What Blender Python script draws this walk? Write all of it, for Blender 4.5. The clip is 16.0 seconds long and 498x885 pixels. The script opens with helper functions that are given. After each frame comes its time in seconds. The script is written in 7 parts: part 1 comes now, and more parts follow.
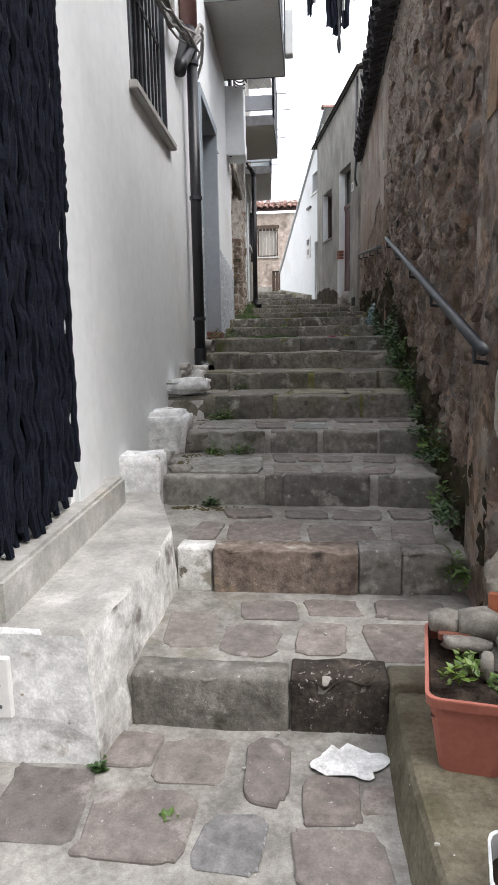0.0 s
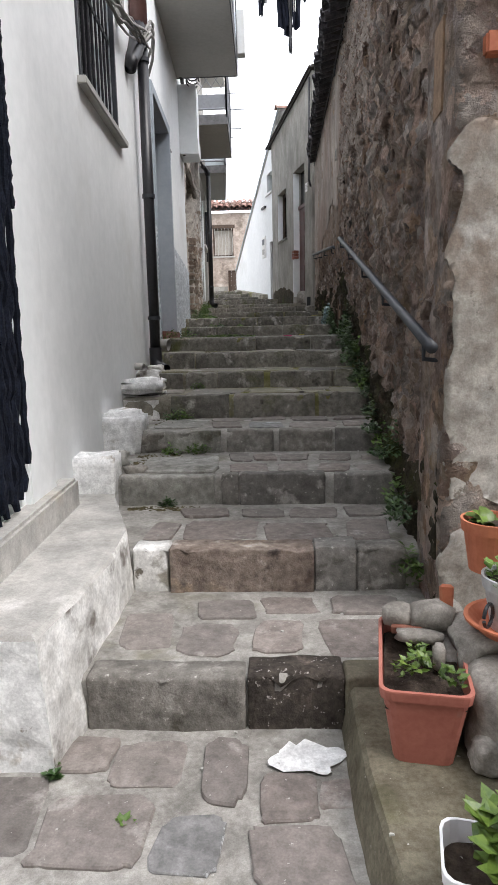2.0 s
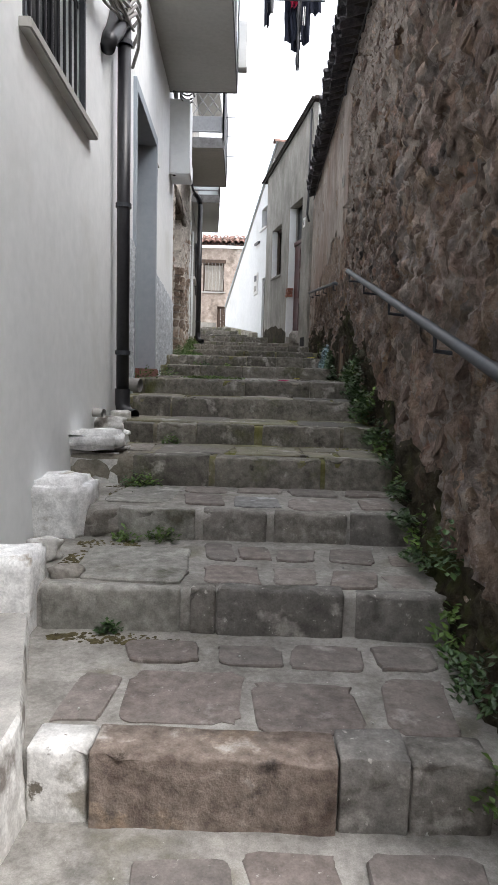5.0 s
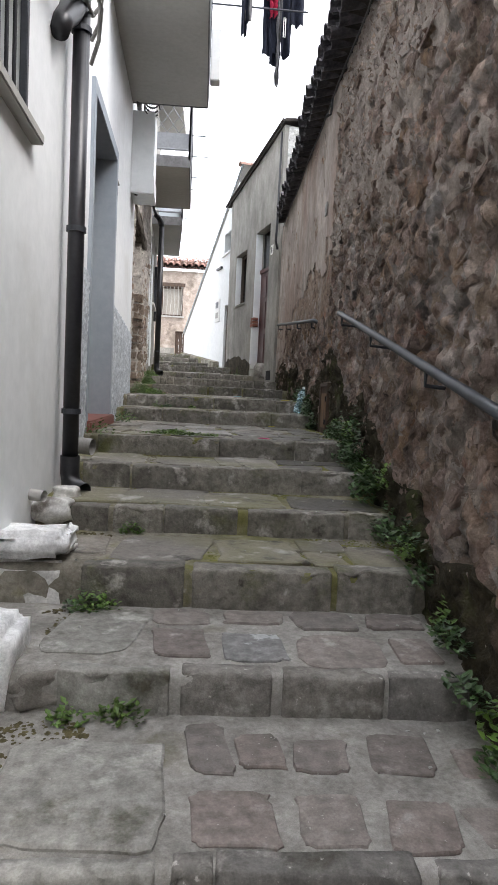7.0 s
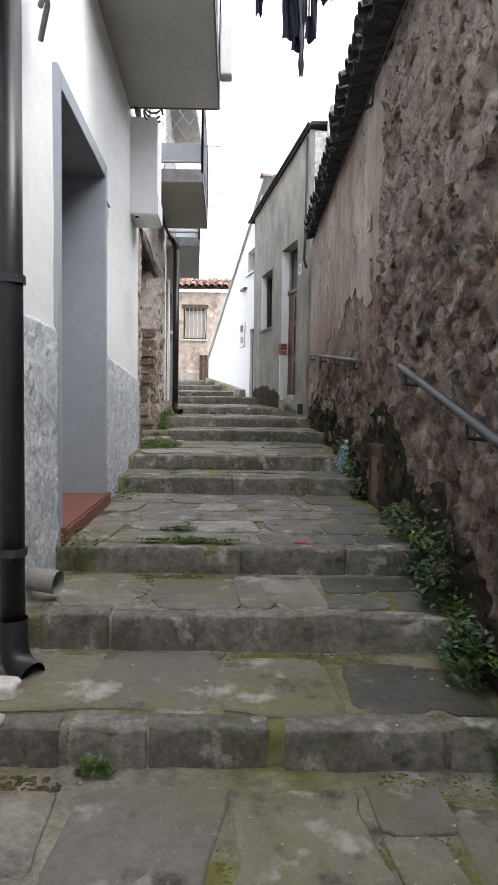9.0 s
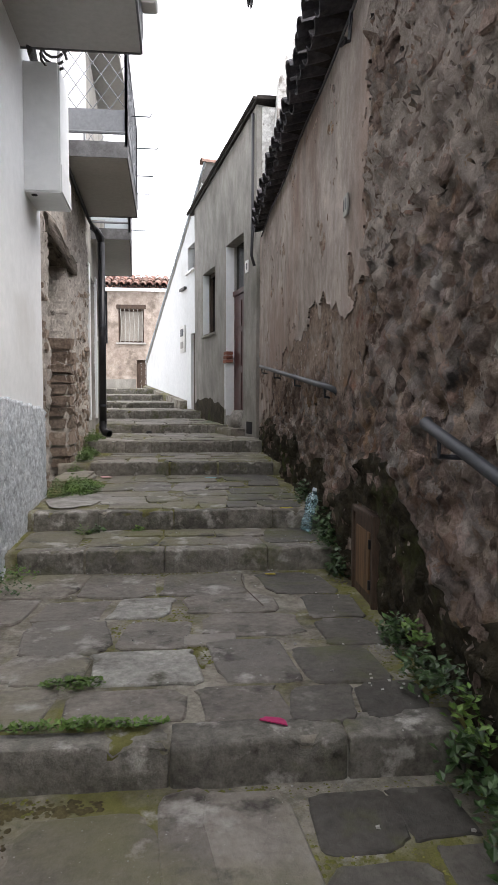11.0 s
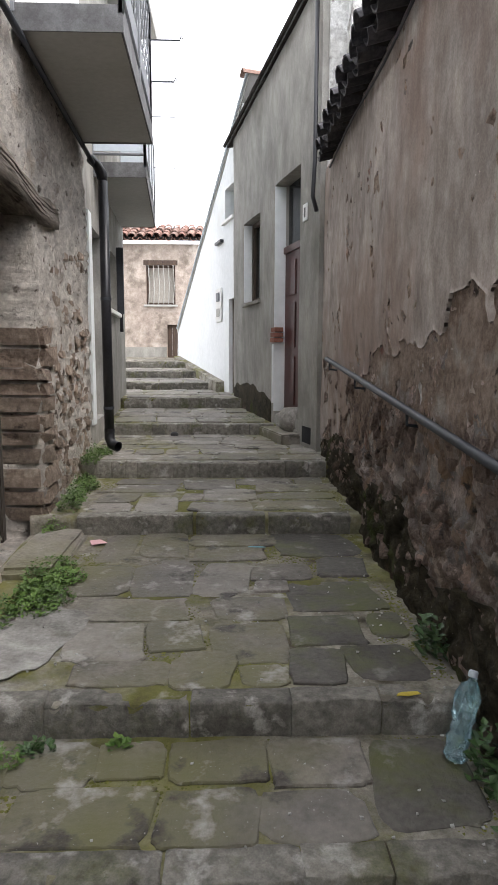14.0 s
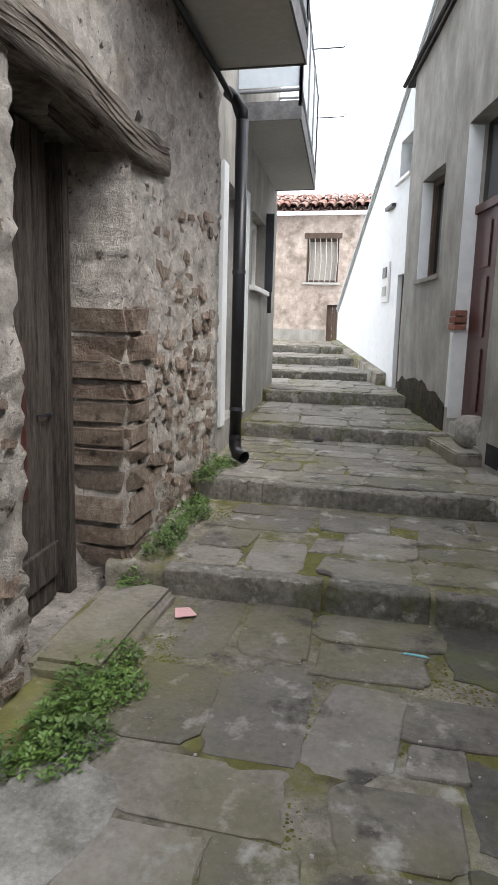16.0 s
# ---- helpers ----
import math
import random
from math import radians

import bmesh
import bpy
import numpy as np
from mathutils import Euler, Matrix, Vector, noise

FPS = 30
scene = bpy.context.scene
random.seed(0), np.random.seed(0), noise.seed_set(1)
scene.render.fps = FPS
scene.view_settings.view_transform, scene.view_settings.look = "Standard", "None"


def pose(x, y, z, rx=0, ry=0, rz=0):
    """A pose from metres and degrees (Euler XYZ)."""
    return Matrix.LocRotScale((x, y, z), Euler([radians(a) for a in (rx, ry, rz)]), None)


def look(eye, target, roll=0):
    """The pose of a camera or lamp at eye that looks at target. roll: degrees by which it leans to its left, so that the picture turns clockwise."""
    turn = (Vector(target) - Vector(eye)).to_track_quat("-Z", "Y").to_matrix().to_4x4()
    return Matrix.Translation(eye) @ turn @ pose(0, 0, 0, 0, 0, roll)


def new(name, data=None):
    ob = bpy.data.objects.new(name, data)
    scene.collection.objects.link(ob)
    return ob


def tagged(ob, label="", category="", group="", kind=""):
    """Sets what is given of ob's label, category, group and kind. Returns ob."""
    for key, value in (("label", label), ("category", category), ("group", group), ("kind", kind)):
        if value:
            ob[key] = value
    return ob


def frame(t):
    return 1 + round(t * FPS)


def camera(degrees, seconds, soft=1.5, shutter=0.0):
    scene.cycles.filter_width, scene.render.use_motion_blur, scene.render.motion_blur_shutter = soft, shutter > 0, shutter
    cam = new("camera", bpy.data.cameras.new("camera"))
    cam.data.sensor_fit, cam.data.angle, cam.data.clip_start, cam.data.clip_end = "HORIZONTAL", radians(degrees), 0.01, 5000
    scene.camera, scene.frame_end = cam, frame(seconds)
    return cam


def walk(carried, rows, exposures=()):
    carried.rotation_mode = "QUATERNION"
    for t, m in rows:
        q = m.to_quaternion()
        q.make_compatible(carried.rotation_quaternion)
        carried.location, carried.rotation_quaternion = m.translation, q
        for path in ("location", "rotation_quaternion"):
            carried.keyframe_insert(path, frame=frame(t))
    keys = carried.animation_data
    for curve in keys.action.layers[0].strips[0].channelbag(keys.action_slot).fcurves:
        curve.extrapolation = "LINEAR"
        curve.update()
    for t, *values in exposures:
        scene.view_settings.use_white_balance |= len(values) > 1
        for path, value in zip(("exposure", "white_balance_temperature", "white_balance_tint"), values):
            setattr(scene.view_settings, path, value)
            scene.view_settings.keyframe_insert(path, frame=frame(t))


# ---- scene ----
cam = camera(42.9, 16.0)
PATH = [
    (0, (-0.062, -1.325, 1.806), (-0.277, 0.636, 1.473), -1.0),
    (0.5, (-0.045, -1.319, 1.8), (-0.166, 0.648, 1.459), -0.9),
    (1, (-0.038, -1.32, 1.806), (-0.134, 0.652, 1.489), -1.2),
    (1.5, (-0.043, -1.316, 1.802), (-0.133, 0.654, 1.469), -1.2),
    (2, (-0.045, -1.32, 1.801), (-0.131, 0.65, 1.465), -1.2),
    (2.5, (-0.047, -1.316, 1.798), (-0.14, 0.654, 1.468), -1.0),
    (3, (-0.065, -1.296, 1.801), (-0.144, 0.68, 1.502), 0.3),
    (3.5, (-0.094, -1.121, 1.762), (-0.127, 0.864, 1.521), 1.8),
    (6, (-0.129, 0.301, 1.914), (-0.144, 2.291, 1.713), 1.1),
    (6.5, (-0.19, 0.473, 1.961), (-0.129, 2.468, 1.832), 0.8),
    (7, (-0.297, 0.701, 2.116), (-0.182, 2.691, 1.964), 2.8),
    (7.5, (-0.282, 0.998, 2.172), (-0.215, 2.997, 2.182), -0.4),
    (8, (-0.247, 1.338, 2.33), (-0.237, 3.338, 2.292), 0.9),
    (10.5, (-0.223, 3.121, 2.736), (-0.154, 5.115, 2.595), -0.5),
    (11, (-0.185, 3.497, 2.85), (0.003, 5.485, 2.727), 0.2),
    (11.5, (-0.099, 3.924, 2.954), (-0.141, 5.918, 2.799), 0.0),
    (12, (-0.085, 4.336, 3.0), (-0.099, 6.331, 2.852), -0.5),
    (12.5, (-0.153, 4.746, 3.135), (-0.06, 6.732, 2.914), 1.1),
    (13, (-0.178, 5.196, 3.161), (-0.168, 7.177, 2.886), -0.7),
    (13.5, (-0.152, 5.564, 3.273), (-0.142, 7.548, 3.021), -1.0),
    (14, (-0.149, 5.946, 3.362), (-0.085, 7.926, 3.088), 0.2),
    (14.5, (-0.138, 6.292, 3.44), (-0.139, 8.281, 3.226), 0.4),
    (15, (-0.088, 6.696, 3.443), (-0.243, 8.669, 3.156), 1.5),
    (15.5, (-0.105, 7.026, 3.419), (-0.478, 8.967, 3.11), 2.0),
    (16, (-0.133, 7.431, 3.441), (-0.561, 9.354, 3.099), 1.5),
]
walk(cam, [(t, look(eye, target, roll)) for t, eye, target, roll in PATH], [(0, 1.26, 6450, 12), (2.5, 1.29, 6450, 12), (3.5, 1.32, 6450, 12), (6, 1.52, 6450, 12), (7.5, 1.68, 6450, 12), (10.5, 1.48, 6550, 13), (12.5, 1.36, 6650, 15), (14, 1.5, 6500, 12), (16, 1.6, 6400, 11)])

# ---- world, sun, exposure ----
world = bpy.data.worlds.new("overcast")
scene.world = world
world.use_nodes = True
wn = world.node_tree.nodes
wl = world.node_tree.links
sky = wn.new("ShaderNodeTexSky")
sky.sky_type = "NISHITA"
sky.sun_disc = False
sky.sun_elevation = radians(54)
sky.sun_rotation = radians(122)
sky.dust_density = 4.0
veil = wn.new("ShaderNodeMixRGB")
veil.inputs[0].default_value = 0.82
veil.inputs[2].default_value = (9.6, 9.8, 10.2, 1)
wl.new(sky.outputs[0], veil.inputs[1])
wl.new(veil.outputs[0], wn["Background"].inputs[0])
wn["Background"].inputs[1].default_value = 0.13
sun = bpy.data.lights.new("sun", "SUN")
sun.energy, sun.angle, sun.color = 0.8, radians(25), (1.0, 0.97, 0.93)
sun_ob = new("sun", sun)
sun_ob.matrix_world = look((11, -7, 18), (0, 0, 0))


# ---- materials ----
def mk(name, cols, s1=1.6, s2=28.0, rough=0.9, bump=0.35, dist=0.012, rnd=0.0, stains=(), metal=0.0,
       squash=(1, 1, 1), cell=0.0, alt=None, tint=0.0):
    m = bpy.data.materials.new(name)
    m.use_nodes = True
    nt = m.node_tree
    n, l = nt.nodes, nt.links
    b = n["Principled BSDF"]
    b.inputs["Roughness"].default_value = rough
    b.inputs["Metallic"].default_value = metal
    if rough >= 0.85:
        b.inputs["Specular IOR Level"].default_value = 0.2
    geo = n.new("ShaderNodeNewGeometry")
    mp = n.new("ShaderNodeMapping")
    mp.inputs["Scale"].default_value = squash
    l.new(geo.outputs["Position"], mp.inputs["Vector"])

    def noise_node(scale, detail=6.0):
        t = n.new("ShaderNodeTexNoise")
        t.inputs["Scale"].default_value = scale
        t.inputs["Detail"].default_value = detail
        t.inputs["Roughness"].default_value = 0.62
        l.new(mp.outputs[0], t.inputs["Vector"])
        return t

    a, c = noise_node(s1), noise_node(s2)
    mix = n.new("ShaderNodeMixRGB")
    mix.inputs[0].default_value = 0.45
    l.new(a.outputs[0], mix.inputs[1])
    l.new(c.outputs[0], mix.inputs[2])
    ramp = n.new("ShaderNodeValToRGB")
    els = ramp.color_ramp.elements
    for i, (p, rgb) in enumerate(cols):
        e = els[i] if i < 2 else els.new(p)
        e.position, e.color = 0.5 + (p - 0.5) * 0.6, (*rgb, 1)
    l.new(mix.outputs[0], ramp.inputs[0])
    col = ramp.outputs[0]
    info = n.new("ShaderNodeObjectInfo")
    if alt:
        am = n.new("ShaderNodeMixRGB")
        am.inputs[2].default_value = (*alt, 1)
        pw = n.new("ShaderNodeMath")
        pw.operation = "POWER"
        pw.inputs[1].default_value = 1.6
        l.new(info.outputs["Random"], pw.inputs[0])
        half = n.new("ShaderNodeMath")
        half.operation = "MULTIPLY"
        half.inputs[1].default_value = 0.5
        l.new(pw.outputs[0], half.inputs[0])
        l.new(half.outputs[0], am.inputs[0])
        l.new(col, am.inputs[1])
        col = am.outputs[0]
    if rnd:
        wob = n.new("ShaderNodeMath")
        wob.operation = "MULTIPLY"
        wob.inputs[1].default_value = 7.31
        fr = n.new("ShaderNodeMath")
        fr.operation = "FRACT"
        l.new(info.outputs["Random"], wob.inputs[0])
        l.new(wob.outputs[0], fr.inputs[0])
        mr = n.new("ShaderNodeMapRange")
        mr.inputs["To Min"].default_value = 1 - rnd
        mr.inputs["To Max"].default_value = 1 + rnd
        l.new(fr.outputs[0], mr.inputs["Value"])
        hs = n.new("ShaderNodeHueSaturation")
        l.new(mr.outputs[0], hs.inputs["Value"])
        l.new(col, hs.inputs["Color"])
        col = hs.outputs[0]
    for rgb, scale, lo, hi in stains:
        t = noise_node(scale, 8.0)
        st = n.new("ShaderNodeMapRange")
        st.inputs["From Min"].default_value = lo
        st.inputs["From Max"].default_value = hi
        l.new(t.outputs[0], st.inputs["Value"])
        sm = n.new("ShaderNodeMixRGB")
        sm.inputs[2].default_value = (*rgb, 1)
        l.new(st.outputs[0], sm.inputs[0])
        l.new(col, sm.inputs[1])
        col = sm.outputs[0]
    if tint:
        cv = n.new("ShaderNodeTexVoronoi")
        cv.inputs["Scale"].default_value = tint
        cw = n.new("ShaderNodeMixRGB")
        cw.blend_type = "ADD"
        cw.inputs[0].default_value = 0.10
        l.new(mp.outputs[0], cw.inputs[1])
        l.new(c.outputs[1], cw.inputs[2])
        l.new(cw.outputs[0], cv.inputs["Vector"])
        sep = n.new("ShaderNodeSeparateColor")
        l.new(cv.outputs["Color"], sep.inputs[0])
        hue = n.new("ShaderNodeHueSaturation")
        for sock, out, lo, hi in (("Value", 0, 0.62, 1.42), ("Hue", 1, 0.485, 0.512), ("Saturation", 2, 0.55, 1.3)):
            tr = n.new("ShaderNodeMapRange")
            tr.inputs["To Min"].default_value, tr.inputs["To Max"].default_value = lo, hi
            l.new(sep.outputs[out], tr.inputs["Value"])
            l.new(tr.outputs[0], hue.inputs[sock])
        l.new(col, hue.inputs["Color"])
        col = hue.outputs[0]
    if rough >= 0.7 and bump > 0.13:
        sp = noise_node(s2 * 4.5, 3.0)
        sr = n.new("ShaderNodeMapRange")
        sr.inputs["From Min"].default_value, sr.inputs["From Max"].default_value = 0.3, 0.7
        sr.inputs["To Min"].default_value, sr.inputs["To Max"].default_value = 0.84, 1.14
        l.new(geo.outputs["Position"], sp.inputs["Vector"])
        l.new(sp.outputs[0], sr.inputs["Value"])
        md = noise_node(s1 * 4, 5.0)
        mdr = n.new("ShaderNodeMapRange")
        mdr.inputs["From Min"].default_value, mdr.inputs["From Max"].default_value = 0.35, 0.65
        mdr.inputs["To Min"].default_value, mdr.inputs["To Max"].default_value = 0.80, 1.18
        l.new(md.outputs[0], mdr.inputs["Value"])
        mm = n.new("ShaderNodeMath")
        mm.operation = "MULTIPLY"
        l.new(sr.outputs[0], mm.inputs[0])
        l.new(mdr.outputs[0], mm.inputs[1])
        sh = n.new("ShaderNodeHueSaturation")
        l.new(mm.outputs[0], sh.inputs["Value"])
        l.new(col, sh.inputs["Color"])
        col = sh.outputs[0]
    l.new(col, b.inputs["Base Color"])
    if bump:
        height = mix.outputs[0]
        if cell:
            v = n.new("ShaderNodeTexVoronoi")
            v.inputs["Scale"].default_value = cell
            warp = n.new("ShaderNodeMixRGB")
            warp.blend_type = "ADD"
            warp.inputs[0].default_value = 0.12
            l.new(mp.outputs[0], warp.inputs[1])
            l.new(c.outputs[1], warp.inputs[2])
            l.new(warp.outputs[0], v.inputs["Vector"])
            add = n.new("ShaderNodeMath")
            add.operation = "SUBTRACT"
            l.new(height, add.inputs[0])
            l.new(v.outputs[0], add.inputs[1])
            height = add.outputs[0]
        bp = n.new("ShaderNodeBump")
        bp.inputs["Strength"].default_value = bump
        bp.inputs["Distance"].default_value = dist
        l.new(height, bp.inputs["Height"])
        l.new(bp.outputs[0], b.inputs["Normal"])
    return m


WHITE = mk("whitewash_plaster", [(0.3, (0.75, 0.775, 0.78)), (0.7, (0.85, 0.87, 0.875))], 0.8, 12, 0.85, 0.12, 0.01,
           stains=[((0.66, 0.67, 0.65), 0.9, 0.56, 0.8), ((0.55, 0.54, 0.49), 4.0, 0.70, 0.84)])
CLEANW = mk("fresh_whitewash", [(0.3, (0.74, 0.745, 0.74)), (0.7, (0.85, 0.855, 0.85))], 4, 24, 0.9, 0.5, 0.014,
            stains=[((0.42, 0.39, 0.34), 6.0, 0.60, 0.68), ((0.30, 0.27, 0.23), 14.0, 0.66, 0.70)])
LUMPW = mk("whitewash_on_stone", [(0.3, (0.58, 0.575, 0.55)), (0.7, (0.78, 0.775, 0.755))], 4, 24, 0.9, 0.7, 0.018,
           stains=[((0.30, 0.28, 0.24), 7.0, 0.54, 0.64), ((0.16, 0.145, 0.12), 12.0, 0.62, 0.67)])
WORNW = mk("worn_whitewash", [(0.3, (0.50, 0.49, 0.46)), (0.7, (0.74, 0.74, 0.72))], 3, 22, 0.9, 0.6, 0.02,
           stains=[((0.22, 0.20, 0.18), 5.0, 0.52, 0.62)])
CEMENT = mk("cement_screed", [(0.3, (0.36, 0.35, 0.325)), (0.7, (0.50, 0.49, 0.46))], 1.5, 40, 0.75, 0.25, 0.006,
            stains=[((0.40, 0.34, 0.27), 2.0, 0.60, 0.78), ((0.60, 0.59, 0.57), 3.0, 0.6, 0.72), ((0.24, 0.22, 0.20), 5.0, 0.64, 0.72)])
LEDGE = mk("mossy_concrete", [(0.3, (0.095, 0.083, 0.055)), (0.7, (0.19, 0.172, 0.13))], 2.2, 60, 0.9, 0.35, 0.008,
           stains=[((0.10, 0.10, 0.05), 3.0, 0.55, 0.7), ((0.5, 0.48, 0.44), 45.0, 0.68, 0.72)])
MORTAR = mk("pale_gritty_mortar", [(0.3, (0.215, 0.205, 0.185)), (0.7, (0.375, 0.36, 0.335))], 2.2, 55, 0.95, 0.5, 0.008,
            stains=[((0.17, 0.16, 0.12), 3.0, 0.58, 0.72), ((0.55, 0.54, 0.51), 60.0, 0.68, 0.73)])
MOSSY = mk("mossy_mortar", [(0.3, (0.16, 0.145, 0.115)), (0.7, (0.31, 0.29, 0.245))], 2.6, 50, 0.95, 0.8, 0.012,
           stains=[((0.15, 0.145, 0.05), 1.7, 0.49, 0.60), ((0.36, 0.35, 0.31), 5.0, 0.58, 0.66), ((0.08, 0.07, 0.05), 3.0, 0.56, 0.66), ((0.17, 0.165, 0.055), 0.9, 0.53, 0.70)])
PAVE = mk("paving_stone", [(0.25, (0.145, 0.118, 0.105)), (0.75, (0.27, 0.232, 0.21))], 5.0, 34, 0.72, 0.6, 0.012, rnd=0.22,
          alt=(0.19, 0.185, 0.175), stains=[((0.36, 0.335, 0.31), 7.0, 0.60, 0.70), ((0.09, 0.08, 0.07), 5.0, 0.60, 0.70), ((0.42, 0.40, 0.37), 60.0, 0.66, 0.70)])
PAVEM = mk("weathered_paving_slab", [(0.25, (0.10, 0.087, 0.073)), (0.75, (0.275, 0.248, 0.213))], 6.0, 34, 0.66, 1.0, 0.016, rnd=0.30,
           alt=(0.22, 0.207, 0.185), stains=[((0.155, 0.148, 0.068), 0.9, 0.46, 0.68), ((0.055, 0.048, 0.04), 4.0, 0.56, 0.66), ((0.40, 0.38, 0.345), 5.0, 0.57, 0.68), ((0.42, 0.41, 0.38), 70.0, 0.66, 0.70)])
GREYSLAB = mk("pale_grey_slab", [(0.25, (0.19, 0.185, 0.165)), (0.75, (0.36, 0.35, 0.32))], 5.0, 34, 0.75, 0.9, 0.014, rnd=0.12,
              stains=[((0.46, 0.45, 0.42), 6.0, 0.58, 0.68), ((0.09, 0.085, 0.06), 4.0, 0.58, 0.68)])
DARKSLAB = mk("dark_paving_slab", [(0.25, (0.04, 0.036, 0.03)), (0.75, (0.115, 0.105, 0.09))], 6.0, 34, 0.6, 0.9, 0.014, rnd=0.26,
              stains=[((0.095, 0.10, 0.035), 2.2, 0.52, 0.66), ((0.20, 0.19, 0.17), 6.0, 0.60, 0.70)])
RISER = mk("riser_stone", [(0.25, (0.14, 0.13, 0.115)), (0.75, (0.29, 0.275, 0.25))], 5.0, 34, 0.85, 0.9, 0.016, rnd=0.20,
           alt=(0.20, 0.195, 0.19), stains=[((0.42, 0.40, 0.37), 7.0, 0.58, 0.68), ((0.07, 0.065, 0.05), 4.0, 0.60, 0.70), ((0.46, 0.44, 0.41), 40.0, 0.64, 0.69)])
RISERD = mk("dark_riser_stone", [(0.25, (0.10, 0.093, 0.078)), (0.75, (0.255, 0.24, 0.208))], 5.0, 32, 0.82, 1.0, 0.02, rnd=0.28,
            stains=[((0.42, 0.40, 0.365), 7.0, 0.57, 0.66), ((0.10, 0.105, 0.04), 3.0, 0.55, 0.7), ((0.04, 0.036, 0.028), 5.0, 0.62, 0.70)])
SLATE = mk("blue_veined_slate", [(0.3, (0.14, 0.138, 0.135)), (0.7, (0.25, 0.247, 0.243))], 5, 30, 0.7, 0.5, 0.01, stains=[((0.44, 0.45, 0.46), 6.0, 0.57, 0.60)])
BROWNSTONE = mk("brown_banded_stone", [(0.25, (0.14, 0.105, 0.088)), (0.75, (0.32, 0.27, 0.23))], 6.0, 40, 0.88, 1.0, 0.016,
                stains=[((0.33, 0.24, 0.16), 3.0, 0.57, 0.66), ((0.42, 0.39, 0.36), 6.0, 0.58, 0.66), ((0.06, 0.05, 0.045), 4.0, 0.6, 0.68)])
BLACKSTONE = mk("black_lichen_stone", [(0.25, (0.026, 0.022, 0.019)), (0.75, (0.10, 0.085, 0.072))], 6, 50, 0.85, 0.9, 0.02,
                stains=[((0.24, 0.19, 0.16), 5.0, 0.58, 0.68), ((0.42, 0.39, 0.37), 55.0, 0.62, 0.66)])
RUBBLE = mk("brown_rubble_mortar", [(0.28, (0.215, 0.152, 0.122)), (0.72, (0.57, 0.465, 0.395))], 2.4, 46, 0.95, 1.0, 0.022, cell=42.0, tint=13.0,
            stains=[((0.42, 0.29, 0.18), 1.1, 0.56, 0.74), ((0.47, 0.425, 0.39), 2.4, 0.56, 0.72), ((0.29, 0.13, 0.09), 1.7, 0.62, 0.74), ((0.075, 0.062, 0.054), 5.0, 0.58, 0.67)])
WALLSTONE = mk("rubble_wall_stone", [(0.25, (0.19, 0.13, 0.105)), (0.75, (0.48, 0.37, 0.31))], 9, 46, 0.95, 1.0, 0.02, rnd=0.30, cell=40.0,
               alt=(0.38, 0.30, 0.27), stains=[((0.40, 0.25, 0.13), 2.0, 0.58, 0.74), ((0.50, 0.45, 0.40), 6.0, 0.60, 0.70), ((0.08, 0.066, 0.056), 8.0, 0.62, 0.68)])
OLDPLASTER = mk("stained_grey_plaster", [(0.3, (0.28, 0.235, 0.205)), (0.7, (0.45, 0.395, 0.355))], 1.1, 22, 0.92, 0.3, 0.008,
                squash=(1, 1, 0.62), stains=[((0.28, 0.205, 0.17), 0.9, 0.46, 0.62), ((0.18, 0.15, 0.13), 1.3, 0.55, 0.70), ((0.52, 0.48, 0.435), 1.8, 0.58, 0.72)])
UNDERCOAT = mk("brown_undercoat", [(0.3, (0.23, 0.165, 0.125)), (0.7, (0.43, 0.335, 0.27))], 3.5, 36, 0.95, 1.0, 0.02, cell=30.0,
               stains=[((0.36, 0.20, 0.11), 2.6, 0.58, 0.70), ((0.22, 0.085, 0.06), 3.2, 0.62, 0.70), ((0.44, 0.385, 0.335), 3.0, 0.54, 0.64), ((0.07, 0.055, 0.045), 8.0, 0.60, 0.66)])
GREYPL = mk("grey_facade_plaster", [(0.3, (0.29, 0.28, 0.255)), (0.7, (0.37, 0.355, 0.325))], 0.9, 30, 0.92, 0.2, 0.006,
            squash=(1, 1, 0.5), stains=[((0.21, 0.205, 0.18), 1.1, 0.57, 0.74), ((0.44, 0.42, 0.38), 3.0, 0.64, 0.78)])
DADO = mk("rough_grey_dado", [(0.3, (0.40, 0.445, 0.485)), (0.7, (0.68, 0.72, 0.755))], 6.0, 55, 0.95, 0.6, 0.02,
          stains=[((0.78, 0.81, 0.83), 14.0, 0.58, 0.68), ((0.28, 0.305, 0.33), 30.0, 0.62, 0.7)])
JAMB = mk("blue_grey_paint", [(0.3, (0.295, 0.34, 0.385)), (0.7, (0.36, 0.405, 0.445))], 1.2, 14, 0.7, 0.1, 0.004,
          stains=[((0.31, 0.34, 0.36), 3.0, 0.62, 0.75)])
STONEB = mk("lime_rubble", [(0.25, (0.45, 0.405, 0.355)), (0.75, (0.78, 0.735, 0.675))], 2.6, 40, 0.95, 1.0, 0.020, cell=36.0,
            stains=[((0.30, 0.24, 0.20), 2.2, 0.58, 0.70), ((0.48, 0.36, 0.26), 1.4, 0.60, 0.74), ((0.12, 0.098, 0.08), 7.0, 0.62, 0.68), ((0.16, 0.135, 0.115), 22.0, 0.62, 0.67)])
QUOIN = mk("quoin_stone", [(0.25, (0.22, 0.16, 0.125)), (0.75, (0.50, 0.40, 0.32))], 6, 40, 0.95, 1.0, 0.020, rnd=0.28, cell=34.0,
           alt=(0.40, 0.34, 0.28), stains=[((0.56, 0.50, 0.42), 5.0, 0.58, 0.70), ((0.09, 0.07, 0.058), 7.0, 0.62, 0.70)])
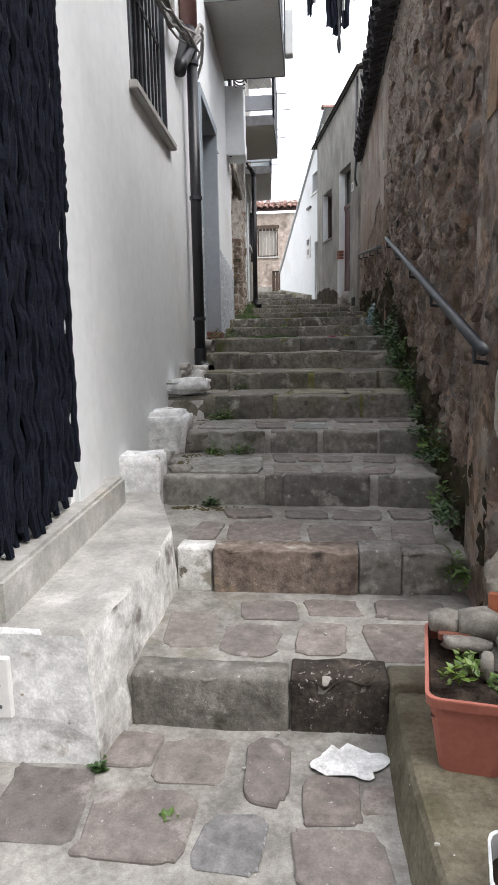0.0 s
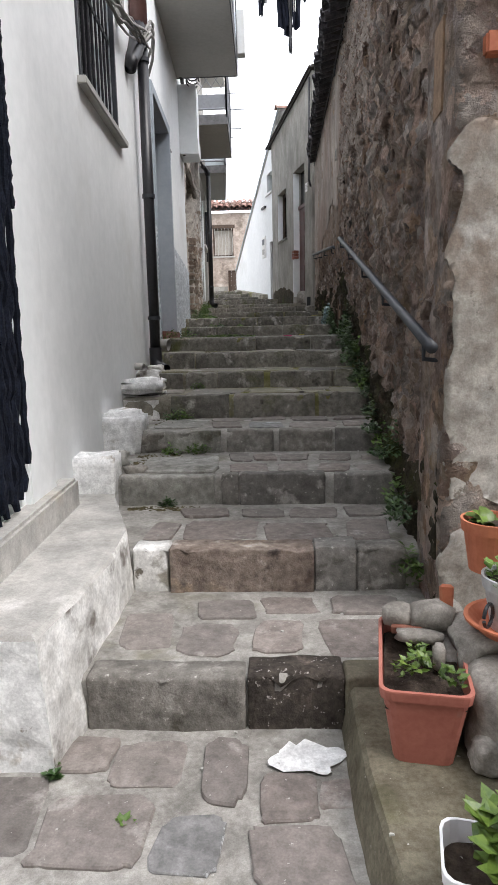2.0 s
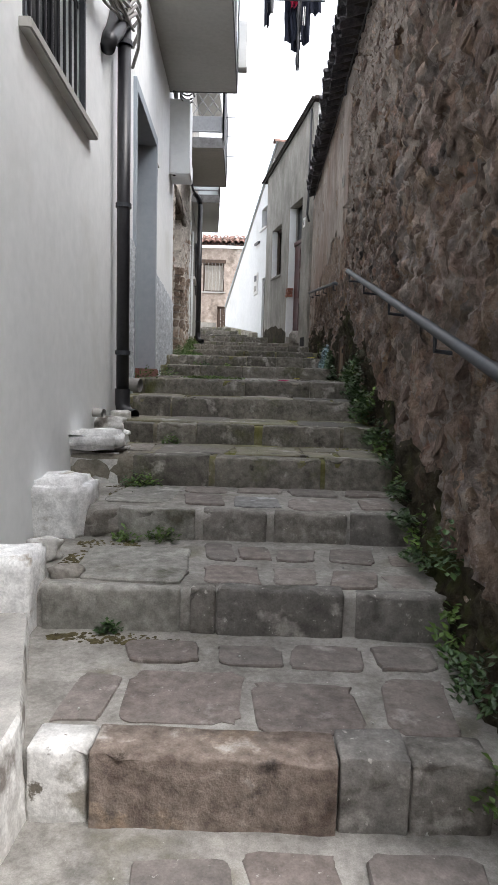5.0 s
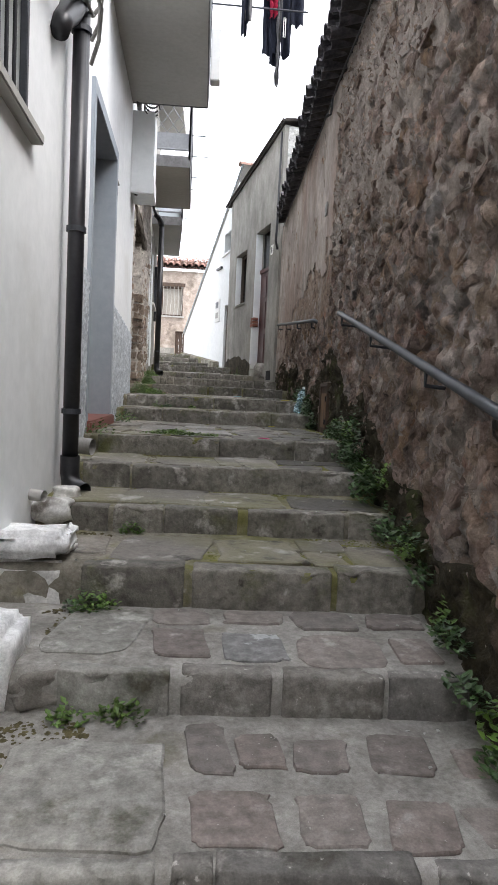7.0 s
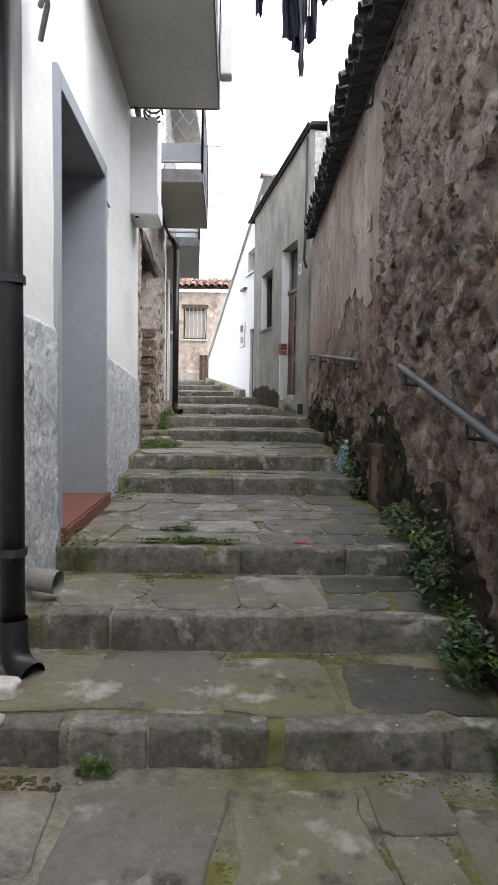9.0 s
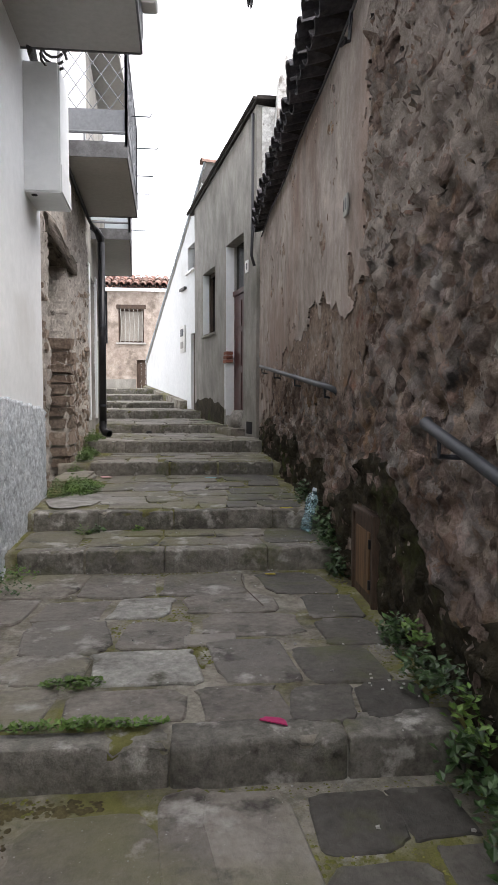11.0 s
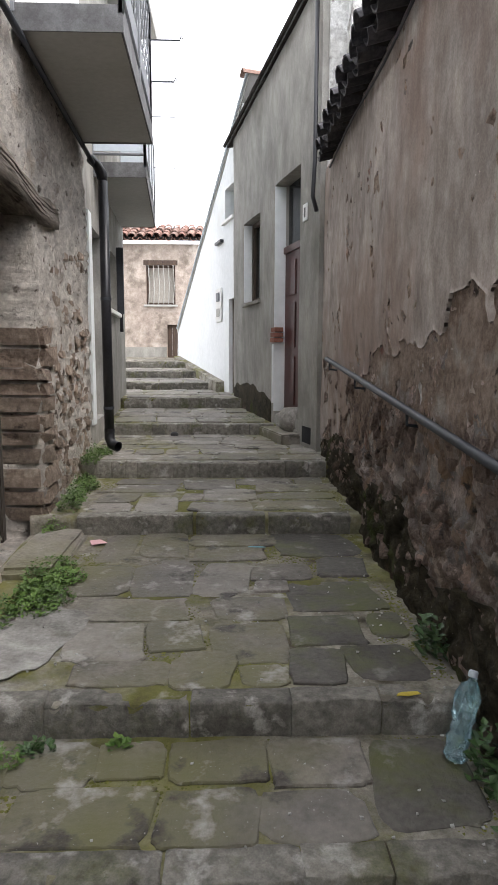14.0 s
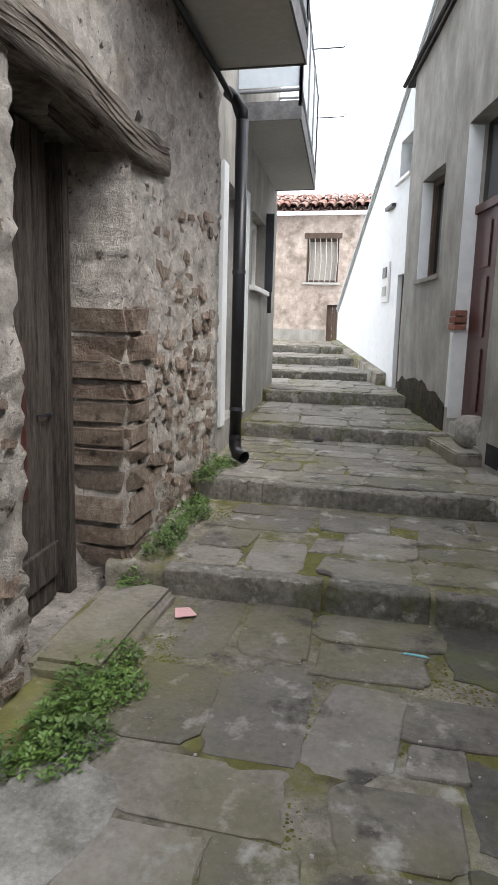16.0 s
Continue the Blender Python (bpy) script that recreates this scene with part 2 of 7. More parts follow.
FARPL = mk("patchy_ochre_plaster", [(0.3, (0.32, 0.26, 0.22)), (0.7, (0.48, 0.41, 0.355))], 1.2, 12, 0.95, 0.5, 0.02,
           stains=[((0.25, 0.21, 0.175), 2.2, 0.52, 0.62), ((0.55, 0.50, 0.45), 1.3, 0.58, 0.7)])
DARKMETAL = mk("dark_painted_metal", [(0.3, (0.010, 0.0105, 0.013)), (0.7, (0.023, 0.023, 0.028))], 4, 40, 0.38, 0.05, 0.003)
BROWNPIPE = mk("red_brown_pipe", [(0.3, (0.15, 0.075, 0.065)), (0.7, (0.21, 0.115, 0.10))], 4, 40, 0.45, 0.05, 0.003)
BLACK = mk("black_gate_paint", [(0.3, (0.006, 0.007, 0.010)), (0.7, (0.014, 0.015, 0.019))], 4, 40, 0.5, 0.1, 0.004)
ROPE = mk("black_chenille", [(0.3, (0.004, 0.0055, 0.010)), (0.7, (0.012, 0.015, 0.026))], 30, 150, 1.0, 0.8, 0.01)
IRON = mk("grey_painted_iron", [(0.3, (0.02, 0.023, 0.029)), (0.7, (0.042, 0.047, 0.057))], 6, 60, 0.5, 0.15, 0.003, stains=[((0.12, 0.06, 0.03), 9.0, 0.66, 0.74)])
BALGREY = mk("grey_balcony_paint", [(0.3, (0.17, 0.18, 0.195)), (0.7, (0.24, 0.25, 0.265))], 2, 30, 0.6, 0.08, 0.003)
SLABP = mk("pale_slab_plaster", [(0.3, (0.40, 0.395, 0.37)), (0.7, (0.48, 0.475, 0.45))], 1.0, 20, 0.85, 0.1, 0.004)
FASCIA = mk("dark_slab_edge", [(0.3, (0.10, 0.10, 0.10)), (0.7, (0.16, 0.16, 0.165))], 2, 30, 0.8, 0.15, 0.004)
PANELB = mk("pale_blue_panel", [(0.3, (0.52, 0.58, 0.63)), (0.7, (0.60, 0.66, 0.70))], 1.5, 20, 0.5, 0.05, 0.003)
TERRA = mk("terracotta_plastic", [(0.3, (0.33, 0.105, 0.075)), (0.7, (0.42, 0.155, 0.115))], 5, 60, 0.6, 0.08, 0.003, stains=[((0.30, 0.19, 0.15), 6.0, 0.6, 0.75)])
TERRAO = mk("orange_terracotta", [(0.3, (0.42, 0.125, 0.06)), (0.7, (0.52, 0.18, 0.095))], 5, 60, 0.65, 0.1, 0.003)
TILE = mk("old_roof_tile", [(0.3, (0.022, 0.022, 0.028)), (0.7, (0.07, 0.064, 0.07))], 4, 40, 0.8, 0.4, 0.008, rnd=0.35, stains=[((0.09, 0.085, 0.085), 5.0, 0.55, 0.68)])
TILER = mk("red_roof_tile", [(0.3, (0.17, 0.085, 0.07)), (0.7, (0.30, 0.175, 0.14))], 4, 40, 0.95, 0.4, 0.008, rnd=0.35, alt=(0.32, 0.26, 0.22))
BOARD = mk("dark_eave_board", [(0.3, (0.022, 0.019, 0.018)), (0.7, (0.055, 0.048, 0.043))], 3, 40, 0.9, 0.3, 0.006)
OLDWOOD = mk("weathered_grey_wood", [(0.3, (0.032, 0.027, 0.023)), (0.7, (0.105, 0.09, 0.077))], 4, 30, 0.9, 0.7, 0.012, squash=(6, 6, 0.5), stains=[((0.03, 0.025, 0.022), 6.0, 0.58, 0.7)])
BEAMW = mk("weathered_beam", [(0.3, (0.09, 0.075, 0.062)), (0.7, (0.27, 0.24, 0.205))], 4, 30, 0.95, 0.9, 0.02, squash=(5, 0.5, 9), stains=[((0.045, 0.038, 0.032), 5.0, 0.57, 0.66)])
REDWOOD = mk("red_brown_door_paint", [(0.3, (0.055, 0.018, 0.016)), (0.7, (0.10, 0.036, 0.032))], 3, 40, 0.45, 0.1, 0.003)
DARKWOOD = mk("dark_stained_wood", [(0.3, (0.05, 0.032, 0.022)), (0.7, (0.10, 0.065, 0.045))], 4, 40, 0.7, 0.3, 0.006, squash=(6, 6, 0.6))
HONEY = mk("honey_wood_panel", [(0.3, (0.13, 0.072, 0.034)), (0.7, (0.24, 0.14, 0.07))], 4, 30, 0.6, 0.2, 0.004, squash=(8, 8, 0.6), stains=[((0.06, 0.035, 0.02), 3.0, 0.55, 0.68)])
LEAF = mk("weed_leaf", [(0.3, (0.06, 0.125, 0.02)), (0.7, (0.15, 0.25, 0.05))], 14, 80, 0.5, 0.0, rnd=0.3)
IVY = mk("ivy_leaf", [(0.3, (0.022, 0.058, 0.016)), (0.7, (0.075, 0.14, 0.04))], 16, 80, 0.42, 0.0, rnd=0.35)
BRIGHT = mk("lettuce_green_leaf", [(0.3, (0.05, 0.105, 0.016)), (0.7, (0.15, 0.225, 0.04))], 14, 60, 0.4, 0.0, rnd=0.25)
SOIL = mk("potting_soil", [(0.3, (0.02, 0.015, 0.012)), (0.7, (0.075, 0.058, 0.045))], 9, 70, 1.0, 0.9, 0.02, stains=[((0.4, 0.37, 0.34), 50.0, 0.68, 0.71)])
BOULDER = mk("grey_boulder", [(0.3, (0.19, 0.175, 0.155)), (0.7, (0.34, 0.32, 0.29))], 5, 30, 0.92, 0.6, 0.02, rnd=0.15)
WPLASTIC = mk("white_plastic", [(0.3, (0.68, 0.69, 0.71)), (0.7, (0.76, 0.77, 0.78))], 3, 30, 0.4, 0.03, 0.002)
ZINC = mk("galvanised_bucket", [(0.3, (0.40, 0.42, 0.44)), (0.7, (0.56, 0.58, 0.60))], 8, 60, 0.45, 0.1, 0.003, metal=0.35)
CABLE = mk("grey_cable", [(0.3, (0.20, 0.195, 0.185)), (0.7, (0.30, 0.29, 0.275))], 8, 60, 0.7, 0.1, 0.002)
DARKCAB = mk("dark_cable", [(0.3, (0.03, 0.03, 0.03)), (0.7, (0.06, 0.06, 0.06))], 8, 60, 0.7, 0.1, 0.002)
CLOTHD = mk("navy_cloth", [(0.3, (0.008, 0.010, 0.018)), (0.7, (0.02, 0.023, 0.036))], 12, 120, 0.95, 0.3, 0.004)
CLOTHR = mk("red_cloth", [(0.3, (0.26, 0.012, 0.038)), (0.7, (0.34, 0.022, 0.055))], 12, 120, 0.95, 0.3, 0.004)
CLOTHG = mk("grey_cloth", [(0.3, (0.09, 0.09, 0.095)), (0.7, (0.15, 0.15, 0.155))], 12, 120, 0.95, 0.3, 0.004)
PAPERW = mk("white_enamel", [(0.3, (0.72, 0.72, 0.70)), (0.7, (0.80, 0.80, 0.78))], 6, 40, 0.5, 0.03, 0.002)
INK = mk("dark_print", [(0.3, (0.07, 0.07, 0.075)), (0.7, (0.12, 0.12, 0.125))], 6, 40, 0.6, 0.0)
PINK = mk("pink_paper", [(0.3, (0.70, 0.42, 0.42)), (0.7, (0.78, 0.50, 0.50))], 6, 40, 0.8, 0.0)
YELLOW = mk("yellow_wrapper", [(0.3, (0.55, 0.45, 0.06)), (0.7, (0.68, 0.56, 0.10))], 6, 40, 0.6, 0.0)
MAGENTA = mk("magenta_ribbon", [(0.3, (0.45, 0.02, 0.12)), (0.7, (0.55, 0.04, 0.18))], 6, 40, 0.7, 0.0)
CYAN = mk("cyan_plastic", [(0.3, (0.15, 0.45, 0.55)), (0.7, (0.25, 0.55, 0.62))], 6, 40, 0.5, 0.0)
BRICK = mk("red_brick", [(0.3, (0.20, 0.075, 0.055)), (0.7, (0.30, 0.14, 0.10))], 6, 40, 0.9, 0.4, 0.008, rnd=0.2)
PGREEN = mk("green_planter", [(0.3, (0.02, 0.22, 0.12)), (0.7, (0.03, 0.30, 0.17))], 6, 40, 0.5, 0.0)
CURTAINW = mk("pale_curtain", [(0.3, (0.36, 0.33, 0.29)), (0.7, (0.47, 0.44, 0.39))], 6, 40, 0.9, 0.2, 0.004, squash=(9, 9, 0.4))
# near-black fill for openings: the shade inside is put into the colour
SHADE = mk("painted_interior_shade", [(0.3, (0.02, 0.02, 0.022)), (0.7, (0.04, 0.04, 0.042))], 3, 30, 0.9, 0.1, 0.004)
STREET = mk("grey_ground", [(0.3, (0.13, 0.12, 0.105)), (0.7, (0.24, 0.225, 0.20))], 0.6, 20, 0.95, 0.4, 0.01)


def glass(name, rgb, rough=0.05, alpha_mix=0.0):
    m = bpy.data.materials.new(name)
    m.use_nodes = True
    b = m.node_tree.nodes["Principled BSDF"]
    b.inputs["Base Color"].default_value = (*rgb, 1)
    b.inputs["Roughness"].default_value = rough
    b.inputs["Transmission Weight"].default_value = alpha_mix
    return m


PALERENDER = mk("pale_rubble_coat", [(0.28, (0.34, 0.28, 0.245)), (0.72, (0.60, 0.53, 0.47))], 2.2, 40, 0.95, 0.9, 0.02, cell=40.0,
          stains=[((0.22, 0.17, 0.145), 2.6, 0.54, 0.66), ((0.36, 0.26, 0.17), 1.2, 0.58, 0.74)])
FOOTCOAT = mk("dark_foot_coat", [(0.3, (0.026, 0.023, 0.014)), (0.7, (0.09, 0.075, 0.05))], 4, 40, 0.9, 0.9, 0.015, cell=40.0, stains=[((0.06, 0.075, 0.02), 2.0, 0.54, 0.66), ((0.15, 0.105, 0.08), 3.0, 0.60, 0.70)])
MOSS = mk("yellow_green_moss", [(0.3, (0.085, 0.088, 0.022)), (0.7, (0.20, 0.20, 0.055))], 6, 70, 1.0, 0.8, 0.01)
PIERW = mk("cracked_pale_plaster", [(0.3, (0.27, 0.24, 0.21)), (0.7, (0.46, 0.44, 0.40))], 2.2, 30, 0.92, 0.6, 0.01,
           stains=[((0.26, 0.20, 0.16), 1.8, 0.5, 0.66), ((0.14, 0.12, 0.10), 9.0, 0.62, 0.67), ((0.56, 0.55, 0.52), 3.0, 0.58, 0.68)])
DOORSTEP = mk("dull_red_tile", [(0.3, (0.16, 0.055, 0.042)), (0.7, (0.23, 0.085, 0.065))], 4, 40, 0.6, 0.1, 0.004)
PANE = glass("dark_window_glass", (0.02, 0.023, 0.027), 0.08)
PET = glass("pale_blue_bottle_plastic", (0.62, 0.89, 0.96), 0.07, 0.86)


# ---- mesh helpers ----
def link(name, bm, material, parent=None, smooth=False):
    me = bpy.data.meshes.new(name)
    bm.to_mesh(me)
    bm.free()
    me.materials.append(material)
    if smooth:
        for p in me.polygons:
            p.use_smooth = True
    ob = new(name, me)
    if parent:
        ob.parent = parent
    return ob


def part(name, bm, material, parent, label="", smooth=False):
    ob = link(name, bm, material, parent, smooth)
    if label:
        ob["label"] = label
    return ob


def thing(name, label, category, bm=None, material=None, group="", kind="", smooth=False):
    ob = link(name, bm, material, None, smooth) if bm else new(name)
    return tagged(ob, label, category, group, kind)


def pydata(name, verts, faces, material, parent=None, smooth=False):
    me = bpy.data.meshes.new(name)
    me.from_pydata(verts, [], faces)
    me.materials.append(material)
    if smooth:
        for p in me.polygons:
            p.use_smooth = True
    ob = new(name, me)
    if parent:
        ob.parent = parent
    return ob


def box(x0, y0, z0, x1, y1, z1, bevel=0.0, bm=None, jit=0.0, rng=random):
    own = bmesh.new()
    m = Matrix.Translation(((x0 + x1) / 2, (y0 + y1) / 2, (z0 + z1) / 2)) @ Matrix.Diagonal((x1 - x0, y1 - y0, z1 - z0, 1))
    bmesh.ops.create_cube(own, size=1, matrix=m)
    if jit:
        for v in own.verts:
            v.co += Vector((rng.uniform(-jit, jit), rng.uniform(-jit, jit), rng.uniform(-jit, jit)))
    if bevel:
        bmesh.ops.bevel(own, geom=own.edges[:], offset=bevel, segments=1, affect="EDGES")
    if bm is None:
        return own
    me = bpy.data.meshes.new("tmp")
    own.to_mesh(me)
    own.free()
    bm.from_mesh(me)
    bpy.data.meshes.remove(me)
    return bm


def moved(bm, m):
    bmesh.ops.transform(bm, matrix=m, verts=bm.verts)
    return bm


def tube(points, r, seg=10, bm=None, cap=True, radii=None):
    bm = bm or bmesh.new()
    pts = [Vector(p) for p in points]
    rings = []
    up = Vector((0.31, 0.17, 0.94)).normalized()
    for i, p in enumerate(pts):
        d = (pts[min(i + 1, len(pts) - 1)] - pts[max(i - 1, 0)]).normalized()
        s = d.cross(up)
        if s.length < 0.05:
            s = d.cross(Vector((1, 0, 0)))
        s.normalize()
        t = d.cross(s)
        rr = radii[i] if radii else r
        rings.append([bm.verts.new(p + (s * math.cos(a) + t * math.sin(a)) * rr) for a in (2 * math.pi * k / seg for k in range(seg))])
    for a, b in zip(rings, rings[1:]):
        for k in range(seg):
            bm.faces.new((a[k], a[(k + 1) % seg], b[(k + 1) % seg], b[k]))
    if cap:
        bm.faces.new(rings[0][::-1])
        bm.faces.new(rings[-1])
    return bm


def lathe(profile, seg=24, bm=None, at=(0, 0, 0)):
    bm = bm or bmesh.new()
    rings = []
    for r, z in profile:
        rings.append([bm.verts.new((at[0] + r * math.cos(2 * math.pi * k / seg), at[1] + r * math.sin(2 * math.pi * k / seg), at[2] + z)) for k in range(seg)])
    for a, b in zip(rings, rings[1:]):
        for k in range(seg):
            bm.faces.new((a[k], a[(k + 1) % seg], b[(k + 1) % seg], b[k]))
    bm.faces.new(rings[0][::-1])
    bm.faces.new(rings[-1])
    return bm


def lump(sx, sy, sz, seed, sub=2, rough=0.22):
    bm = bmesh.new()
    bmesh.ops.create_icosphere(bm, subdivisions=sub, radius=1)
    o = Vector((seed * 3.7, seed * 1.3, seed * 0.7))
    for v in bm.verts:
        c = v.co.copy()
        q = Vector([max(-0.78, min(0.78, a)) for a in c]) * 1.15
        k = 1 + rough * noise.noise(c * 1.5 + o) + rough * 0.4 * noise.noise(c * 4 + o)
        v.co = Vector((q.x * sx, q.y * sy, q.z * sz)) * k
    return bm


def lines(a, b, step, extra=()):
    n = max(1, round((b - a) / step))
    vals = sorted([a + (b - a) * i / n for i in range(n + 1)] + [e for e in extra if a < e < b])
    out = [vals[0]]
    for v in vals[1:]:
        if v - out[-1] > 0.004 or v in extra or v == b:
            if v - out[-1] < 0.004 and len(out) > 1 and out[-1] not in extra:
                out[-1] = v
            elif v - out[-1] >= 0.004:
                out.append(v)
    return out


def wall(name, pt, u0, u1, z0, z1, material, thick=0.3, step=0.25, holes=(), relief=None, label="", cut=None):
    """A wall with real openings. pt(u, z, off) gives the place; holes: (u0, u1, z0, z1)."""
    eu = [h[0] for h in holes] + [h[1] for h in holes]
    ez = [h[2] for h in holes] + [h[3] for h in holes]
    verts, faces, index = [], [], {}

    def inside(u, z):
        return any(h[0] < u < h[1] and h[2] < z < h[3] for h in holes)

    def vert(side, u, z):
        key = (side, round(u, 4), round(z, 4))
        if key not in index:
            index[key] = len(verts)
            verts.append(pt(u, z, (relief(u, z) if relief else 0.0) if side == 0 else -thick))
        return index[key]

    us, zs = lines(u0, u1, step, eu), lines(z0, z1, step, ez)
    for a, b in zip(us, us[1:]):
        for c, d in zip(zs, zs[1:]):
            if not inside((a + b) / 2, (c + d) / 2):
                faces.append((vert(0, a, c), vert(0, b, c), vert(0, b, d), vert(0, a, d)))
    bu, bz = sorted({u0, u1, *eu}), sorted({z0, z1, *[z for z in ez if z0 < z < z1]})
    bu = [u for u in bu if u0 <= u <= u1]
    for a, b in zip(bu, bu[1:]):
        for c, d in zip(bz, bz[1:]):
            if not inside((a + b) / 2, (c + d) / 2):
                faces.append((vert(1, a, d), vert(1, b, d), vert(1, b, c), vert(1, a, c)))
    for h in list(holes) + [(u0, u1, z0, z1)]:
        hu = [u for u in us if h[0] - 1e-6 <= u <= h[1] + 1e-6]
        hz = [z for z in zs if h[2] - 1e-6 <= z <= h[3] + 1e-6]
        for z in (h[2], h[3]):
            if z0 <= z <= z1:
                for a, b in zip(hu, hu[1:]):
                    faces.append((vert(0, a, z), vert(0, b, z), vert(1, b, z), vert(1, a, z)))
        for u in (h[0], h[1]):
            if u0 <= u <= u1:
                for a, b in zip(hz, hz[1:]):
                    faces.append((vert(0, u, a), vert(0, u, b), vert(1, u, b), vert(1, u, a)))
    ob = pydata(name, verts, faces, material, smooth=step < 0.05)
    if cut:
        bm = bmesh.new()
        bm.from_mesh(ob.data)
        bmesh.ops.bisect_plane(bm, geom=bm.verts[:] + bm.edges[:] + bm.faces[:], plane_co=cut[0], plane_no=cut[1], clear_outer=True)
        bm.to_mesh(ob.data)
        bm.free()
    return tagged(ob, label, "wall", "", "structure")


def stones_relief(scale, depth, amp, seed):
    def f(u, z):
        p = Vector((u * scale, z * scale * 1.25, seed))
        p += Vector((noise.noise(p * 0.9), noise.noise(p * 0.9 + Vector((9, 3, 1))), 0)) * 0.5
        d = noise.voronoi(p)[0]
        k = min(1.0, max(0.0, (d[1] - d[0]) * 2.6))
        return depth * (k * k * (3 - 2 * k) - 0.5) + amp * noise.fractal(Vector((u * 2.1, z * 2.1, seed + 4)), 1.0, 2.1, 4)
    return f


def rubble_relief(u, z):
    p = Vector((u * 9.5, z * 12.0, 2.5))
    p += Vector((noise.noise(p * 0.7), noise.noise(p * 0.7 + Vector((4, 8, 1))), 0)) * 0.7
    d, pts = noise.voronoi(p)
    k = min(1.0, max(0.0, (d[1] - d[0]) * 2.8))
    q = Vector((u * 25, z * 25, 6.5))
    e = noise.voronoi(q)[0]
    h = 0.024 * (k - 0.6) + 0.030 * noise.noise(pts[0] * 5.3) + 0.020 * noise.fractal(Vector((u * 8, z * 8, 3.0)), 1.0, 2.2, 4) + 0.012 * (min(1.0, (e[1] - e[0]) * 2.2) - 0.5)
    h += 0.034 * noise.fractal(Vector((u * 2.1, z * 2.1, 11.0)), 1.0, 2.1, 3)
    h -= 0.10 * max(0.0, noise.noise(Vector((u * 6, z * 4, 11))) - 0.30)
    if u > 7.0 and z > 2.7:
        h *= 0.35
    if 6.6 < u < 7.25 and z < 2.35:
        h = 0.25 * h - 0.012
    return h


def soft_relief(amp, seed, scale=1.3):
    return lambda u, z: amp * noise.fractal(Vector((u * scale, z * scale, seed)), 1.0, 2.0, 4)


# plan lines of the alley
def xl(y):
    return -1.2 - 0.04 * (y - 3.7)


def xr(y):
    return float(np.interp(y, [-6, 0.9, 3.0, 5.6, 12.6], [0.42, 0.56, 0.64, 0.785, 0.83]))


def pt_left(u, z, o):
    return (xl(u) + o, u + 0.04 * o, z)


def pt_right(u, z, o):
    return (xr(u) - o, u, z)


def pt_pier(u, z, o):
    return (0.555 + u, 0.93 - 0.08 * u - o, z)


def pt_grey(u, z, o):
    return (0.68 - 0.235 * (u - 12.96) - 0.973 * o, u - 0.229 * o, z)


def pt_pale(u, z, o):
    return (-0.10 - 0.2625 * (u - 16.5) - 0.967 * o, u - 0.254 * o, z)


def pt_c(u, z, o):
    return (-1.62 - 0.058 * (u - 12.7) + o, u + 0.058 * o, z)


def pt_far(u, z, o):
    return (u, 22.5 - o, z)


def pt_b(u, z, o):
    return (xl(u) - 0.03 + o, u + 0.04 * o, z)


def slab(pt, u0, u1, z0, z1, o0, o1, bevel=0.0):
    """A board on a wall, from off o0 to off o1."""
    bm = bmesh.new()
    vs = [bm.verts.new(pt(u, z, o)) for o in (o0, o1) for u, z in ((u0, z0), (u1, z0), (u1, z1), (u0, z1))]
    for f in ((0, 1, 2, 3), (7, 6, 5, 4), (0, 4, 5, 1), (1, 5, 6, 2), (2, 6, 7, 3), (3, 7, 4, 0)):
        bm.faces.new([vs[i] for i in f])
    bmesh.ops.recalc_face_normals(bm, faces=bm.faces)
    if bevel:
        bmesh.ops.bevel(bm, geom=bm.edges[:], offset=bevel, segments=2, affect="EDGES")
    return bm


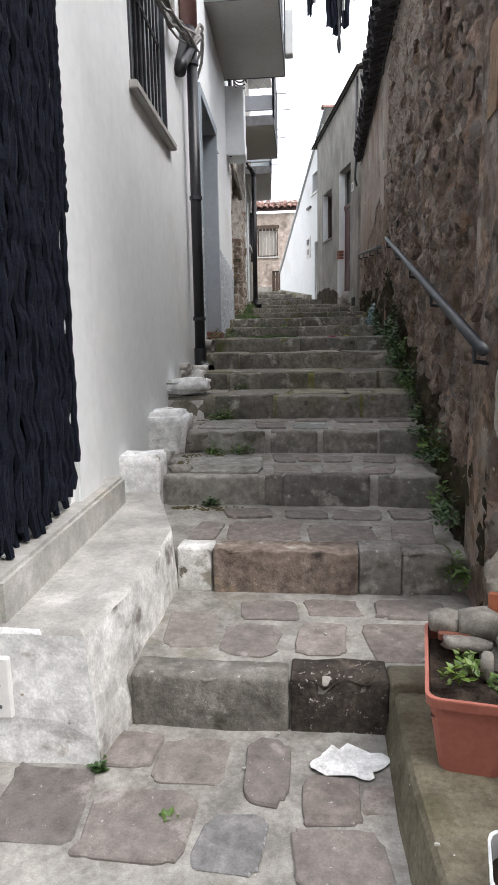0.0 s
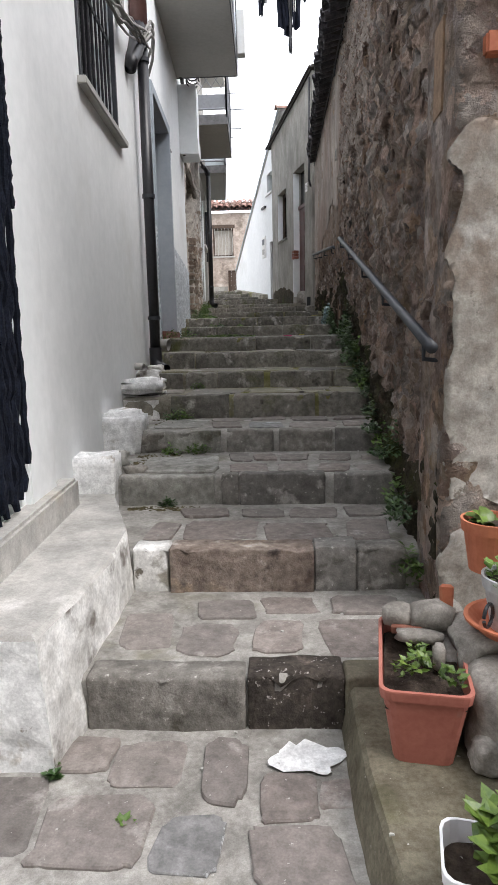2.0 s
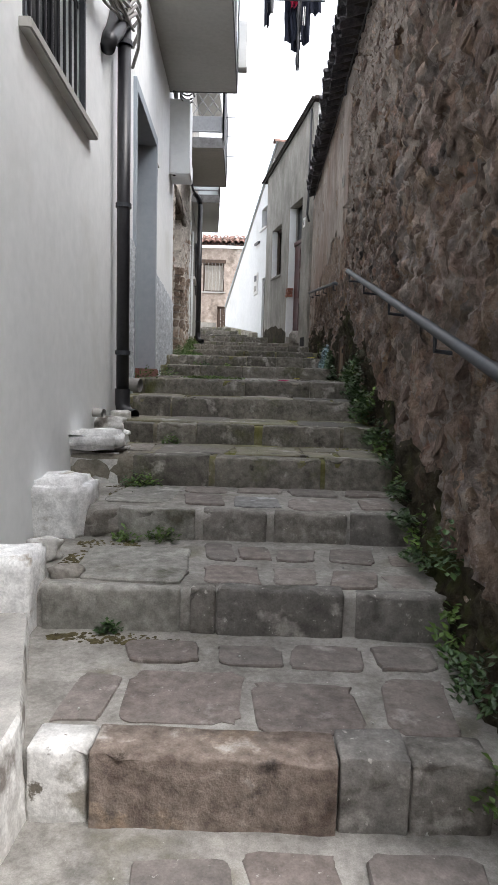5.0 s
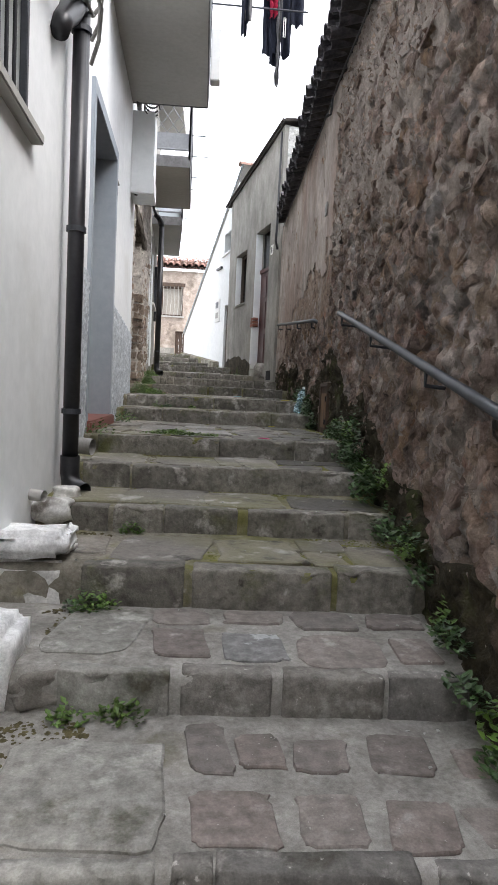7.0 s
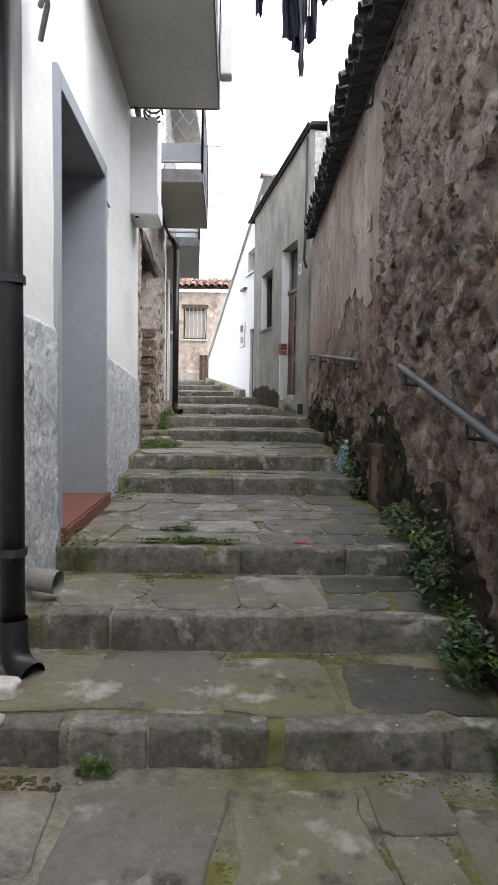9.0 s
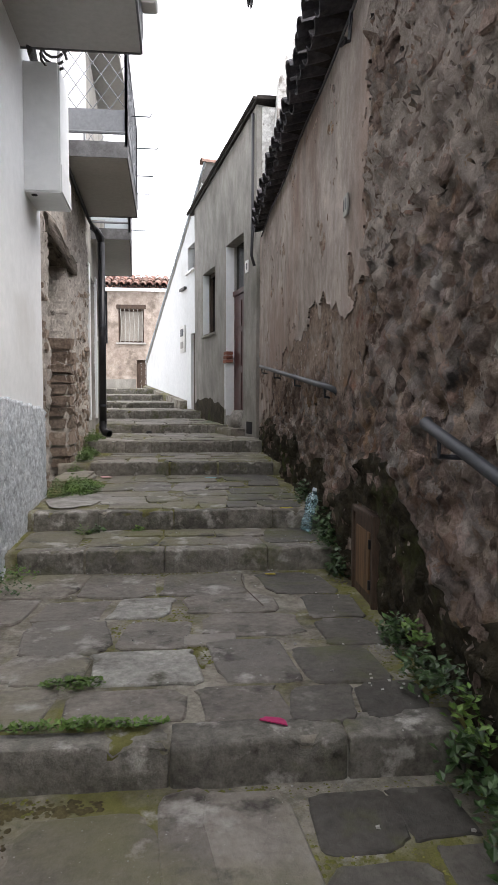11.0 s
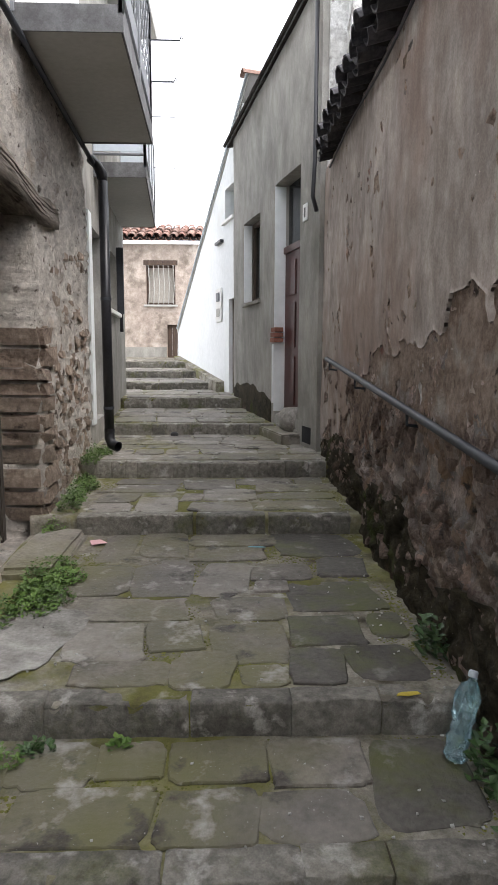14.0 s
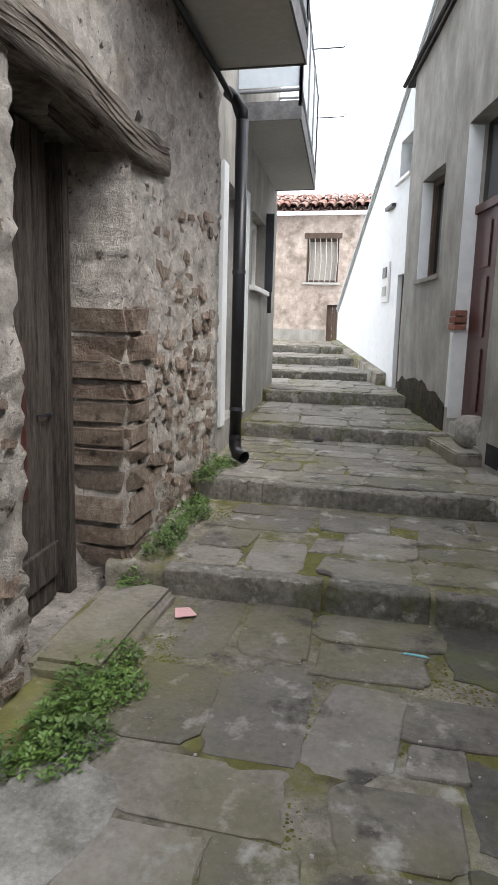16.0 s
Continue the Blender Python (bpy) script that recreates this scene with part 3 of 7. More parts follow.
# a coat of plaster left on a wall, with a ragged edge
def coat(name, u0, u1, z0, z1, keep, material, label, off=0.028, step=0.036, amp=0.008, seed=0, pt=pt_right, relief=None):
    us, zs = lines(u0, u1, step), lines(z0, z1, step)
    verts, faces, idx = [], [], {}

    def vert(i, j, o):
        if (i, j, o) not in idx:
            u, z = spot.get((i, j), (us[i], zs[j]))
            du = dz = 0
            idx[i, j, o] = len(verts)
            verts.append(pt(u + du, z + dz, ((relief(u, z) if relief else 0) + off + amp * noise.fractal(Vector((u * 2, z * 2, seed)), 1.0, 2.0, 4)) if o else -0.02))
        return idx[i, j, o]

    def place(i, j):
        return us[i] + 0.8 * step * noise.noise(Vector((us[i] * 9, zs[j] * 9, seed))), zs[j] + 0.8 * step * noise.noise(Vector((us[i] * 9, zs[j] * 9, seed + 5)))

    on = {(i, j) for i in range(len(us) - 1) for j in range(len(zs) - 1) if keep((us[i] + us[i + 1]) / 2, (zs[j] + zs[j + 1]) / 2)}
    spot, near_ = {}, {}
    for i, j in on:
        for (a, b), (p, q) in (((-1, 0), ((i, j), (i, j + 1))), ((1, 0), ((i + 1, j), (i + 1, j + 1))), ((0, -1), ((i, j), (i + 1, j))), ((0, 1), ((i, j + 1), (i + 1, j + 1)))):
            if (i + a, j + b) not in on:
                near_.setdefault(p, []).append(q)
                near_.setdefault(q, []).append(p)
    for p in near_:
        spot[p] = place(*p)
    for _ in range(4):
        spot = {p: (0.4 * spot[p][0] + 0.6 * sum(spot[q][0] for q in near_[p]) / len(near_[p]), 0.4 * spot[p][1] + 0.6 * sum(spot[q][1] for q in near_[p]) / len(near_[p])) for p in near_}
    for i, j in on:
        faces.append((vert(i, j, 1), vert(i + 1, j, 1), vert(i + 1, j + 1, 1), vert(i, j + 1, 1)))
        for (a, b), (p, q) in (((-1, 0), ((i, j), (i, j + 1))), ((1, 0), ((i + 1, j), (i + 1, j + 1))), ((0, -1), ((i, j), (i + 1, j))), ((0, 1), ((i, j + 1), (i + 1, j + 1)))):
            if (i + a, j + b) not in on:
                faces.append((vert(*p, 1), vert(*q, 1), vert(*q, 0), vert(*p, 0)))
    ob = pydata(name, verts, faces, material, smooth=True)
    return tagged(ob, label, "plaster", "", "structure")


# ---- ground and stairs ----
bm = bmesh.new()
bmesh.ops.create_grid(bm, x_segments=8, y_segments=8, size=400, matrix=Matrix.Translation((0, 0, 0.5)))
tagged(link("ground", bm, STREET), "grey street ground around the houses", "ground", "", "structure")

# front line y, edge height, height at the back of the tread
STEPS = [(-6.0, 0.55, 0.55), (0.53, 0.72, 0.72), (1.25, 0.89, 0.89), (2.02, 1.05, 1.05), (2.72, 1.19, 1.19), (3.36, 1.355, 1.355),
         (4.06, 1.485, 1.485), (4.73, 1.63, 1.63), (5.45, 1.765, 1.77), (7.52, 1.91, 1.91), (8.20, 2.045, 2.06), (10.45, 2.195, 2.20),
         (11.90, 2.34, 2.36), (13.9, 2.49, 2.555), (15.6, 2.70, 2.735), (17.4, 2.855, 2.90), (18.6, 3.03, 3.07), (19.8, 3.205, 3.29), (22.6, 3.29, 3.29)]


def left_end(y):
    if y < 12.66:
        return xl(y) - 0.12
    if y < 16.5:
        return -1.62 - 0.058 * (y - 12.7) - 0.1
    return -4.5


def right_end(y):
    if y < 12.6:
        return xr(y) + 0.12
    if y < 16.2:
        return 0.68 - 0.235 * (y - 12.96) + 0.15
    return -0.10 - 0.2625 * (y - 16.5) + 0.15


def floor_line(y):
    return float(np.interp(y, [0.5, 2.0, 4.1, 5.5, 7.5, 8.2, 10.45, 11.9, 13.9], [0.7, 1.05, 1.48, 1.77, 1.9, 2.05, 2.2, 2.34, 2.5]))


step_obs = []
for k in range(len(STEPS) - 1):
    y0, z0, zb = STEPS[k]
    y1 = STEPS[k + 1][0]
    below = STEPS[k - 1][2] if k else 0.3
    ny = max(4, min(60, round((y1 - y0) / 0.05)))
    nx = 44 if k else 40
    verts, faces = [], []
    rows = []
    prof = [(y0 + 0.016, below - 0.12), (y0 + 0.014, z0 - 0.06), (y0 + 0.018, z0 - 0.016), (y0 + 0.04, z0 - 0.002)]
    prof += [(y0 + 0.04 + (y1 + 0.06 - y0 - 0.04) * (i + 1) / ny, z0 - 0.001 + (zb - z0) * (i + 1) / ny) for i in range(ny)]
    for j, (y, z) in enumerate(prof):
        row = []
        for i in range(nx + 1):
            f = i / nx
            yy = y + 0.007 * noise.noise(Vector((f * 6, k * 3.1, 0))) * (1 if j < 4 else max(0, 1 - j / (ny + 4)))
            x = left_end(min(yy, 16.4) if y0 < 16 else yy) * (1 - f) + right_end(yy) * f
            if k == 0:
                x = -4.0 * (1 - f) + 3.0 * f if yy < 0.0 else -1.3 * (1 - f) + 0.7 * f
            zz = z + 0.007 * noise.fractal(Vector((x * 3, yy * 3, k)), 1.0, 2.0, 4) * (j > 2)
            row.append(len(verts))
            verts.append((x, yy + 0.006 * noise.noise(Vector((x * 9, z * 9, k))), zz))
        rows.append(row)
    for a, b in zip(rows, rows[1:]):
        for i in range(nx):
            faces.append((a[i], a[i + 1], b[i + 1], b[i]))
    ob = pydata("step" if k else "pavement", verts, faces, MORTAR if k < 5 else MOSSY, smooth=True)
    tagged(ob, ("worn stone step bedded in pale mortar between the walls" if k < 5 else "worn mossy stone step with tight joints") if k else "mortared stone paving at the foot of the stairs",
           "step" if k else "pavement", "steps of the stair" if k else "", "structure")
    step_obs.append(ob)

# raised concrete ledge beside the lowest paving
bm = bmesh.new()
ring = [(0.20, -1.6), (0.225, -0.6), (0.205, -0.2), (0.185, 0.15), (0.19, 0.58), (0.56, 0.60), (0.57, 1.0), (2.6, 1.0), (2.6, -1.6)]
top = [bm.verts.new((x, y, 0.70)) for x, y in ring]
mid = [bm.verts.new((x - 0.012, y, 0.685)) for x, y in ring]
low = [bm.verts.new((x - 0.045, y, 0.52)) for x, y in ring]
bm.faces.new(top)
for a, b in ((top, mid), (mid, low)):
    for i in range(len(ring)):
        bm.faces.new((a[i], b[i], b[(i + 1) % len(ring)], a[(i + 1) % len(ring)]))
bmesh.ops.recalc_face_normals(bm, faces=bm.faces)
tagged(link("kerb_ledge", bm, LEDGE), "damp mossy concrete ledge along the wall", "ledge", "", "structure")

# landing in front of the gate
bm = bmesh.new()
ring = [(-1.6, 0.33), (-0.745, 0.33), (-0.71, 0.6), (-0.685, 1.0), (-0.70, 1.3), (-0.92, 1.95), (-1.6, 1.95)]
top = [bm.verts.new((x, y, 0.975)) for x, y in ring]
mid = [bm.verts.new((x + 0.012, y - 0.01, 0.96)) for x, y in ring]
low = [bm.verts.new((x + 0.05 - 0.02 * (i == 3), y - 0.015, 0.5)) for i, (x, y) in enumerate(ring)]
bm.faces.new(top)
for a, b in ((top, mid), (mid, low)):
    for i in range(len(ring)):
        bm.faces.new((a[i], b[i], b[(i + 1) % len(ring)], a[(i + 1) % len(ring)]))
bmesh.ops.recalc_face_normals(bm, faces=bm.faces)
bmesh.ops.subdivide_edges(bm, edges=[e for e in bm.edges if e.calc_length() > 0.15], cuts=6, use_grid_fill=True)
for v in bm.verts:
    v.co += v.normal * 0.012 * noise.fractal(v.co * 6, 1.0, 2.0, 4) if v.co.z < 0.97 else Vector((0, 0, 0.006 * noise.noise(v.co * 3)))
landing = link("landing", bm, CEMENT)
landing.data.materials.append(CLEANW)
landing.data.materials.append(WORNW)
# front faces take the lighter whitewash, all other sides the darker stained one
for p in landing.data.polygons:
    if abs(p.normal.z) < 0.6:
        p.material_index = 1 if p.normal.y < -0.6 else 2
tagged(landing, "whitewashed landing with a worn cement top before the gate", "landing", "", "structure")
bm = slab(pt_left, 0.337, 1.74, 0.9, 1.112, -0.6, 0.085, 0.014)
tagged(link("threshold", bm, CEMENT), "smooth grey cement threshold of the gate", "threshold", "", "structure")

# ---- white house ----
GATE = (0.12, 1.19, 1.115, 3.45)
WIN1 = (2.62, 3.68, 3.28, 4.45)
DOOR2 = (5.56, 6.93, 1.80, 4.28)
wall("wall_white_house", pt_left, 0.0, 9.0, 0.3, 8.2, WHITE, 0.6, 0.22, [GATE, WIN1, DOOR2, (6.25, 7.2, 5.55, 7.6)], soft_relief(0.006, 3),
     "smooth whitewashed plaster wall of a house")
tagged(link("wall_post", slab(pt_left, 1.235, 1.57, 1.0, 3.6, -0.05, 0.028, 0.008), WHITE), "white painted pilaster beside the gate", "pilaster", "", "structure")
def stucco(u, z):
    e = noise.voronoi(Vector((u * 24, z * 24, 3.0)))[0]
    return 0.016 * (min(1.0, e[1] - e[0]) - 0.3) + 0.012 * noise.fractal(Vector((u * 30, z * 30, 1.0)), 1.0, 2.0, 3)


coat("dado", 6.99, 8.99, 1.7, 2.93, lambda u, z: z < 2.92 - 0.06 * (u - 7), DADO, "rough grey stucco dado at the wall foot", 0.02, 0.022, 0.004, 2, pt_left, stucco)
coat("dado", 4.9, 5.50, 1.5, 2.95, lambda u, z: True, DADO, "rough grey stucco dado beside the doorway", 0.02, 0.022, 0.004, 6, pt_left, stucco)

# ---- stone house ----
DOOR3 = (9.52, 10.56, 2.02, 4.36)
wall("wall_stone_house", pt_b, 9.0, 12.62, 1.5, 5.5, STONEB, 0.55, 0.035, [DOOR3], stones_relief(7.0, 0.028, 0.02, 2.0),
     "lime-washed rubble stone wall of an old house")
wall("wall_stone_house_upper", pt_b, 9.0, 12.62, 5.5, 8.0, WHITE, 0.55, 0.3, [], soft_relief(0.006, 8), "pale plastered upper wall of the stone house")

# ---- third house on that side ----
WINC = (14.45, 15.45, 3.95, 4.75)
wall("wall_end_house", pt_c, 12.64, 16.5, 1.8, 8.0, GREYPL, 0.4, 0.25, [WINC, (13.0, 13.95, 2.62, 4.75)], soft_relief(0.01, 5), "grey plastered wall of the last house before the turn")

# ---- wall with the tiled eave ----
wall("wall_rubble", pt_right, 0.93, 12.58, 0.3, 5.2, RUBBLE, 0.5, 0.021, [(6.72, 7.13, 1.74, 2.22)],
     rubble_relief, "rough brown rubble wall with crumbling mortar")

def fr(u, z, s, seed):
    return noise.fractal(Vector((u * s, z * s, seed)), 1.0, 2.0, 5)


coat("undercoat", 6.9, 12.57, 2.4, 4.6,
     lambda u, z: u > 7.02 + 0.14 * fr(u, z, 2.2, 13) and z > 3.02 + 0.34 * fr(u, z, 1.8, 15) + 0.22 * fr(u, z, 6.0, 4) - 0.35 * max(0, u - 9.6) and z < 4.5,
     UNDERCOAT, "brown undercoat showing below the grey plaster", 0.004, 0.03, 0.004, 3, pt_right, lambda u, z: 0.7 * rubble_relief(u, z))
coat("plaster_coat", 6.85, 12.57, 2.5, 5.18,
     lambda u, z: u > 6.97 + 0.10 * fr(u, z, 2.2, 3) + 0.05 * fr(u, z, 9, 3) and z > 3.52 + 0.30 * fr(u, z, 1.6, 11) + 0.20 * fr(u, z, 6.0, 2) - 0.42 * max(0, u - 9.8) and not (7.24 < u < 7.38 and 3.50 < z < 3.74 + 0.3 * (u - 7.24)),
     OLDPLASTER, "stained grey plaster flaking off the lower wall", 0.011, 0.022, 0.008)
wall("wall_pier", pt_pier, 0.0, 5.2, 0.3, 5.2, RUBBLE, 0.4, 0.04, [], lambda u, z: 0.4 * rubble_relief(u, z), "rubble end wall partly covered with pale plaster")
coat("plaster_coat", -0.02, 2.2, 0.72, 2.75,
     lambda u, z: u > 0.01 + 0.05 * fr(u, z, 7.0, 5) and z < 2.42 + 0.22 * fr(u, z, 5.5, 9) + 0.3 * min(0.3, u) and z > 0.80 + 0.06 * fr(u, z, 5, 1) - 0.5 * u and fr(u, z, 3.2, 41) < 0.62,
     PIERW, "thick cracked plaster at the end of the rubble wall", 0.006, 0.018, 0.008, 4, pt_pier, lambda u, z: 0.12 * rubble_relief(u, z))

# paler patches cover more of the wall with height, fewer below u = 4.5
coat("lime_render", 1.5, 7.0, 3.0, 5.18,
     lambda u, z: fr(u, z, 1.1, 21) + 0.25 * fr(u, z, 4, 5) > 0.02 - 0.42 * (z - 3.5) + 0.22 * (4.5 - u) * (u < 4.5),
     PALERENDER, "patchy pale coat, denser towards the top of the rubble wall", 0.004, 0.03, 0.003, 8, pt_right, rubble_relief)
coat("lime_render", 2.0, 6.6, 1.75, 3.2, lambda u, z: fr(u, z, 1.4, 33) + 0.3 * fr(u, z, 4, 15) > 0.62,
     PALERENDER, "scattered remains of lime render on the rubble wall", 0.004, 0.03, 0.003, 18, pt_right, rubble_relief)

# ---- grey house ----
DOORG = (13.14, 14.04, 2.50, 5.42)
WING = (14.69, 15.52, 4.10, 5.24)
wall("wall_grey_house", pt_grey, 12.57, 16.15, 2.0, 7.6, GREYPL, 0.45, 0.22, [DOORG, WING], soft_relief(0.008, 6), "grey plastered house front stained by damp",
     (Vector((0, 12.57, 7.02)), Vector((0, 0.115, 1)).normalized()))
# ---- pale house ----
DOORP = (16.3, 16.66, 2.5, 4.27)
WINP = (16.35, 16.9, 5.55, 6.05)
SLOPE = -0.593
wall("wall_pale_house", pt_pale, 15.9, 21.25, 2.4, 7.4, WHITE, 0.4, 0.3, [DOORP, WINP], soft_relief(0.008, 9), "bright whitewashed gable wall of a house",
     (Vector((0, 16.32, 6.80)), Vector((0, 0.593, 1)).normalized()))
# ---- house across the top ----
WINF = (-2.24, -1.50, 4.62, 5.62)
DOORF = (-1.72, -1.1, 3.1, 4.12)
wall("wall_far_house", pt_far, -5.5, 1.5, 2.8, 6.12, FARPL, 0.4, 0.12, [WINF, DOORF], soft_relief(0.02, 12, 2.0), "patchy ochre plaster wall of the house across the top")

coat("mould_stain", 14.15, 16.1, 2.4, 3.5, lambda u, z: z < 3.02 + 0.22 * fr(u, z, 1.4, 2) - 0.22 * abs(u - 15.3), FOOTCOAT, "dark mould at the foot of the grey wall", 0.009, 0.03, 0.001, 3, pt_grey)
# dark band just above the floor, taller around u = 6.7
coat("mould_stain", 1.0, 12.5, 0.6, 3.0, lambda u, z: not (6.67 < u < 7.18 and z < 2.29) and z < floor_line(u) + 0.30 + 0.30 * fr(u, z, 1.1, 7) + 0.42 * max(0.0, 1 - abs(u - 6.7) / 1.2), FOOTCOAT, "dark ragged coat along the foot of the rubble wall", 0.012, 0.024, 0.002, 5, pt_right, rubble_relief)

# plain walls and roofs that close the houses
def plain(name, label, x0, y0, z0, x1, y1, z1, material):
    return tagged(link(name, box(x0, y0, z0, x1, y1, z1, 0.01), material), label, "wall" if "wall" in name else "roof", "", "structure")


plain("wall_back_left", "plain rear wall of the white house", -5.2, 0, 0.3, -4.9, 16.5, 8.2, WHITE)
plain("wall_end_left", "plain end wall of the last house", -4.9, 16.2, 1.8, -2.25, 16.5, 8.0, GREYPL)
plain("wall_start_left", "plain end wall of the white house", -4.9, 0.0, 0.3, -1.655, 0.3, 8.2, WHITE)
plain("roof_left", "flat roof slab over the row of houses", -5.4, -0.2, 8.2, -1.25, 16.6, 8.35, SLABP)
# added out of view: blocks skylight from behind and darkens the stair foot
plain("wall_behind", "unseen plain wall added behind the start, dims the lower stairs", -12, -4.9, 0.3, 12.0, -4.5, 8.4, GREYPL)
plain("wall_back_right", "plain rear wall beyond the lane", 5.7, 0.5, 0.3, 6.0, 22.9, 6.5, GREYPL)
# added dark sheet, stands in for the unlit room behind the old door
plain("wall_interior_lobby", "added dark sheet painted as interior shade behind the old door", -3.0, 9.3, 1.6, -2.9, 10.8, 4.8, SHADE)


# ---- gate, fly curtain and window of the white house ----
gate = thing("door_1", "black metal double gate with plain panels", "door", kind="structure")
part("gate_frame", slab(pt_left, 1.12, 1.19, 1.115, 3.45, -0.16, -0.08, 0.004), BLACK, gate)
part("gate_frame", slab(pt_left, 0.12, 0.19, 1.115, 3.45, -0.16, -0.08, 0.004), BLACK, gate)
for a, b in ((0.19, 0.64), (0.66, 1.12)):
    part("leaf", slab(pt_left, a, b, 1.13, 3.45, -0.17, -0.13), BLACK, gate)
    for c, d in ((1.2, 1.75), (1.85, 2.6), (2.7, 3.35)):
        part("panel", slab(pt_left, a + 0.08, b - 0.08, c, d, -0.13, -0.115, 0.005), BLACK, gate)
part("bolt", tube([pt_left(1.16, 3.06, -0.02), pt_left(1.40, 3.06, 0.0)], 0.022, 10), BLACK, gate)
part("hinge_bar", slab(pt_left, 1.19, 1.225, 2.66, 3.45, -0.06, -0.02, 0.004), BLACK, gate)

curtain = thing("fly_curtain", "black chenille strand fly curtain hanging over the gate", "curtain")
part("rail", tube([pt_left(0.12, 3.42, 0.01), pt_left(1.24, 3.42, 0.01)], 0.012, 8), BLACK, curtain)
strand_meshes = []
rng = random.Random(5)
for v in range(6):
    ln = 2.22 + 0.018 * v
    pts = [(0.006 * math.sin(i * 1.7 + v), 0.012 * math.sin(i * 0.9 + v * 2), -ln * i / 46) for i in range(47)]
    bm = tube(pts, 0.014, 6, radii=[0.0135 + 0.0045 * (i % 2) for i in range(47)])
    ob = part("strand", bm, ROPE, curtain)
    ob.location = pt_left(0.2 + 0.17 * v, 3.42, -0.055)
    strand_meshes.append(ob.data)
for i in range(74):
    u = 0.15 + 1.0 * (i + rng.uniform(-0.3, 0.3)) / 73
    ob = new("strand", strand_meshes[rng.randrange(6)])
    ob.parent = curtain
    ob.location = pt_left(u, 3.42 + rng.uniform(-0.02, 0.02), 0.0 + rng.uniform(-0.02, 0.03))
for u, lo, o in ((1.175, 1.30, 0.04), (1.20, 2.3, 0.045)):
    ob = part("strand", tube([(0, 0.005 * math.sin(i), -(3.42 - lo) * i / 46) for i in range(47)], 0.014, 6, radii=[0.013 + 0.0045 * (i % 2) for i in range(47)]), ROPE, curtain)
    ob.location = pt_left(u, 3.42, o)

win = thing("window_1", "barred window with a pale stone sill in the white wall", "window", kind="structure")
part("pane", slab(pt_left, 2.66, 3.64, 3.32, 4.41, -0.20, -0.185), PANE, win)
for a, b, c, d in ((2.62, 2.68, 3.28, 4.45), (3.62, 3.68, 3.28, 4.45), (2.68, 3.62, 3.28, 3.34), (2.68, 3.62, 4.39, 4.45), (3.13, 3.17, 3.34, 4.39)):
    part("window_frame", slab(pt_left, a, b, c, d, -0.19, -0.15, 0.003), BLACK, win)
for i in range(9):
    u = 2.68 + 0.94 * i / 8
    part("bar", tube([pt_left(u, 3.30, -0.03), pt_left(u, 4.44, -0.03)], 0.009, 8), DARKMETAL, win)
for z in (3.36, 3.9, 4.38):
    part("crossbar", slab(pt_left, 2.63, 3.67, z, z + 0.03, -0.035, -0.025), DARKMETAL, win)
for a, b in ((2.60, 2.635), (3.665, 3.70)):
    part("surround", slab(pt_left, a, b, 3.28, 4.48, -0.02, 0.012, 0.003), IRON, win)
part("window_sill", slab(pt_left, 2.55, 3.84, 3.235, 3.282, -0.18, 0.055, 0.006), SLABP, win, "pale stone sill")

# blue-grey doorway
door = thing("door_2", "deep blue-grey painted doorway with a dark door", "door", kind="structure")
part("jamb", slab(pt_left, 5.50, 5.58, 1.75, 4.34, -0.55, 0.026, 0.004), JAMB, door)
part("jamb", slab(pt_left, 6.90, 6.985, 1.75, 4.34, -0.55, 0.026, 0.004), JAMB, door)
part("head", slab(pt_left, 5.58, 6.90, 4.24, 4.34, -0.55, 0.026, 0.004), JAMB, door)
part("leaf", slab(pt_left, 5.58, 6.90, 1.80, 4.24, -0.56, -0.50), DARKWOOD, door)
for a, b in ((5.66, 6.2), (6.28, 6.82)):
    for c, d in ((1.95, 2.7), (2.8, 3.9)):
        part("panel", slab(pt_left, a, b, c, d, -0.50, -0.485, 0.006), DARKWOOD, door)
part("doorstep", slab(pt_left, 5.52, 6.98, 1.74, 1.855, -0.5, 0.06, 0.012), DOORSTEP, door, "terracotta tiled doorstep")

# downpipe with its elbow
pipe = thing("downpipe", "dark brown metal downpipe with an open elbow foot", "downpipe")
px, py = xl(4.5) + 0.095, 4.5
part("pipe", tube([(px, py, 4.28), (px, py, 1.68)], 0.047, 18), DARKMETAL, pipe, smooth=True)
part("elbow", tube([(px, py, 1.70), (px, py, 1.60), (px + 0.012, py - 0.012, 1.55), (px + 0.045, py - 0.035, 1.51), (px + 0.10, py - 0.07, 1.495)], 0.057, 18, cap=False), DARKMETAL, pipe, smooth=True)
for z in (1.95, 3.0, 4.1):
    part("bracket", tube([(px, py, z), (px, py, z + 0.03)], 0.057, 18), IRON, pipe)
pipe2 = thing("downpipe", "red-brown plastic downpipe from the roof above", "downpipe")
part("pipe", tube([(px - 0.02, py, 8.1), (px - 0.02, py, 4.33)], 0.075, 18), BROWNPIPE, pipe2, smooth=True)
part("spout", tube([(px - 0.02, py + 0.0, 4.40), (px - 0.02, py - 0.05, 4.27), (px - 0.03, py - 0.16, 4.12), (px - 0.04, py - 0.27, 4.02), (px - 0.04, py - 0.33, 3.93)], 0.06, 14, radii=[0.07, 0.075, 0.065, 0.055, 0.05]), DARKMETAL, pipe2, smooth=True)
box_j = thing("junction_box", "small grey electric junction box on the white wall", "junction box", slab(pt_left, 3.80, 3.92, 4.14, 4.36, 0.0, 0.06, 0.012), CABLE)

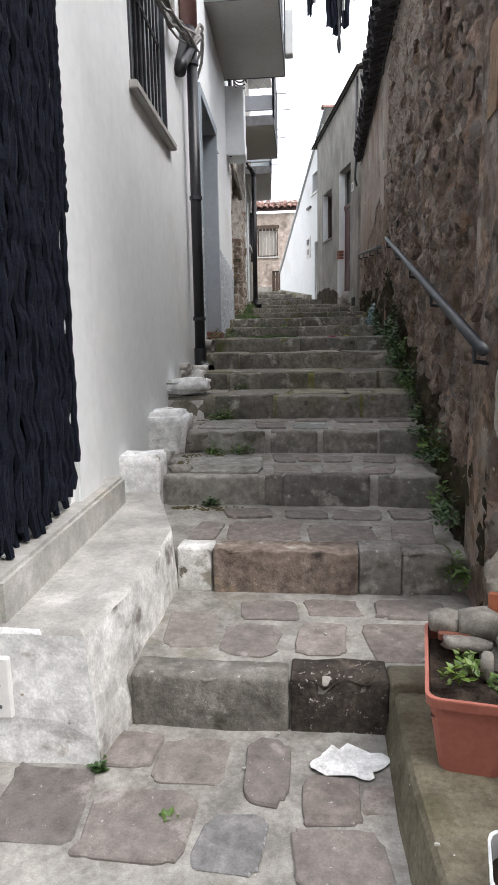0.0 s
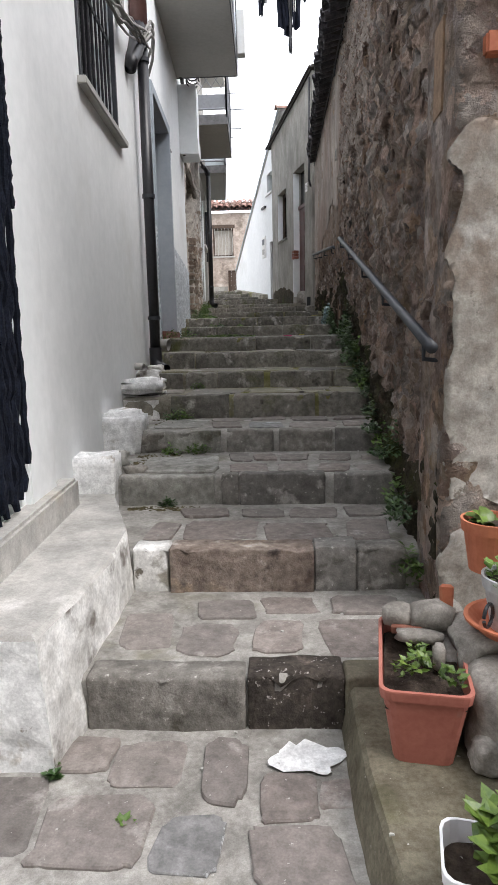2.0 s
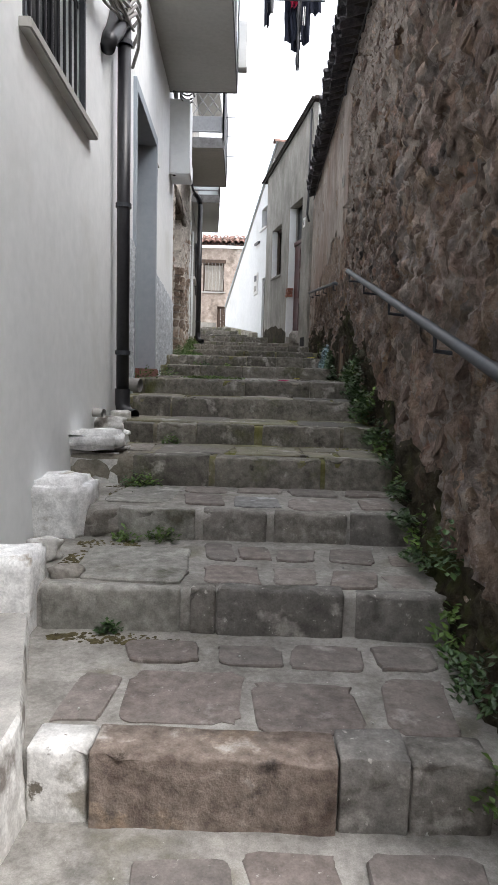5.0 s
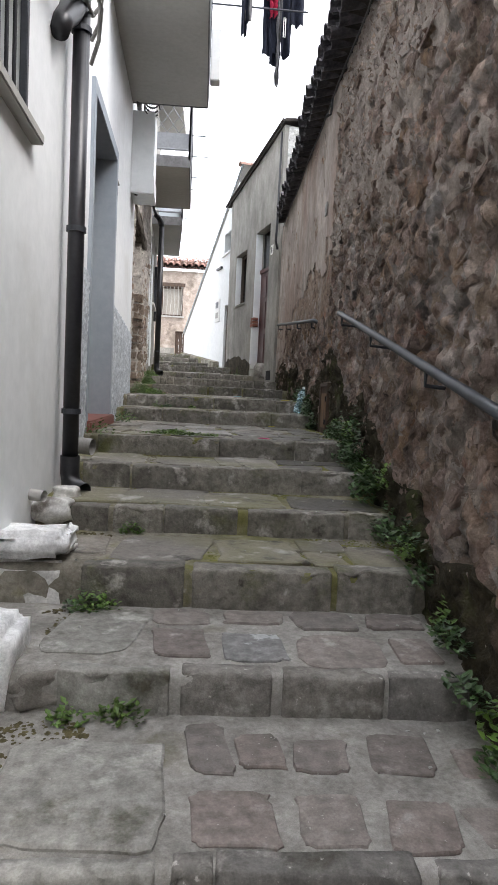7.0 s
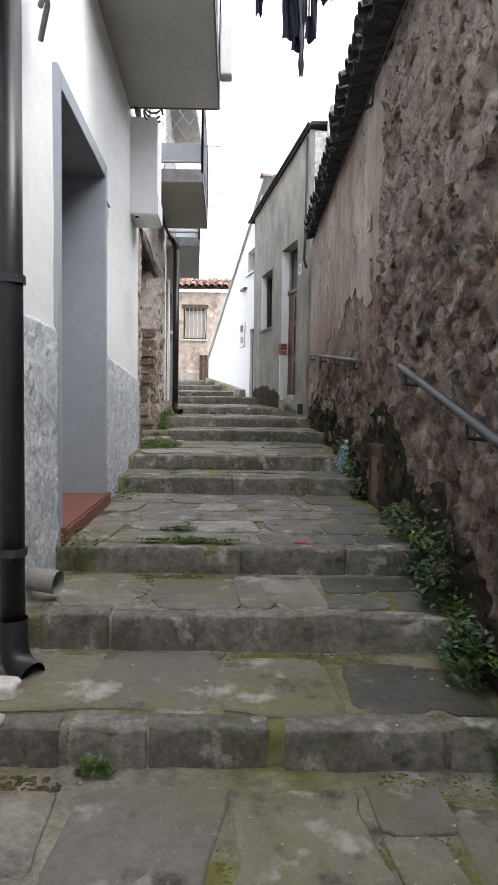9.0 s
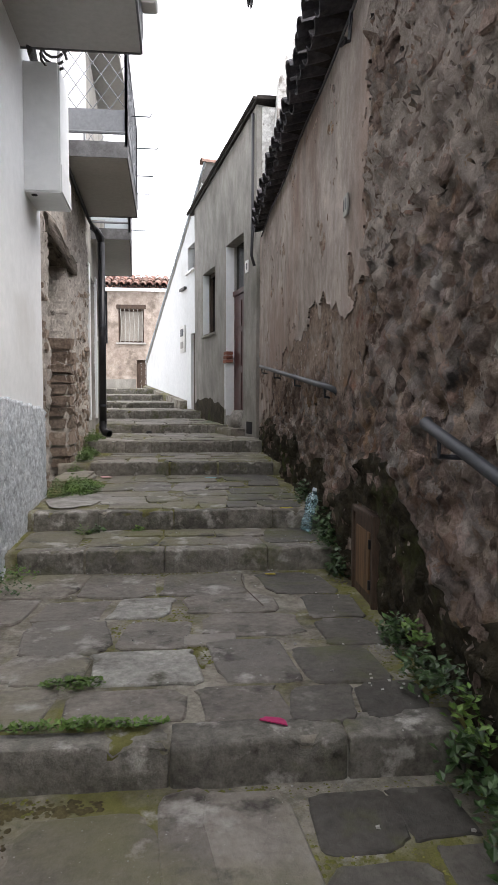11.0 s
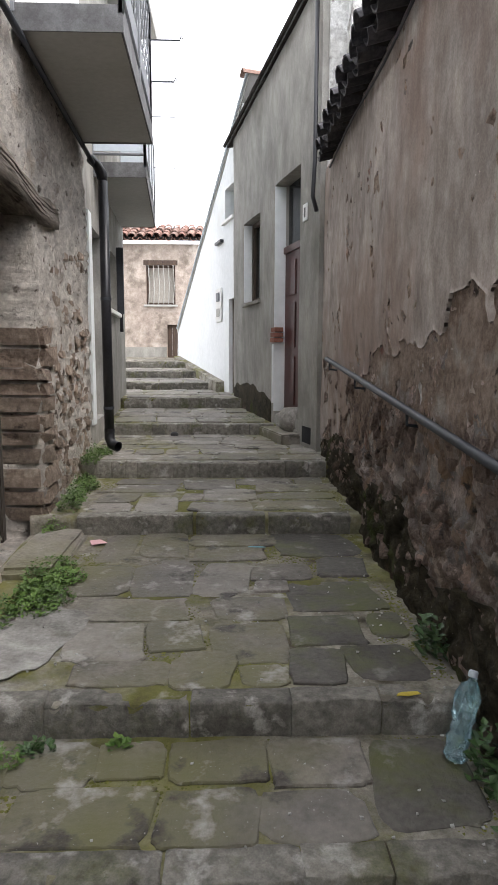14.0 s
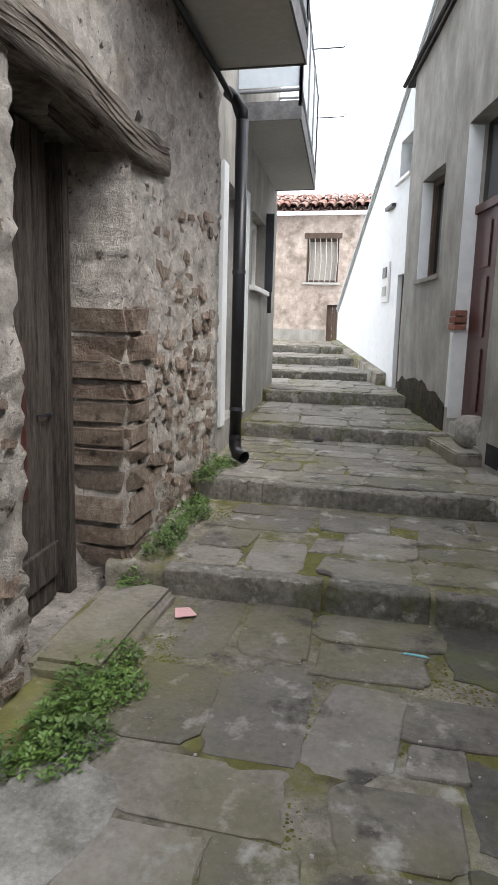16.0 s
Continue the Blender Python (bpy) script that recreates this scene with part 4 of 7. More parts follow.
cab = thing("cable_bundle", "grey cables strung along the white wall", "cables")
rng = random.Random(8)
for i in range(7):
    pts = []
    for j in range(15):
        f = j / 14
        u = 2.6 + 1.95 * f
        z = 3.98 + 0.10 * f + 0.20 * f * f + 0.035 * math.sin(f * 8 + i * 1.3) + 0.015 * (i - 3) + rng.uniform(-0.012, 0.012)
        pts.append(pt_left(u, z, 0.03 + 0.02 * (i % 3) + 0.08 * f))
    part("cable", tube(pts, 0.009 + 0.004 * (i % 2), 6), CABLE, cab)
for i in range(3):
    part("cable", tube([pt_left(4.35, 4.2 + 0.03 * i, 0.13), pt_left(4.52, 4.33 + 0.05 * i, 0.17), pt_left(4.7, 4.36 + 0.06 * i, 0.17), pt_left(4.95, 4.30 + 0.1 * i, 0.12), pt_left(5.05, 4.2 + 0.15 * i, 0.06)], 0.013, 6), CABLE, cab)
cab2 = thing("cable_bundle", "dark cables looped under the balcony", "cables")
for i in range(4):
    part("cable", tube([pt_left(5.8 + 0.6 * j, 5.9 - 0.07 * j - 0.05 * (j == 4) + 0.02 * i, 0.03 + 0.012 * i) for j in range(5)] + [pt_left(8.35, 5.36 + 0.02 * i, 0.06 + 0.01 * i), pt_left(8.9, 5.34 + 0.015 * i, 0.05)], 0.012, 6), DARKCAB, cab2)
for i in range(3):
    part("cable", tube([pt_left(8.42 + 0.02 * math.cos(a + i), 5.38 + 0.05 * i + 0.09 * math.sin(a), 0.22 + 0.09 * math.cos(a)) for a in [k * 0.5 for k in range(12)]], 0.010, 6), DARKCAB, cab2)
pipe3 = thing("wall_conduit", "grey service conduit running below the balconies", "conduit", tube([pt_left(9.0, 5.32, 0.03), pt_left(10.2, 5.31, 0.03), pt_left(12.3, 5.30, 0.03), pt_left(12.5, 5.18, 0.10), pt_left(12.52, 5.0, 0.16)], 0.022, 8), IRON, smooth=True)
small = thing("drain_pipe", "short clay drain pipe stub at the step", "drain pipe", tube([pt_left(5.0, 1.73, -0.05), pt_left(4.94, 1.715, 0.16)], 0.055, 14, cap=False), CABLE, smooth=True)
small2 = thing("drain_pipe", "small clay drain stub above the lump of whitewash", "drain pipe", tube([pt_left(3.95, 1.56, -0.05), pt_left(3.9, 1.555, 0.08)], 0.03, 12, cap=False), SLABP, smooth=True)

# boxed chimney breast
boxw = thing("wall_box", "white plastered boxed projection with chipped corners", "wall box")
bm = slab(pt_left, 8.40, 8.86, 4.42, 5.34, -0.05, 0.26, 0.012)
part("body", bm, WHITE, boxw)
part("base", slab(pt_left, 8.385, 8.875, 4.40, 4.62, -0.05, 0.272, 0.012), WHITE, boxw)
# flat dark disc, the hole's inner shade is painted
part("cable_hole", tube([pt_left(8.46, 4.40, 0.06), pt_left(8.46, 4.394, 0.06)], 0.022, 10), SHADE, boxw)

# notice tile on the landing's face
tile = thing("notice_tile", "white ceramic notice tile with small print", "sign", box(-1.22, 0.298, 0.70, -0.955, 0.318, 0.895, 0.006), PAPERW)
for i in range(6):
    part("print_line", box(-1.2, 0.2955, 0.735 + 0.023 * i, -0.985 - 0.02 * (i % 3), 0.2985, 0.745 + 0.023 * i), INK, tile)


# whitewashed lumps at the ends of the steps
def lump_block(x0, x1, y0, y1, z0, z1, seed):
    bm = box(x0, y0, z0, x1, y1, z1)
    bmesh.ops.subdivide_edges(bm, edges=bm.edges[:], cuts=4, use_grid_fill=True)
    bmesh.ops.bevel(bm, geom=[e for e in bm.edges if e.calc_face_angle(0) > 1], offset=0.035, segments=3, affect="EDGES")
    for v in bm.verts:
        v.co += v.normal * 0.03 * noise.fractal(v.co * 5 + Vector((seed, 0, 0)), 1.0, 2.0, 4)
    return bm


bm = box(-1.19, 1.94, 0.85, -0.915, 2.14, 1.175)
bmesh.ops.subdivide_edges(bm, edges=bm.edges[:], cuts=5, use_grid_fill=True)
bmesh.ops.bevel(bm, geom=[e for e in bm.edges if e.calc_face_angle(0) > 1], offset=0.012, segments=2, affect="EDGES")
for v in bm.verts:
    v.co += v.normal * 0.007 * noise.fractal(v.co * 7, 1.0, 2.0, 4)
thing("whitewashed_block", "squared whitewashed block against the white wall", "stone block", bm, CLEANW, "whitewashed blocks beside the steps", smooth=True)
for i, (x0, x1, y0, y1, z0, z1) in enumerate(((-1.3, -0.925, 2.68, 2.98, 1.0, 1.315), (-1.3, -0.90, 3.34, 3.66, 1.38, 1.49))):
    thing("whitewashed_block", "rounded whitewashed stone block against the white wall", "stone block", lump_block(x0, x1, y0, y1, z0, z1, i), CLEANW, "whitewashed blocks beside the steps", smooth=True)
thing("rough_block", "chipped grey block under a whitewashed lump", "stone block", lump_block(-1.3, -0.88, 3.37, 3.72, 1.1, 1.37, 7), LUMPW, "whitewashed blocks beside the steps", smooth=True)
for i, (x, y, z, s, m) in enumerate(((-0.84, 2.80, 1.12, 0.085, BOULDER), (-1.0, 2.35, 1.09, 0.06, WORNW), (-1.12, 4.05, 1.46, 0.085, WORNW), (-1.10, 4.28, 1.51, 0.06, WORNW), (-0.84, 2.16, 1.05, 0.05, BOULDER))):
    thing("rough_stone", "rough pale stone wedged at the end of a step", "stone", moved(lump(s * 1.3, s, s * 0.8, i + 3, 3, 0.36), Matrix.Translation((x, y, z))), m, "stones wedged beside the steps", smooth=True)

# ---- balconies ----
def quad_slab(pts, z0, z1):
    bm = bmesh.new()
    a = [bm.verts.new((x, y, z0)) for x, y in pts]
    b = [bm.verts.new((x, y, z1)) for x, y in pts]
    n = len(pts)
    bm.faces.new(a[::-1])
    bm.faces.new(b)
    for i in range(n):
        bm.faces.new((a[i], a[(i + 1) % n], b[(i + 1) % n], b[i]))
    bmesh.ops.recalc_face_normals(bm, faces=bm.faces)
    return bm


def strip(p, q, z0, z1, w):
    d = (Vector((q[0], q[1])) - Vector((p[0], p[1]))).normalized() * w
    return quad_slab([p, q, (q[0] - d.y, q[1] + d.x), (p[0] - d.y, p[1] + d.x)], z0, z1)


def balcony(label, wn_, wf_, on_, of_, zb, panel, lattice):
    b = thing("balcony", label, "balcony")
    part("slab", quad_slab([wn_, on_, of_, wf_], zb, zb + 0.10), SLABP, b, "pale plastered underside")
    o2 = lambda p, k: (p[0] + k, p[1])
    part("fascia", strip((wn_[0], wn_[1] - 0.012), (on_[0] + 0.012, on_[1] - 0.012), zb - 0.01, zb + 0.15, 0.012), FASCIA, b)
    part("fascia", strip((on_[0] + 0.014, on_[1]), (of_[0] + 0.014, of_[1]), zb - 0.012, zb + 0.15, 0.014), FASCIA, b)
    part("fascia", strip((of_[0], of_[1] + 0.002), (wf_[0], wf_[1] + 0.002), zb - 0.01, zb + 0.15, -0.012), FASCIA, b)
    zt = zb + 1.15
    sides = ((wn_, on_), (on_, of_), (wf_, of_))
    for p, q in sides:
        n = max(1, round(math.dist(p, q) / 0.95))
        for i in range(n + 1):
            f = i / n
            x, y = p[0] + (q[0] - p[0]) * f, p[1] + (q[1] - p[1]) * f
            part("post", box(x - 0.016, y - 0.016, zb + 0.10, x + 0.016, y + 0.016, zt, 0.003), BALGREY, b)
        for z in (zb + 0.24, zt):
            part("rail", tube([(p[0], p[1], z), (q[0], q[1], z)], 0.017, 8), BALGREY, b)
        if panel:
            part("panel", strip(p, q, zb + 0.27, zt - 0.03, 0.008), panel, b)
        else:
            part("band", strip(p, q, zb + 0.26, zb + 0.47, 0.008), BALGREY, b)
        if lattice:
            d = math.dist(p, q)
            m = max(3, round(d / 0.16))
            h0, h1 = zb + 0.47, zt
            bm = bmesh.new()
            for i in range(-3, m):
                for s in (1, -1):
                    f0, f1 = i / m, (i + 3) / m
                    a0, a1 = max(0, f0), min(1, f1)
                    if a1 <= a0:
                        continue
                    t0, t1 = (a0 - f0) / (f1 - f0), (a1 - f0) / (f1 - f0)
                    if s < 0:
                        t0, t1 = 1 - t0, 1 - t1
                    A = (p[0] + (q[0] - p[0]) * a0, p[1] + (q[1] - p[1]) * a0, h0 + (h1 - h0) * t0)
                    B = (p[0] + (q[0] - p[0]) * a1, p[1] + (q[1] - p[1]) * a1, h0 + (h1 - h0) * t1)
                    tube([A, B], 0.0045, 5, bm)
            part("lattice", bm, BALGREY, b)
    return b


def arms(owner, y, z, x0, x1):
    a = part("drying_arm", tube([(x0, y, z), (x1, y, z)], 0.007, 6), IRON, owner)
    part("hook", tube([(x1, y, z), (x1 + 0.015, y, z + 0.035), (x1 + 0.03, y, z + 0.01)], 0.006, 6), IRON, a)


B1 = balcony("balcony with pale blue panels over the doorway", (xl(6.2), 6.2), (xl(8.34), 8.34), (-0.49, 6.2), (-0.53, 8.34), 5.40, PANELB, False)
B2 = balcony("grey iron balcony with diamond lattice railing", (xl(10.23) - 0.02, 10.23), (xl(12.33) - 0.02, 12.33), (-0.815, 10.23), (-0.885, 12.33), 5.354, None, True)
B3 = balcony("balcony with a pale blue panel at the last house", (-1.67, 13.46), (-1.83, 16.3), (-1.085, 13.46), (-1.31, 16.3), 5.344, PANELB, False)
for ow, y, z, x0, x1 in ((B2, 12.3, 6.25, -0.88, -0.6), (B2, 11.0, 6.1, -0.83, -0.62), (B2, 12.33, 5.9, -0.88, -0.66), (B3, 16.2, 6.2, -1.3, -0.95), (B3, 14.8, 6.45, -1.2, -0.85), (B1, 8.3, 5.95, -0.52, -0.42)):
    arms(ow, y, z, x0, x1)
planter = thing("balcony_planter", "green plastic trough on the balcony edge", "planter", box(-1.2, 6.24, 5.505, -0.82, 6.38, 5.64, 0.012), PGREEN)
for i, x in enumerate((-0.74, -0.62)):
    thing("balcony_pot", "small terracotta pot on the balcony edge", "flower pot", lathe([(0.045, 0), (0.06, 0.10), (0.066, 0.10), (0.066, 0.13), (0.055, 0.13), (0.05, 0.11)], 16, at=(x, 6.31, 5.505)), TERRAO, "pots on the balcony", smooth=True)
light = thing("wall_lamp", "white outdoor lamp box on the balcony corner", "lamp", box(-0.50, 7.9, 5.50, -0.39, 8.05, 6.05, 0.012), PAPERW)

# washing on its rods
rod = thing("drying_rod", "grey metal drying rods reaching out from the balcony", "drying rack")
for y, z in ((7.45, 7.02), (7.75, 6.98), (7.6, 6.12)):
    part("rod", tube([(-0.52, y, z), (0.50, y, z - 0.01)], 0.009, 8), IRON, rod)


def garment(label, rects, y, material, seed, trim=None):
    """rects: panels (x0, x1, z0, z1, taper) sewn to one garment."""
    g = thing("laundry", label, "laundry")
    for n, (x0, x1, z0, z1, taper) in enumerate(rects):
        nx, nz = 8, 22
        verts, faces = [], []
        for s in (0, 1):
            for j in range(nz + 1):
                for i in range(nx + 1):
                    f, h = i / nx, j / nz
                    c, w = (x0 + x1) / 2, (x1 - x0) / 2 * (1 - taper * (1 - h))
                    x = c + (2 * f - 1) * w + 0.02 * noise.noise(Vector((f * 2, h * 5, seed + n)))
                    yy = y + 0.035 * math.sin(f * 9 + seed + h * 3) * (1 - 0.5 * h) + 0.03 * noise.noise(Vector((f * 3, h * 4, seed)))
                    verts.append((x, yy + (0.016 if s else 0) * (1 - abs(2 * f - 1) ** 4), z0 + (z1 - z0) * h + 0.015 * noise.noise(Vector((f * 5, seed, n))) * (j == 0)))
        m = (nx + 1) * (nz + 1)
        for j in range(nz):
            for i in range(nx):
                a = j * (nx + 1) + i
                faces += [(a, a + 1, a + nx + 2, a + nx + 1), (m + a + nx + 1, m + a + nx + 2, m + a + 1, m + a)]
        ob = pydata("panel", verts, faces, material, g, True)
    if trim:
        for x0, x1, z0, z1 in trim:
            part("stripe", quad_slab([(x0, y - 0.05), (x1, y - 0.05), (x1, y - 0.04), (x0, y - 0.04)], z0, z1), PAPERW, g)


garment("navy trousers pegged on a drying rod", [(-0.21, -0.12, 5.75, 7.02, 0.35)], 7.45, CLOTHD, 1)
garment("grey leggings pegged on a drying rod", [(-0.17, -0.08, 5.9, 7.02, 0.2)], 7.48, CLOTHG, 5)
garment("red top pegged on a drying rod", [(0.07, 0.24, 6.28, 7.0, 0.1), (0.10, 0.19, 6.1, 6.4, 0.2)], 7.72, CLOTHR, 2)
garment("navy jacket pegged on a drying rod", [(0.03, 0.20, 5.75, 6.9, 0.15), (0.10, 0.26, 5.65, 6.6, 0.3)], 7.78, CLOTHD, 3)
garment("black striped track trousers pegged on a drying rod", [(0.22, 0.36, 5.72, 7.0, 0.25), (0.33, 0.48, 6.05, 7.0, 0.1)], 7.75, CLOTHD, 4,
        [(0.255, 0.263, 5.9, 6.1), (0.275, 0.283, 5.9, 6.1), (0.40, 0.408, 6.4, 6.8), (0.42, 0.428, 6.4, 6.8)])
garment("dark sock pegged on a drying rod", [(0.19, 0.235, 5.42, 6.3, 0.2)], 7.72, CLOTHG, 6)

# ---- stone house door, lintel, quoins ----
bm = bmesh.new()
prev = None
for i in range(31):
    u = 9.28 + 1.9 * i / 30
    sag = 0.035 * math.sin(i * 0.21) + 0.02 * noise.noise(Vector((u * 2, 1, 0)))
    ring = []
    for o, z in ((-0.2, 4.345), (0.035, 4.335), (0.05, 4.40), (0.045, 4.47), (0.02, 4.53), (-0.2, 4.54)):
        w = 0.02 * noise.noise(Vector((u * 3, z * 14, 3)))
        ring.append(bm.verts.new(pt_b(u, z + sag + w, o + w * (o > 0))))
    if prev:
        for a in range(6):
            bm.faces.new((prev[a], prev[(a + 1) % 6], ring[(a + 1) % 6], ring[a]))
    else:
        bm.faces.new(ring)
    prev = ring
bm.faces.new(prev)
lintel = thing("lintel_beam", "cracked weathered wooden lintel beam over the old door", "beam", bm, BEAMW, smooth=True)
bm = bmesh.new()
for i in range(4):
    tube([pt_b(9.3 + 1.85 * j / 16, 4.39 + 0.028 * i + 0.035 * math.sin(j * 30 / 16 * 0.21) + 0.012 * noise.noise(Vector((j * 0.6, i, 2))), 0.046) for j in range(17)], 0.006, 5, bm)
part("wood_ridge", bm, BEAMW, lintel)

old = thing("door_3", "old grey plank door standing ajar with a rust-red patch", "door", kind="structure")
swing = Matrix.Translation(pt_b(9.60, 2.02, -0.30)) @ pose(0, 0, 0, 0, 0, 4)
for i in range(5):
    part("plank", moved(box(-0.02, 0.145 * i + 0.01, 0.02, 0.02, 0.145 * i + 0.145, 2.32, 0.006), swing), OLDWOOD, old)
part("ledge_board", moved(box(0.02, 0.02, 0.15, 0.045, 0.72, 0.33, 0.005), swing), OLDWOOD, old)
part("patch", moved(box(0.02, 0.30, 0.62, 0.026, 0.45, 1.35, 0.002), swing), REDWOOD, old, "rust-red painted patch")
part("hasp", moved(tube([(0.03, 0.55, 1.0), (0.06, 0.62, 1.0), (0.03, 0.7, 1.0)], 0.008, 6), swing), DARKMETAL, old)
for a, b in ((9.52, 9.59), (10.40, 10.48)):
    part("door_frame", slab(pt_b, a, b, 2.02, 4.32, -0.38, -0.26, 0.008), OLDWOOD, old)
# two dark sheets carry the doorway's shade in their colour
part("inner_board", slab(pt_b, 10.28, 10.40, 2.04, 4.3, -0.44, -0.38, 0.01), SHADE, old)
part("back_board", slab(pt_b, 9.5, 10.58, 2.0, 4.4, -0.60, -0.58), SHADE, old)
sill = thing("doorstep", "worn pale stone doorstep of the old door", "doorstep", lump_block(-1.52, -1.16, 9.55, 10.42, 1.9, 2.12, 9), PAVEM)

# second downpipe at the stone corner
pipe = thing("downpipe", "dark brown downpipe at the corner of the stone house", "downpipe")
qx, qy = -1.385, 12.52
part("pipe", tube([(qx, qy, 5.05), (qx, qy, 2.55)], 0.05, 16), DARKMETAL, pipe, smooth=True)
part("swan_neck", tube([(qx, qy, 5.02), (qx, qy, 5.12), (qx - 0.05, qy - 0.02, 5.2), (qx - 0.12, qy, 5.26)], 0.045, 14), DARKMETAL, pipe, smooth=True)
part("elbow", tube([(qx, qy, 2.60), (qx, qy, 2.50), (qx + 0.03, qy - 0.03, 2.44), (qx + 0.10, qy - 0.08, 2.42)], 0.054, 16, cap=False), DARKMETAL, pipe, smooth=True)
for z in (2.8, 3.9):
    part("bracket", tube([(qx, qy, z), (qx, qy, z + 0.03)], 0.055, 16), IRON, pipe)

# last house: white door surround, window, sconce
tagged(link("trim", slab(pt_c, 13.95, 14.12, 2.6, 4.85, -0.02, 0.03, 0.004), WHITE), "white painted strip beside a doorway", "trim", "", "structure")
tagged(link("trim", slab(pt_c, 12.80, 13.0, 2.6, 4.85, -0.02, 0.03, 0.004), WHITE), "white painted strip beside a doorway", "trim", "", "structure")
dc = thing("door_4", "pale painted door of the last house", "door", kind="structure")
part("leaf", slab(pt_c, 13.0, 13.95, 2.60, 4.75, -0.24, -0.18), PANELB, dc)
for c, d in ((2.75, 3.5), (3.6, 4.6)):
    part("panel", slab(pt_c, 13.1, 13.85, c, d, -0.18, -0.165, 0.006), PANELB, dc)
wc = thing("window_2", "small window with a pale sill in the last house", "window", kind="structure")
part("pane", slab(pt_c, 14.5, 15.4, 4.0, 4.7, -0.16, -0.15), PANE, wc)
for a, b, c, d in ((14.45, 14.51, 3.95, 4.75), (15.39, 15.45, 3.95, 4.75), (14.51, 15.39, 3.95, 4.01), (14.51, 15.39, 4.69, 4.75)):
    part("window_frame", slab(pt_c, a, b, c, d, -0.16, -0.11, 0.003), PAPERW, wc)
part("window_sill", slab(pt_c, 14.35, 15.55, 3.90, 3.955, -0.1, 0.06, 0.006), PAPERW, wc)
part("shutter", slab(pt_c, 15.5, 15.53, 3.95, 4.9, 0.0, 0.10, 0.003), IRON, wc)
for i, (u, z) in enumerate(((15.7, 4.05), (15.8, 3.7))):
    thing("wall_bracket", "small black iron bracket on the wall", "bracket", slab(pt_c, u, u + 0.03, z, z + 0.3, 0.0, 0.05, 0.004), DARKMETAL)

# ---- tiled eave over the rubble wall ----
def tile_mesh(name, length, r0, r1, material, arch=1):
    verts, faces = [], []
    n = 7
    for j in range(2):
        r = r0 if j == 0 else r1
        for th in (0, 0.014):
            for i in range(n):
                a = math.pi * i / (n - 1)
                verts.append(((length if j else 0), -(r - th) * math.cos(a), arch * (r - th) * math.sin(a) * 0.85))
    for i in range(n - 1):
        faces += [(i, i + 1, 2 * n + i + 1, 2 * n + i), (n + i, 3 * n + i, 3 * n + i + 1, n + i + 1), (i, n + i, n + i + 1, i + 1), (2 * n + i, 2 * n + i + 1, 3 * n + i + 1, 3 * n + i)]
    faces += [(0, 2 * n, 3 * n, n), (n - 1, 2 * n - 1, 4 * n - 1, 3 * n - 1)]
    me = bpy.data.meshes.new(name)
    me.from_pydata(verts, [], faces)
    me.materials.append(material)
    return me


eave = thing("roof_eave", "sagging eave of old dark curved roof tiles", "roof", kind="structure")
part("eave_board", quad_slab([(0.60, 0.85), (2.6, 0.85), (2.6, 12.1), (0.70, 12.1)], 5.205, 5.235), BOARD, eave)
cover, pan = tile_mesh("tile_cover", 0.46, 0.088, 0.072, TILE), tile_mesh("tile_pan", 0.46, 0.075, 0.088, TILE, -1)
rng = random.Random(11)
tilt = radians(-17)
n = 43
for i in range(n):
    y = 4.35 + (12.0 - 4.35) * i / (n - 1)
    ex = 0.545 + 0.025 * (y - 7.5)
    for c in range(3):
        for me, dy, dz in ((cover, 0, 0.045), (pan, 0.089, 0.02)):
            ob = new("roof_tile", me)
            ob.parent = eave
            d = 0.36 * c
            ob.matrix_world = Matrix.Translation((ex + d * math.cos(tilt) + rng.uniform(-0.03, 0.03) + (0.03 if dy else 0), y + dy + rng.uniform(-0.012, 0.012), 5.185 + dz + 0.014 * c - d * math.sin(tilt) + rng.uniform(-0.012, 0.012))) @ pose(0, 0, 0, rng.uniform(-3, 3), math.degrees(tilt) + rng.uniform(-3, 3), rng.uniform(-4, 4))
part("roof_plane", moved(box(0, 0, -0.03, 4.9, 11.4, 0.0), Matrix.Translation((0.92, 0.8, 5.31)) @ pose(0, 0, 0, 0, -17, 0)), TILE, eave)
wire = thing("eave_cable", "dark cable clipped below the eave", "cable", tube([(xr(y) - 0.05, y, 5.08 + 0.02 * math.sin(y * 3)) for y in [4.5 + 0.3 * i for i in range(26)]], 0.008, 6), DARKCAB)
hook = thing("wall_hook", "rusty iron hook rod on the rubble wall", "hook", tube([pt_right(7.2, 5.1, 0.05), pt_right(7.2, 4.93, 0.06), pt_right(7.16, 4.88, 0.12), pt_right(7.12, 4.9, 0.10)], 0.012, 6), DARKMETAL)
# party wall and body beyond the eave
bm = bmesh.new()
out = [(1.0, 5.0), (1.0, 6.5), (1.04, 7.25), (1.14, 7.6), (1.45, 8.2), (1.75, 8.25), (5.7, 8.25), (5.7, 5.0)]
a = [bm.verts.new((x, 12.28, z)) for x, z in out]
b = [bm.verts.new((x, 12.52, z)) for x, z in out]
bm.faces.new(a)
bm.faces.new(b[::-1])
for i in range(len(out)):
    bm.faces.new((a[i], b[i], b[(i + 1) % len(out)], a[(i + 1) % len(out)]))
bmesh.ops.recalc_face_normals(bm, faces=bm.faces)
tagged(link("wall_party", bm, WORNW), "weathered whitewashed party wall above the tiles", "wall", "", "structure")

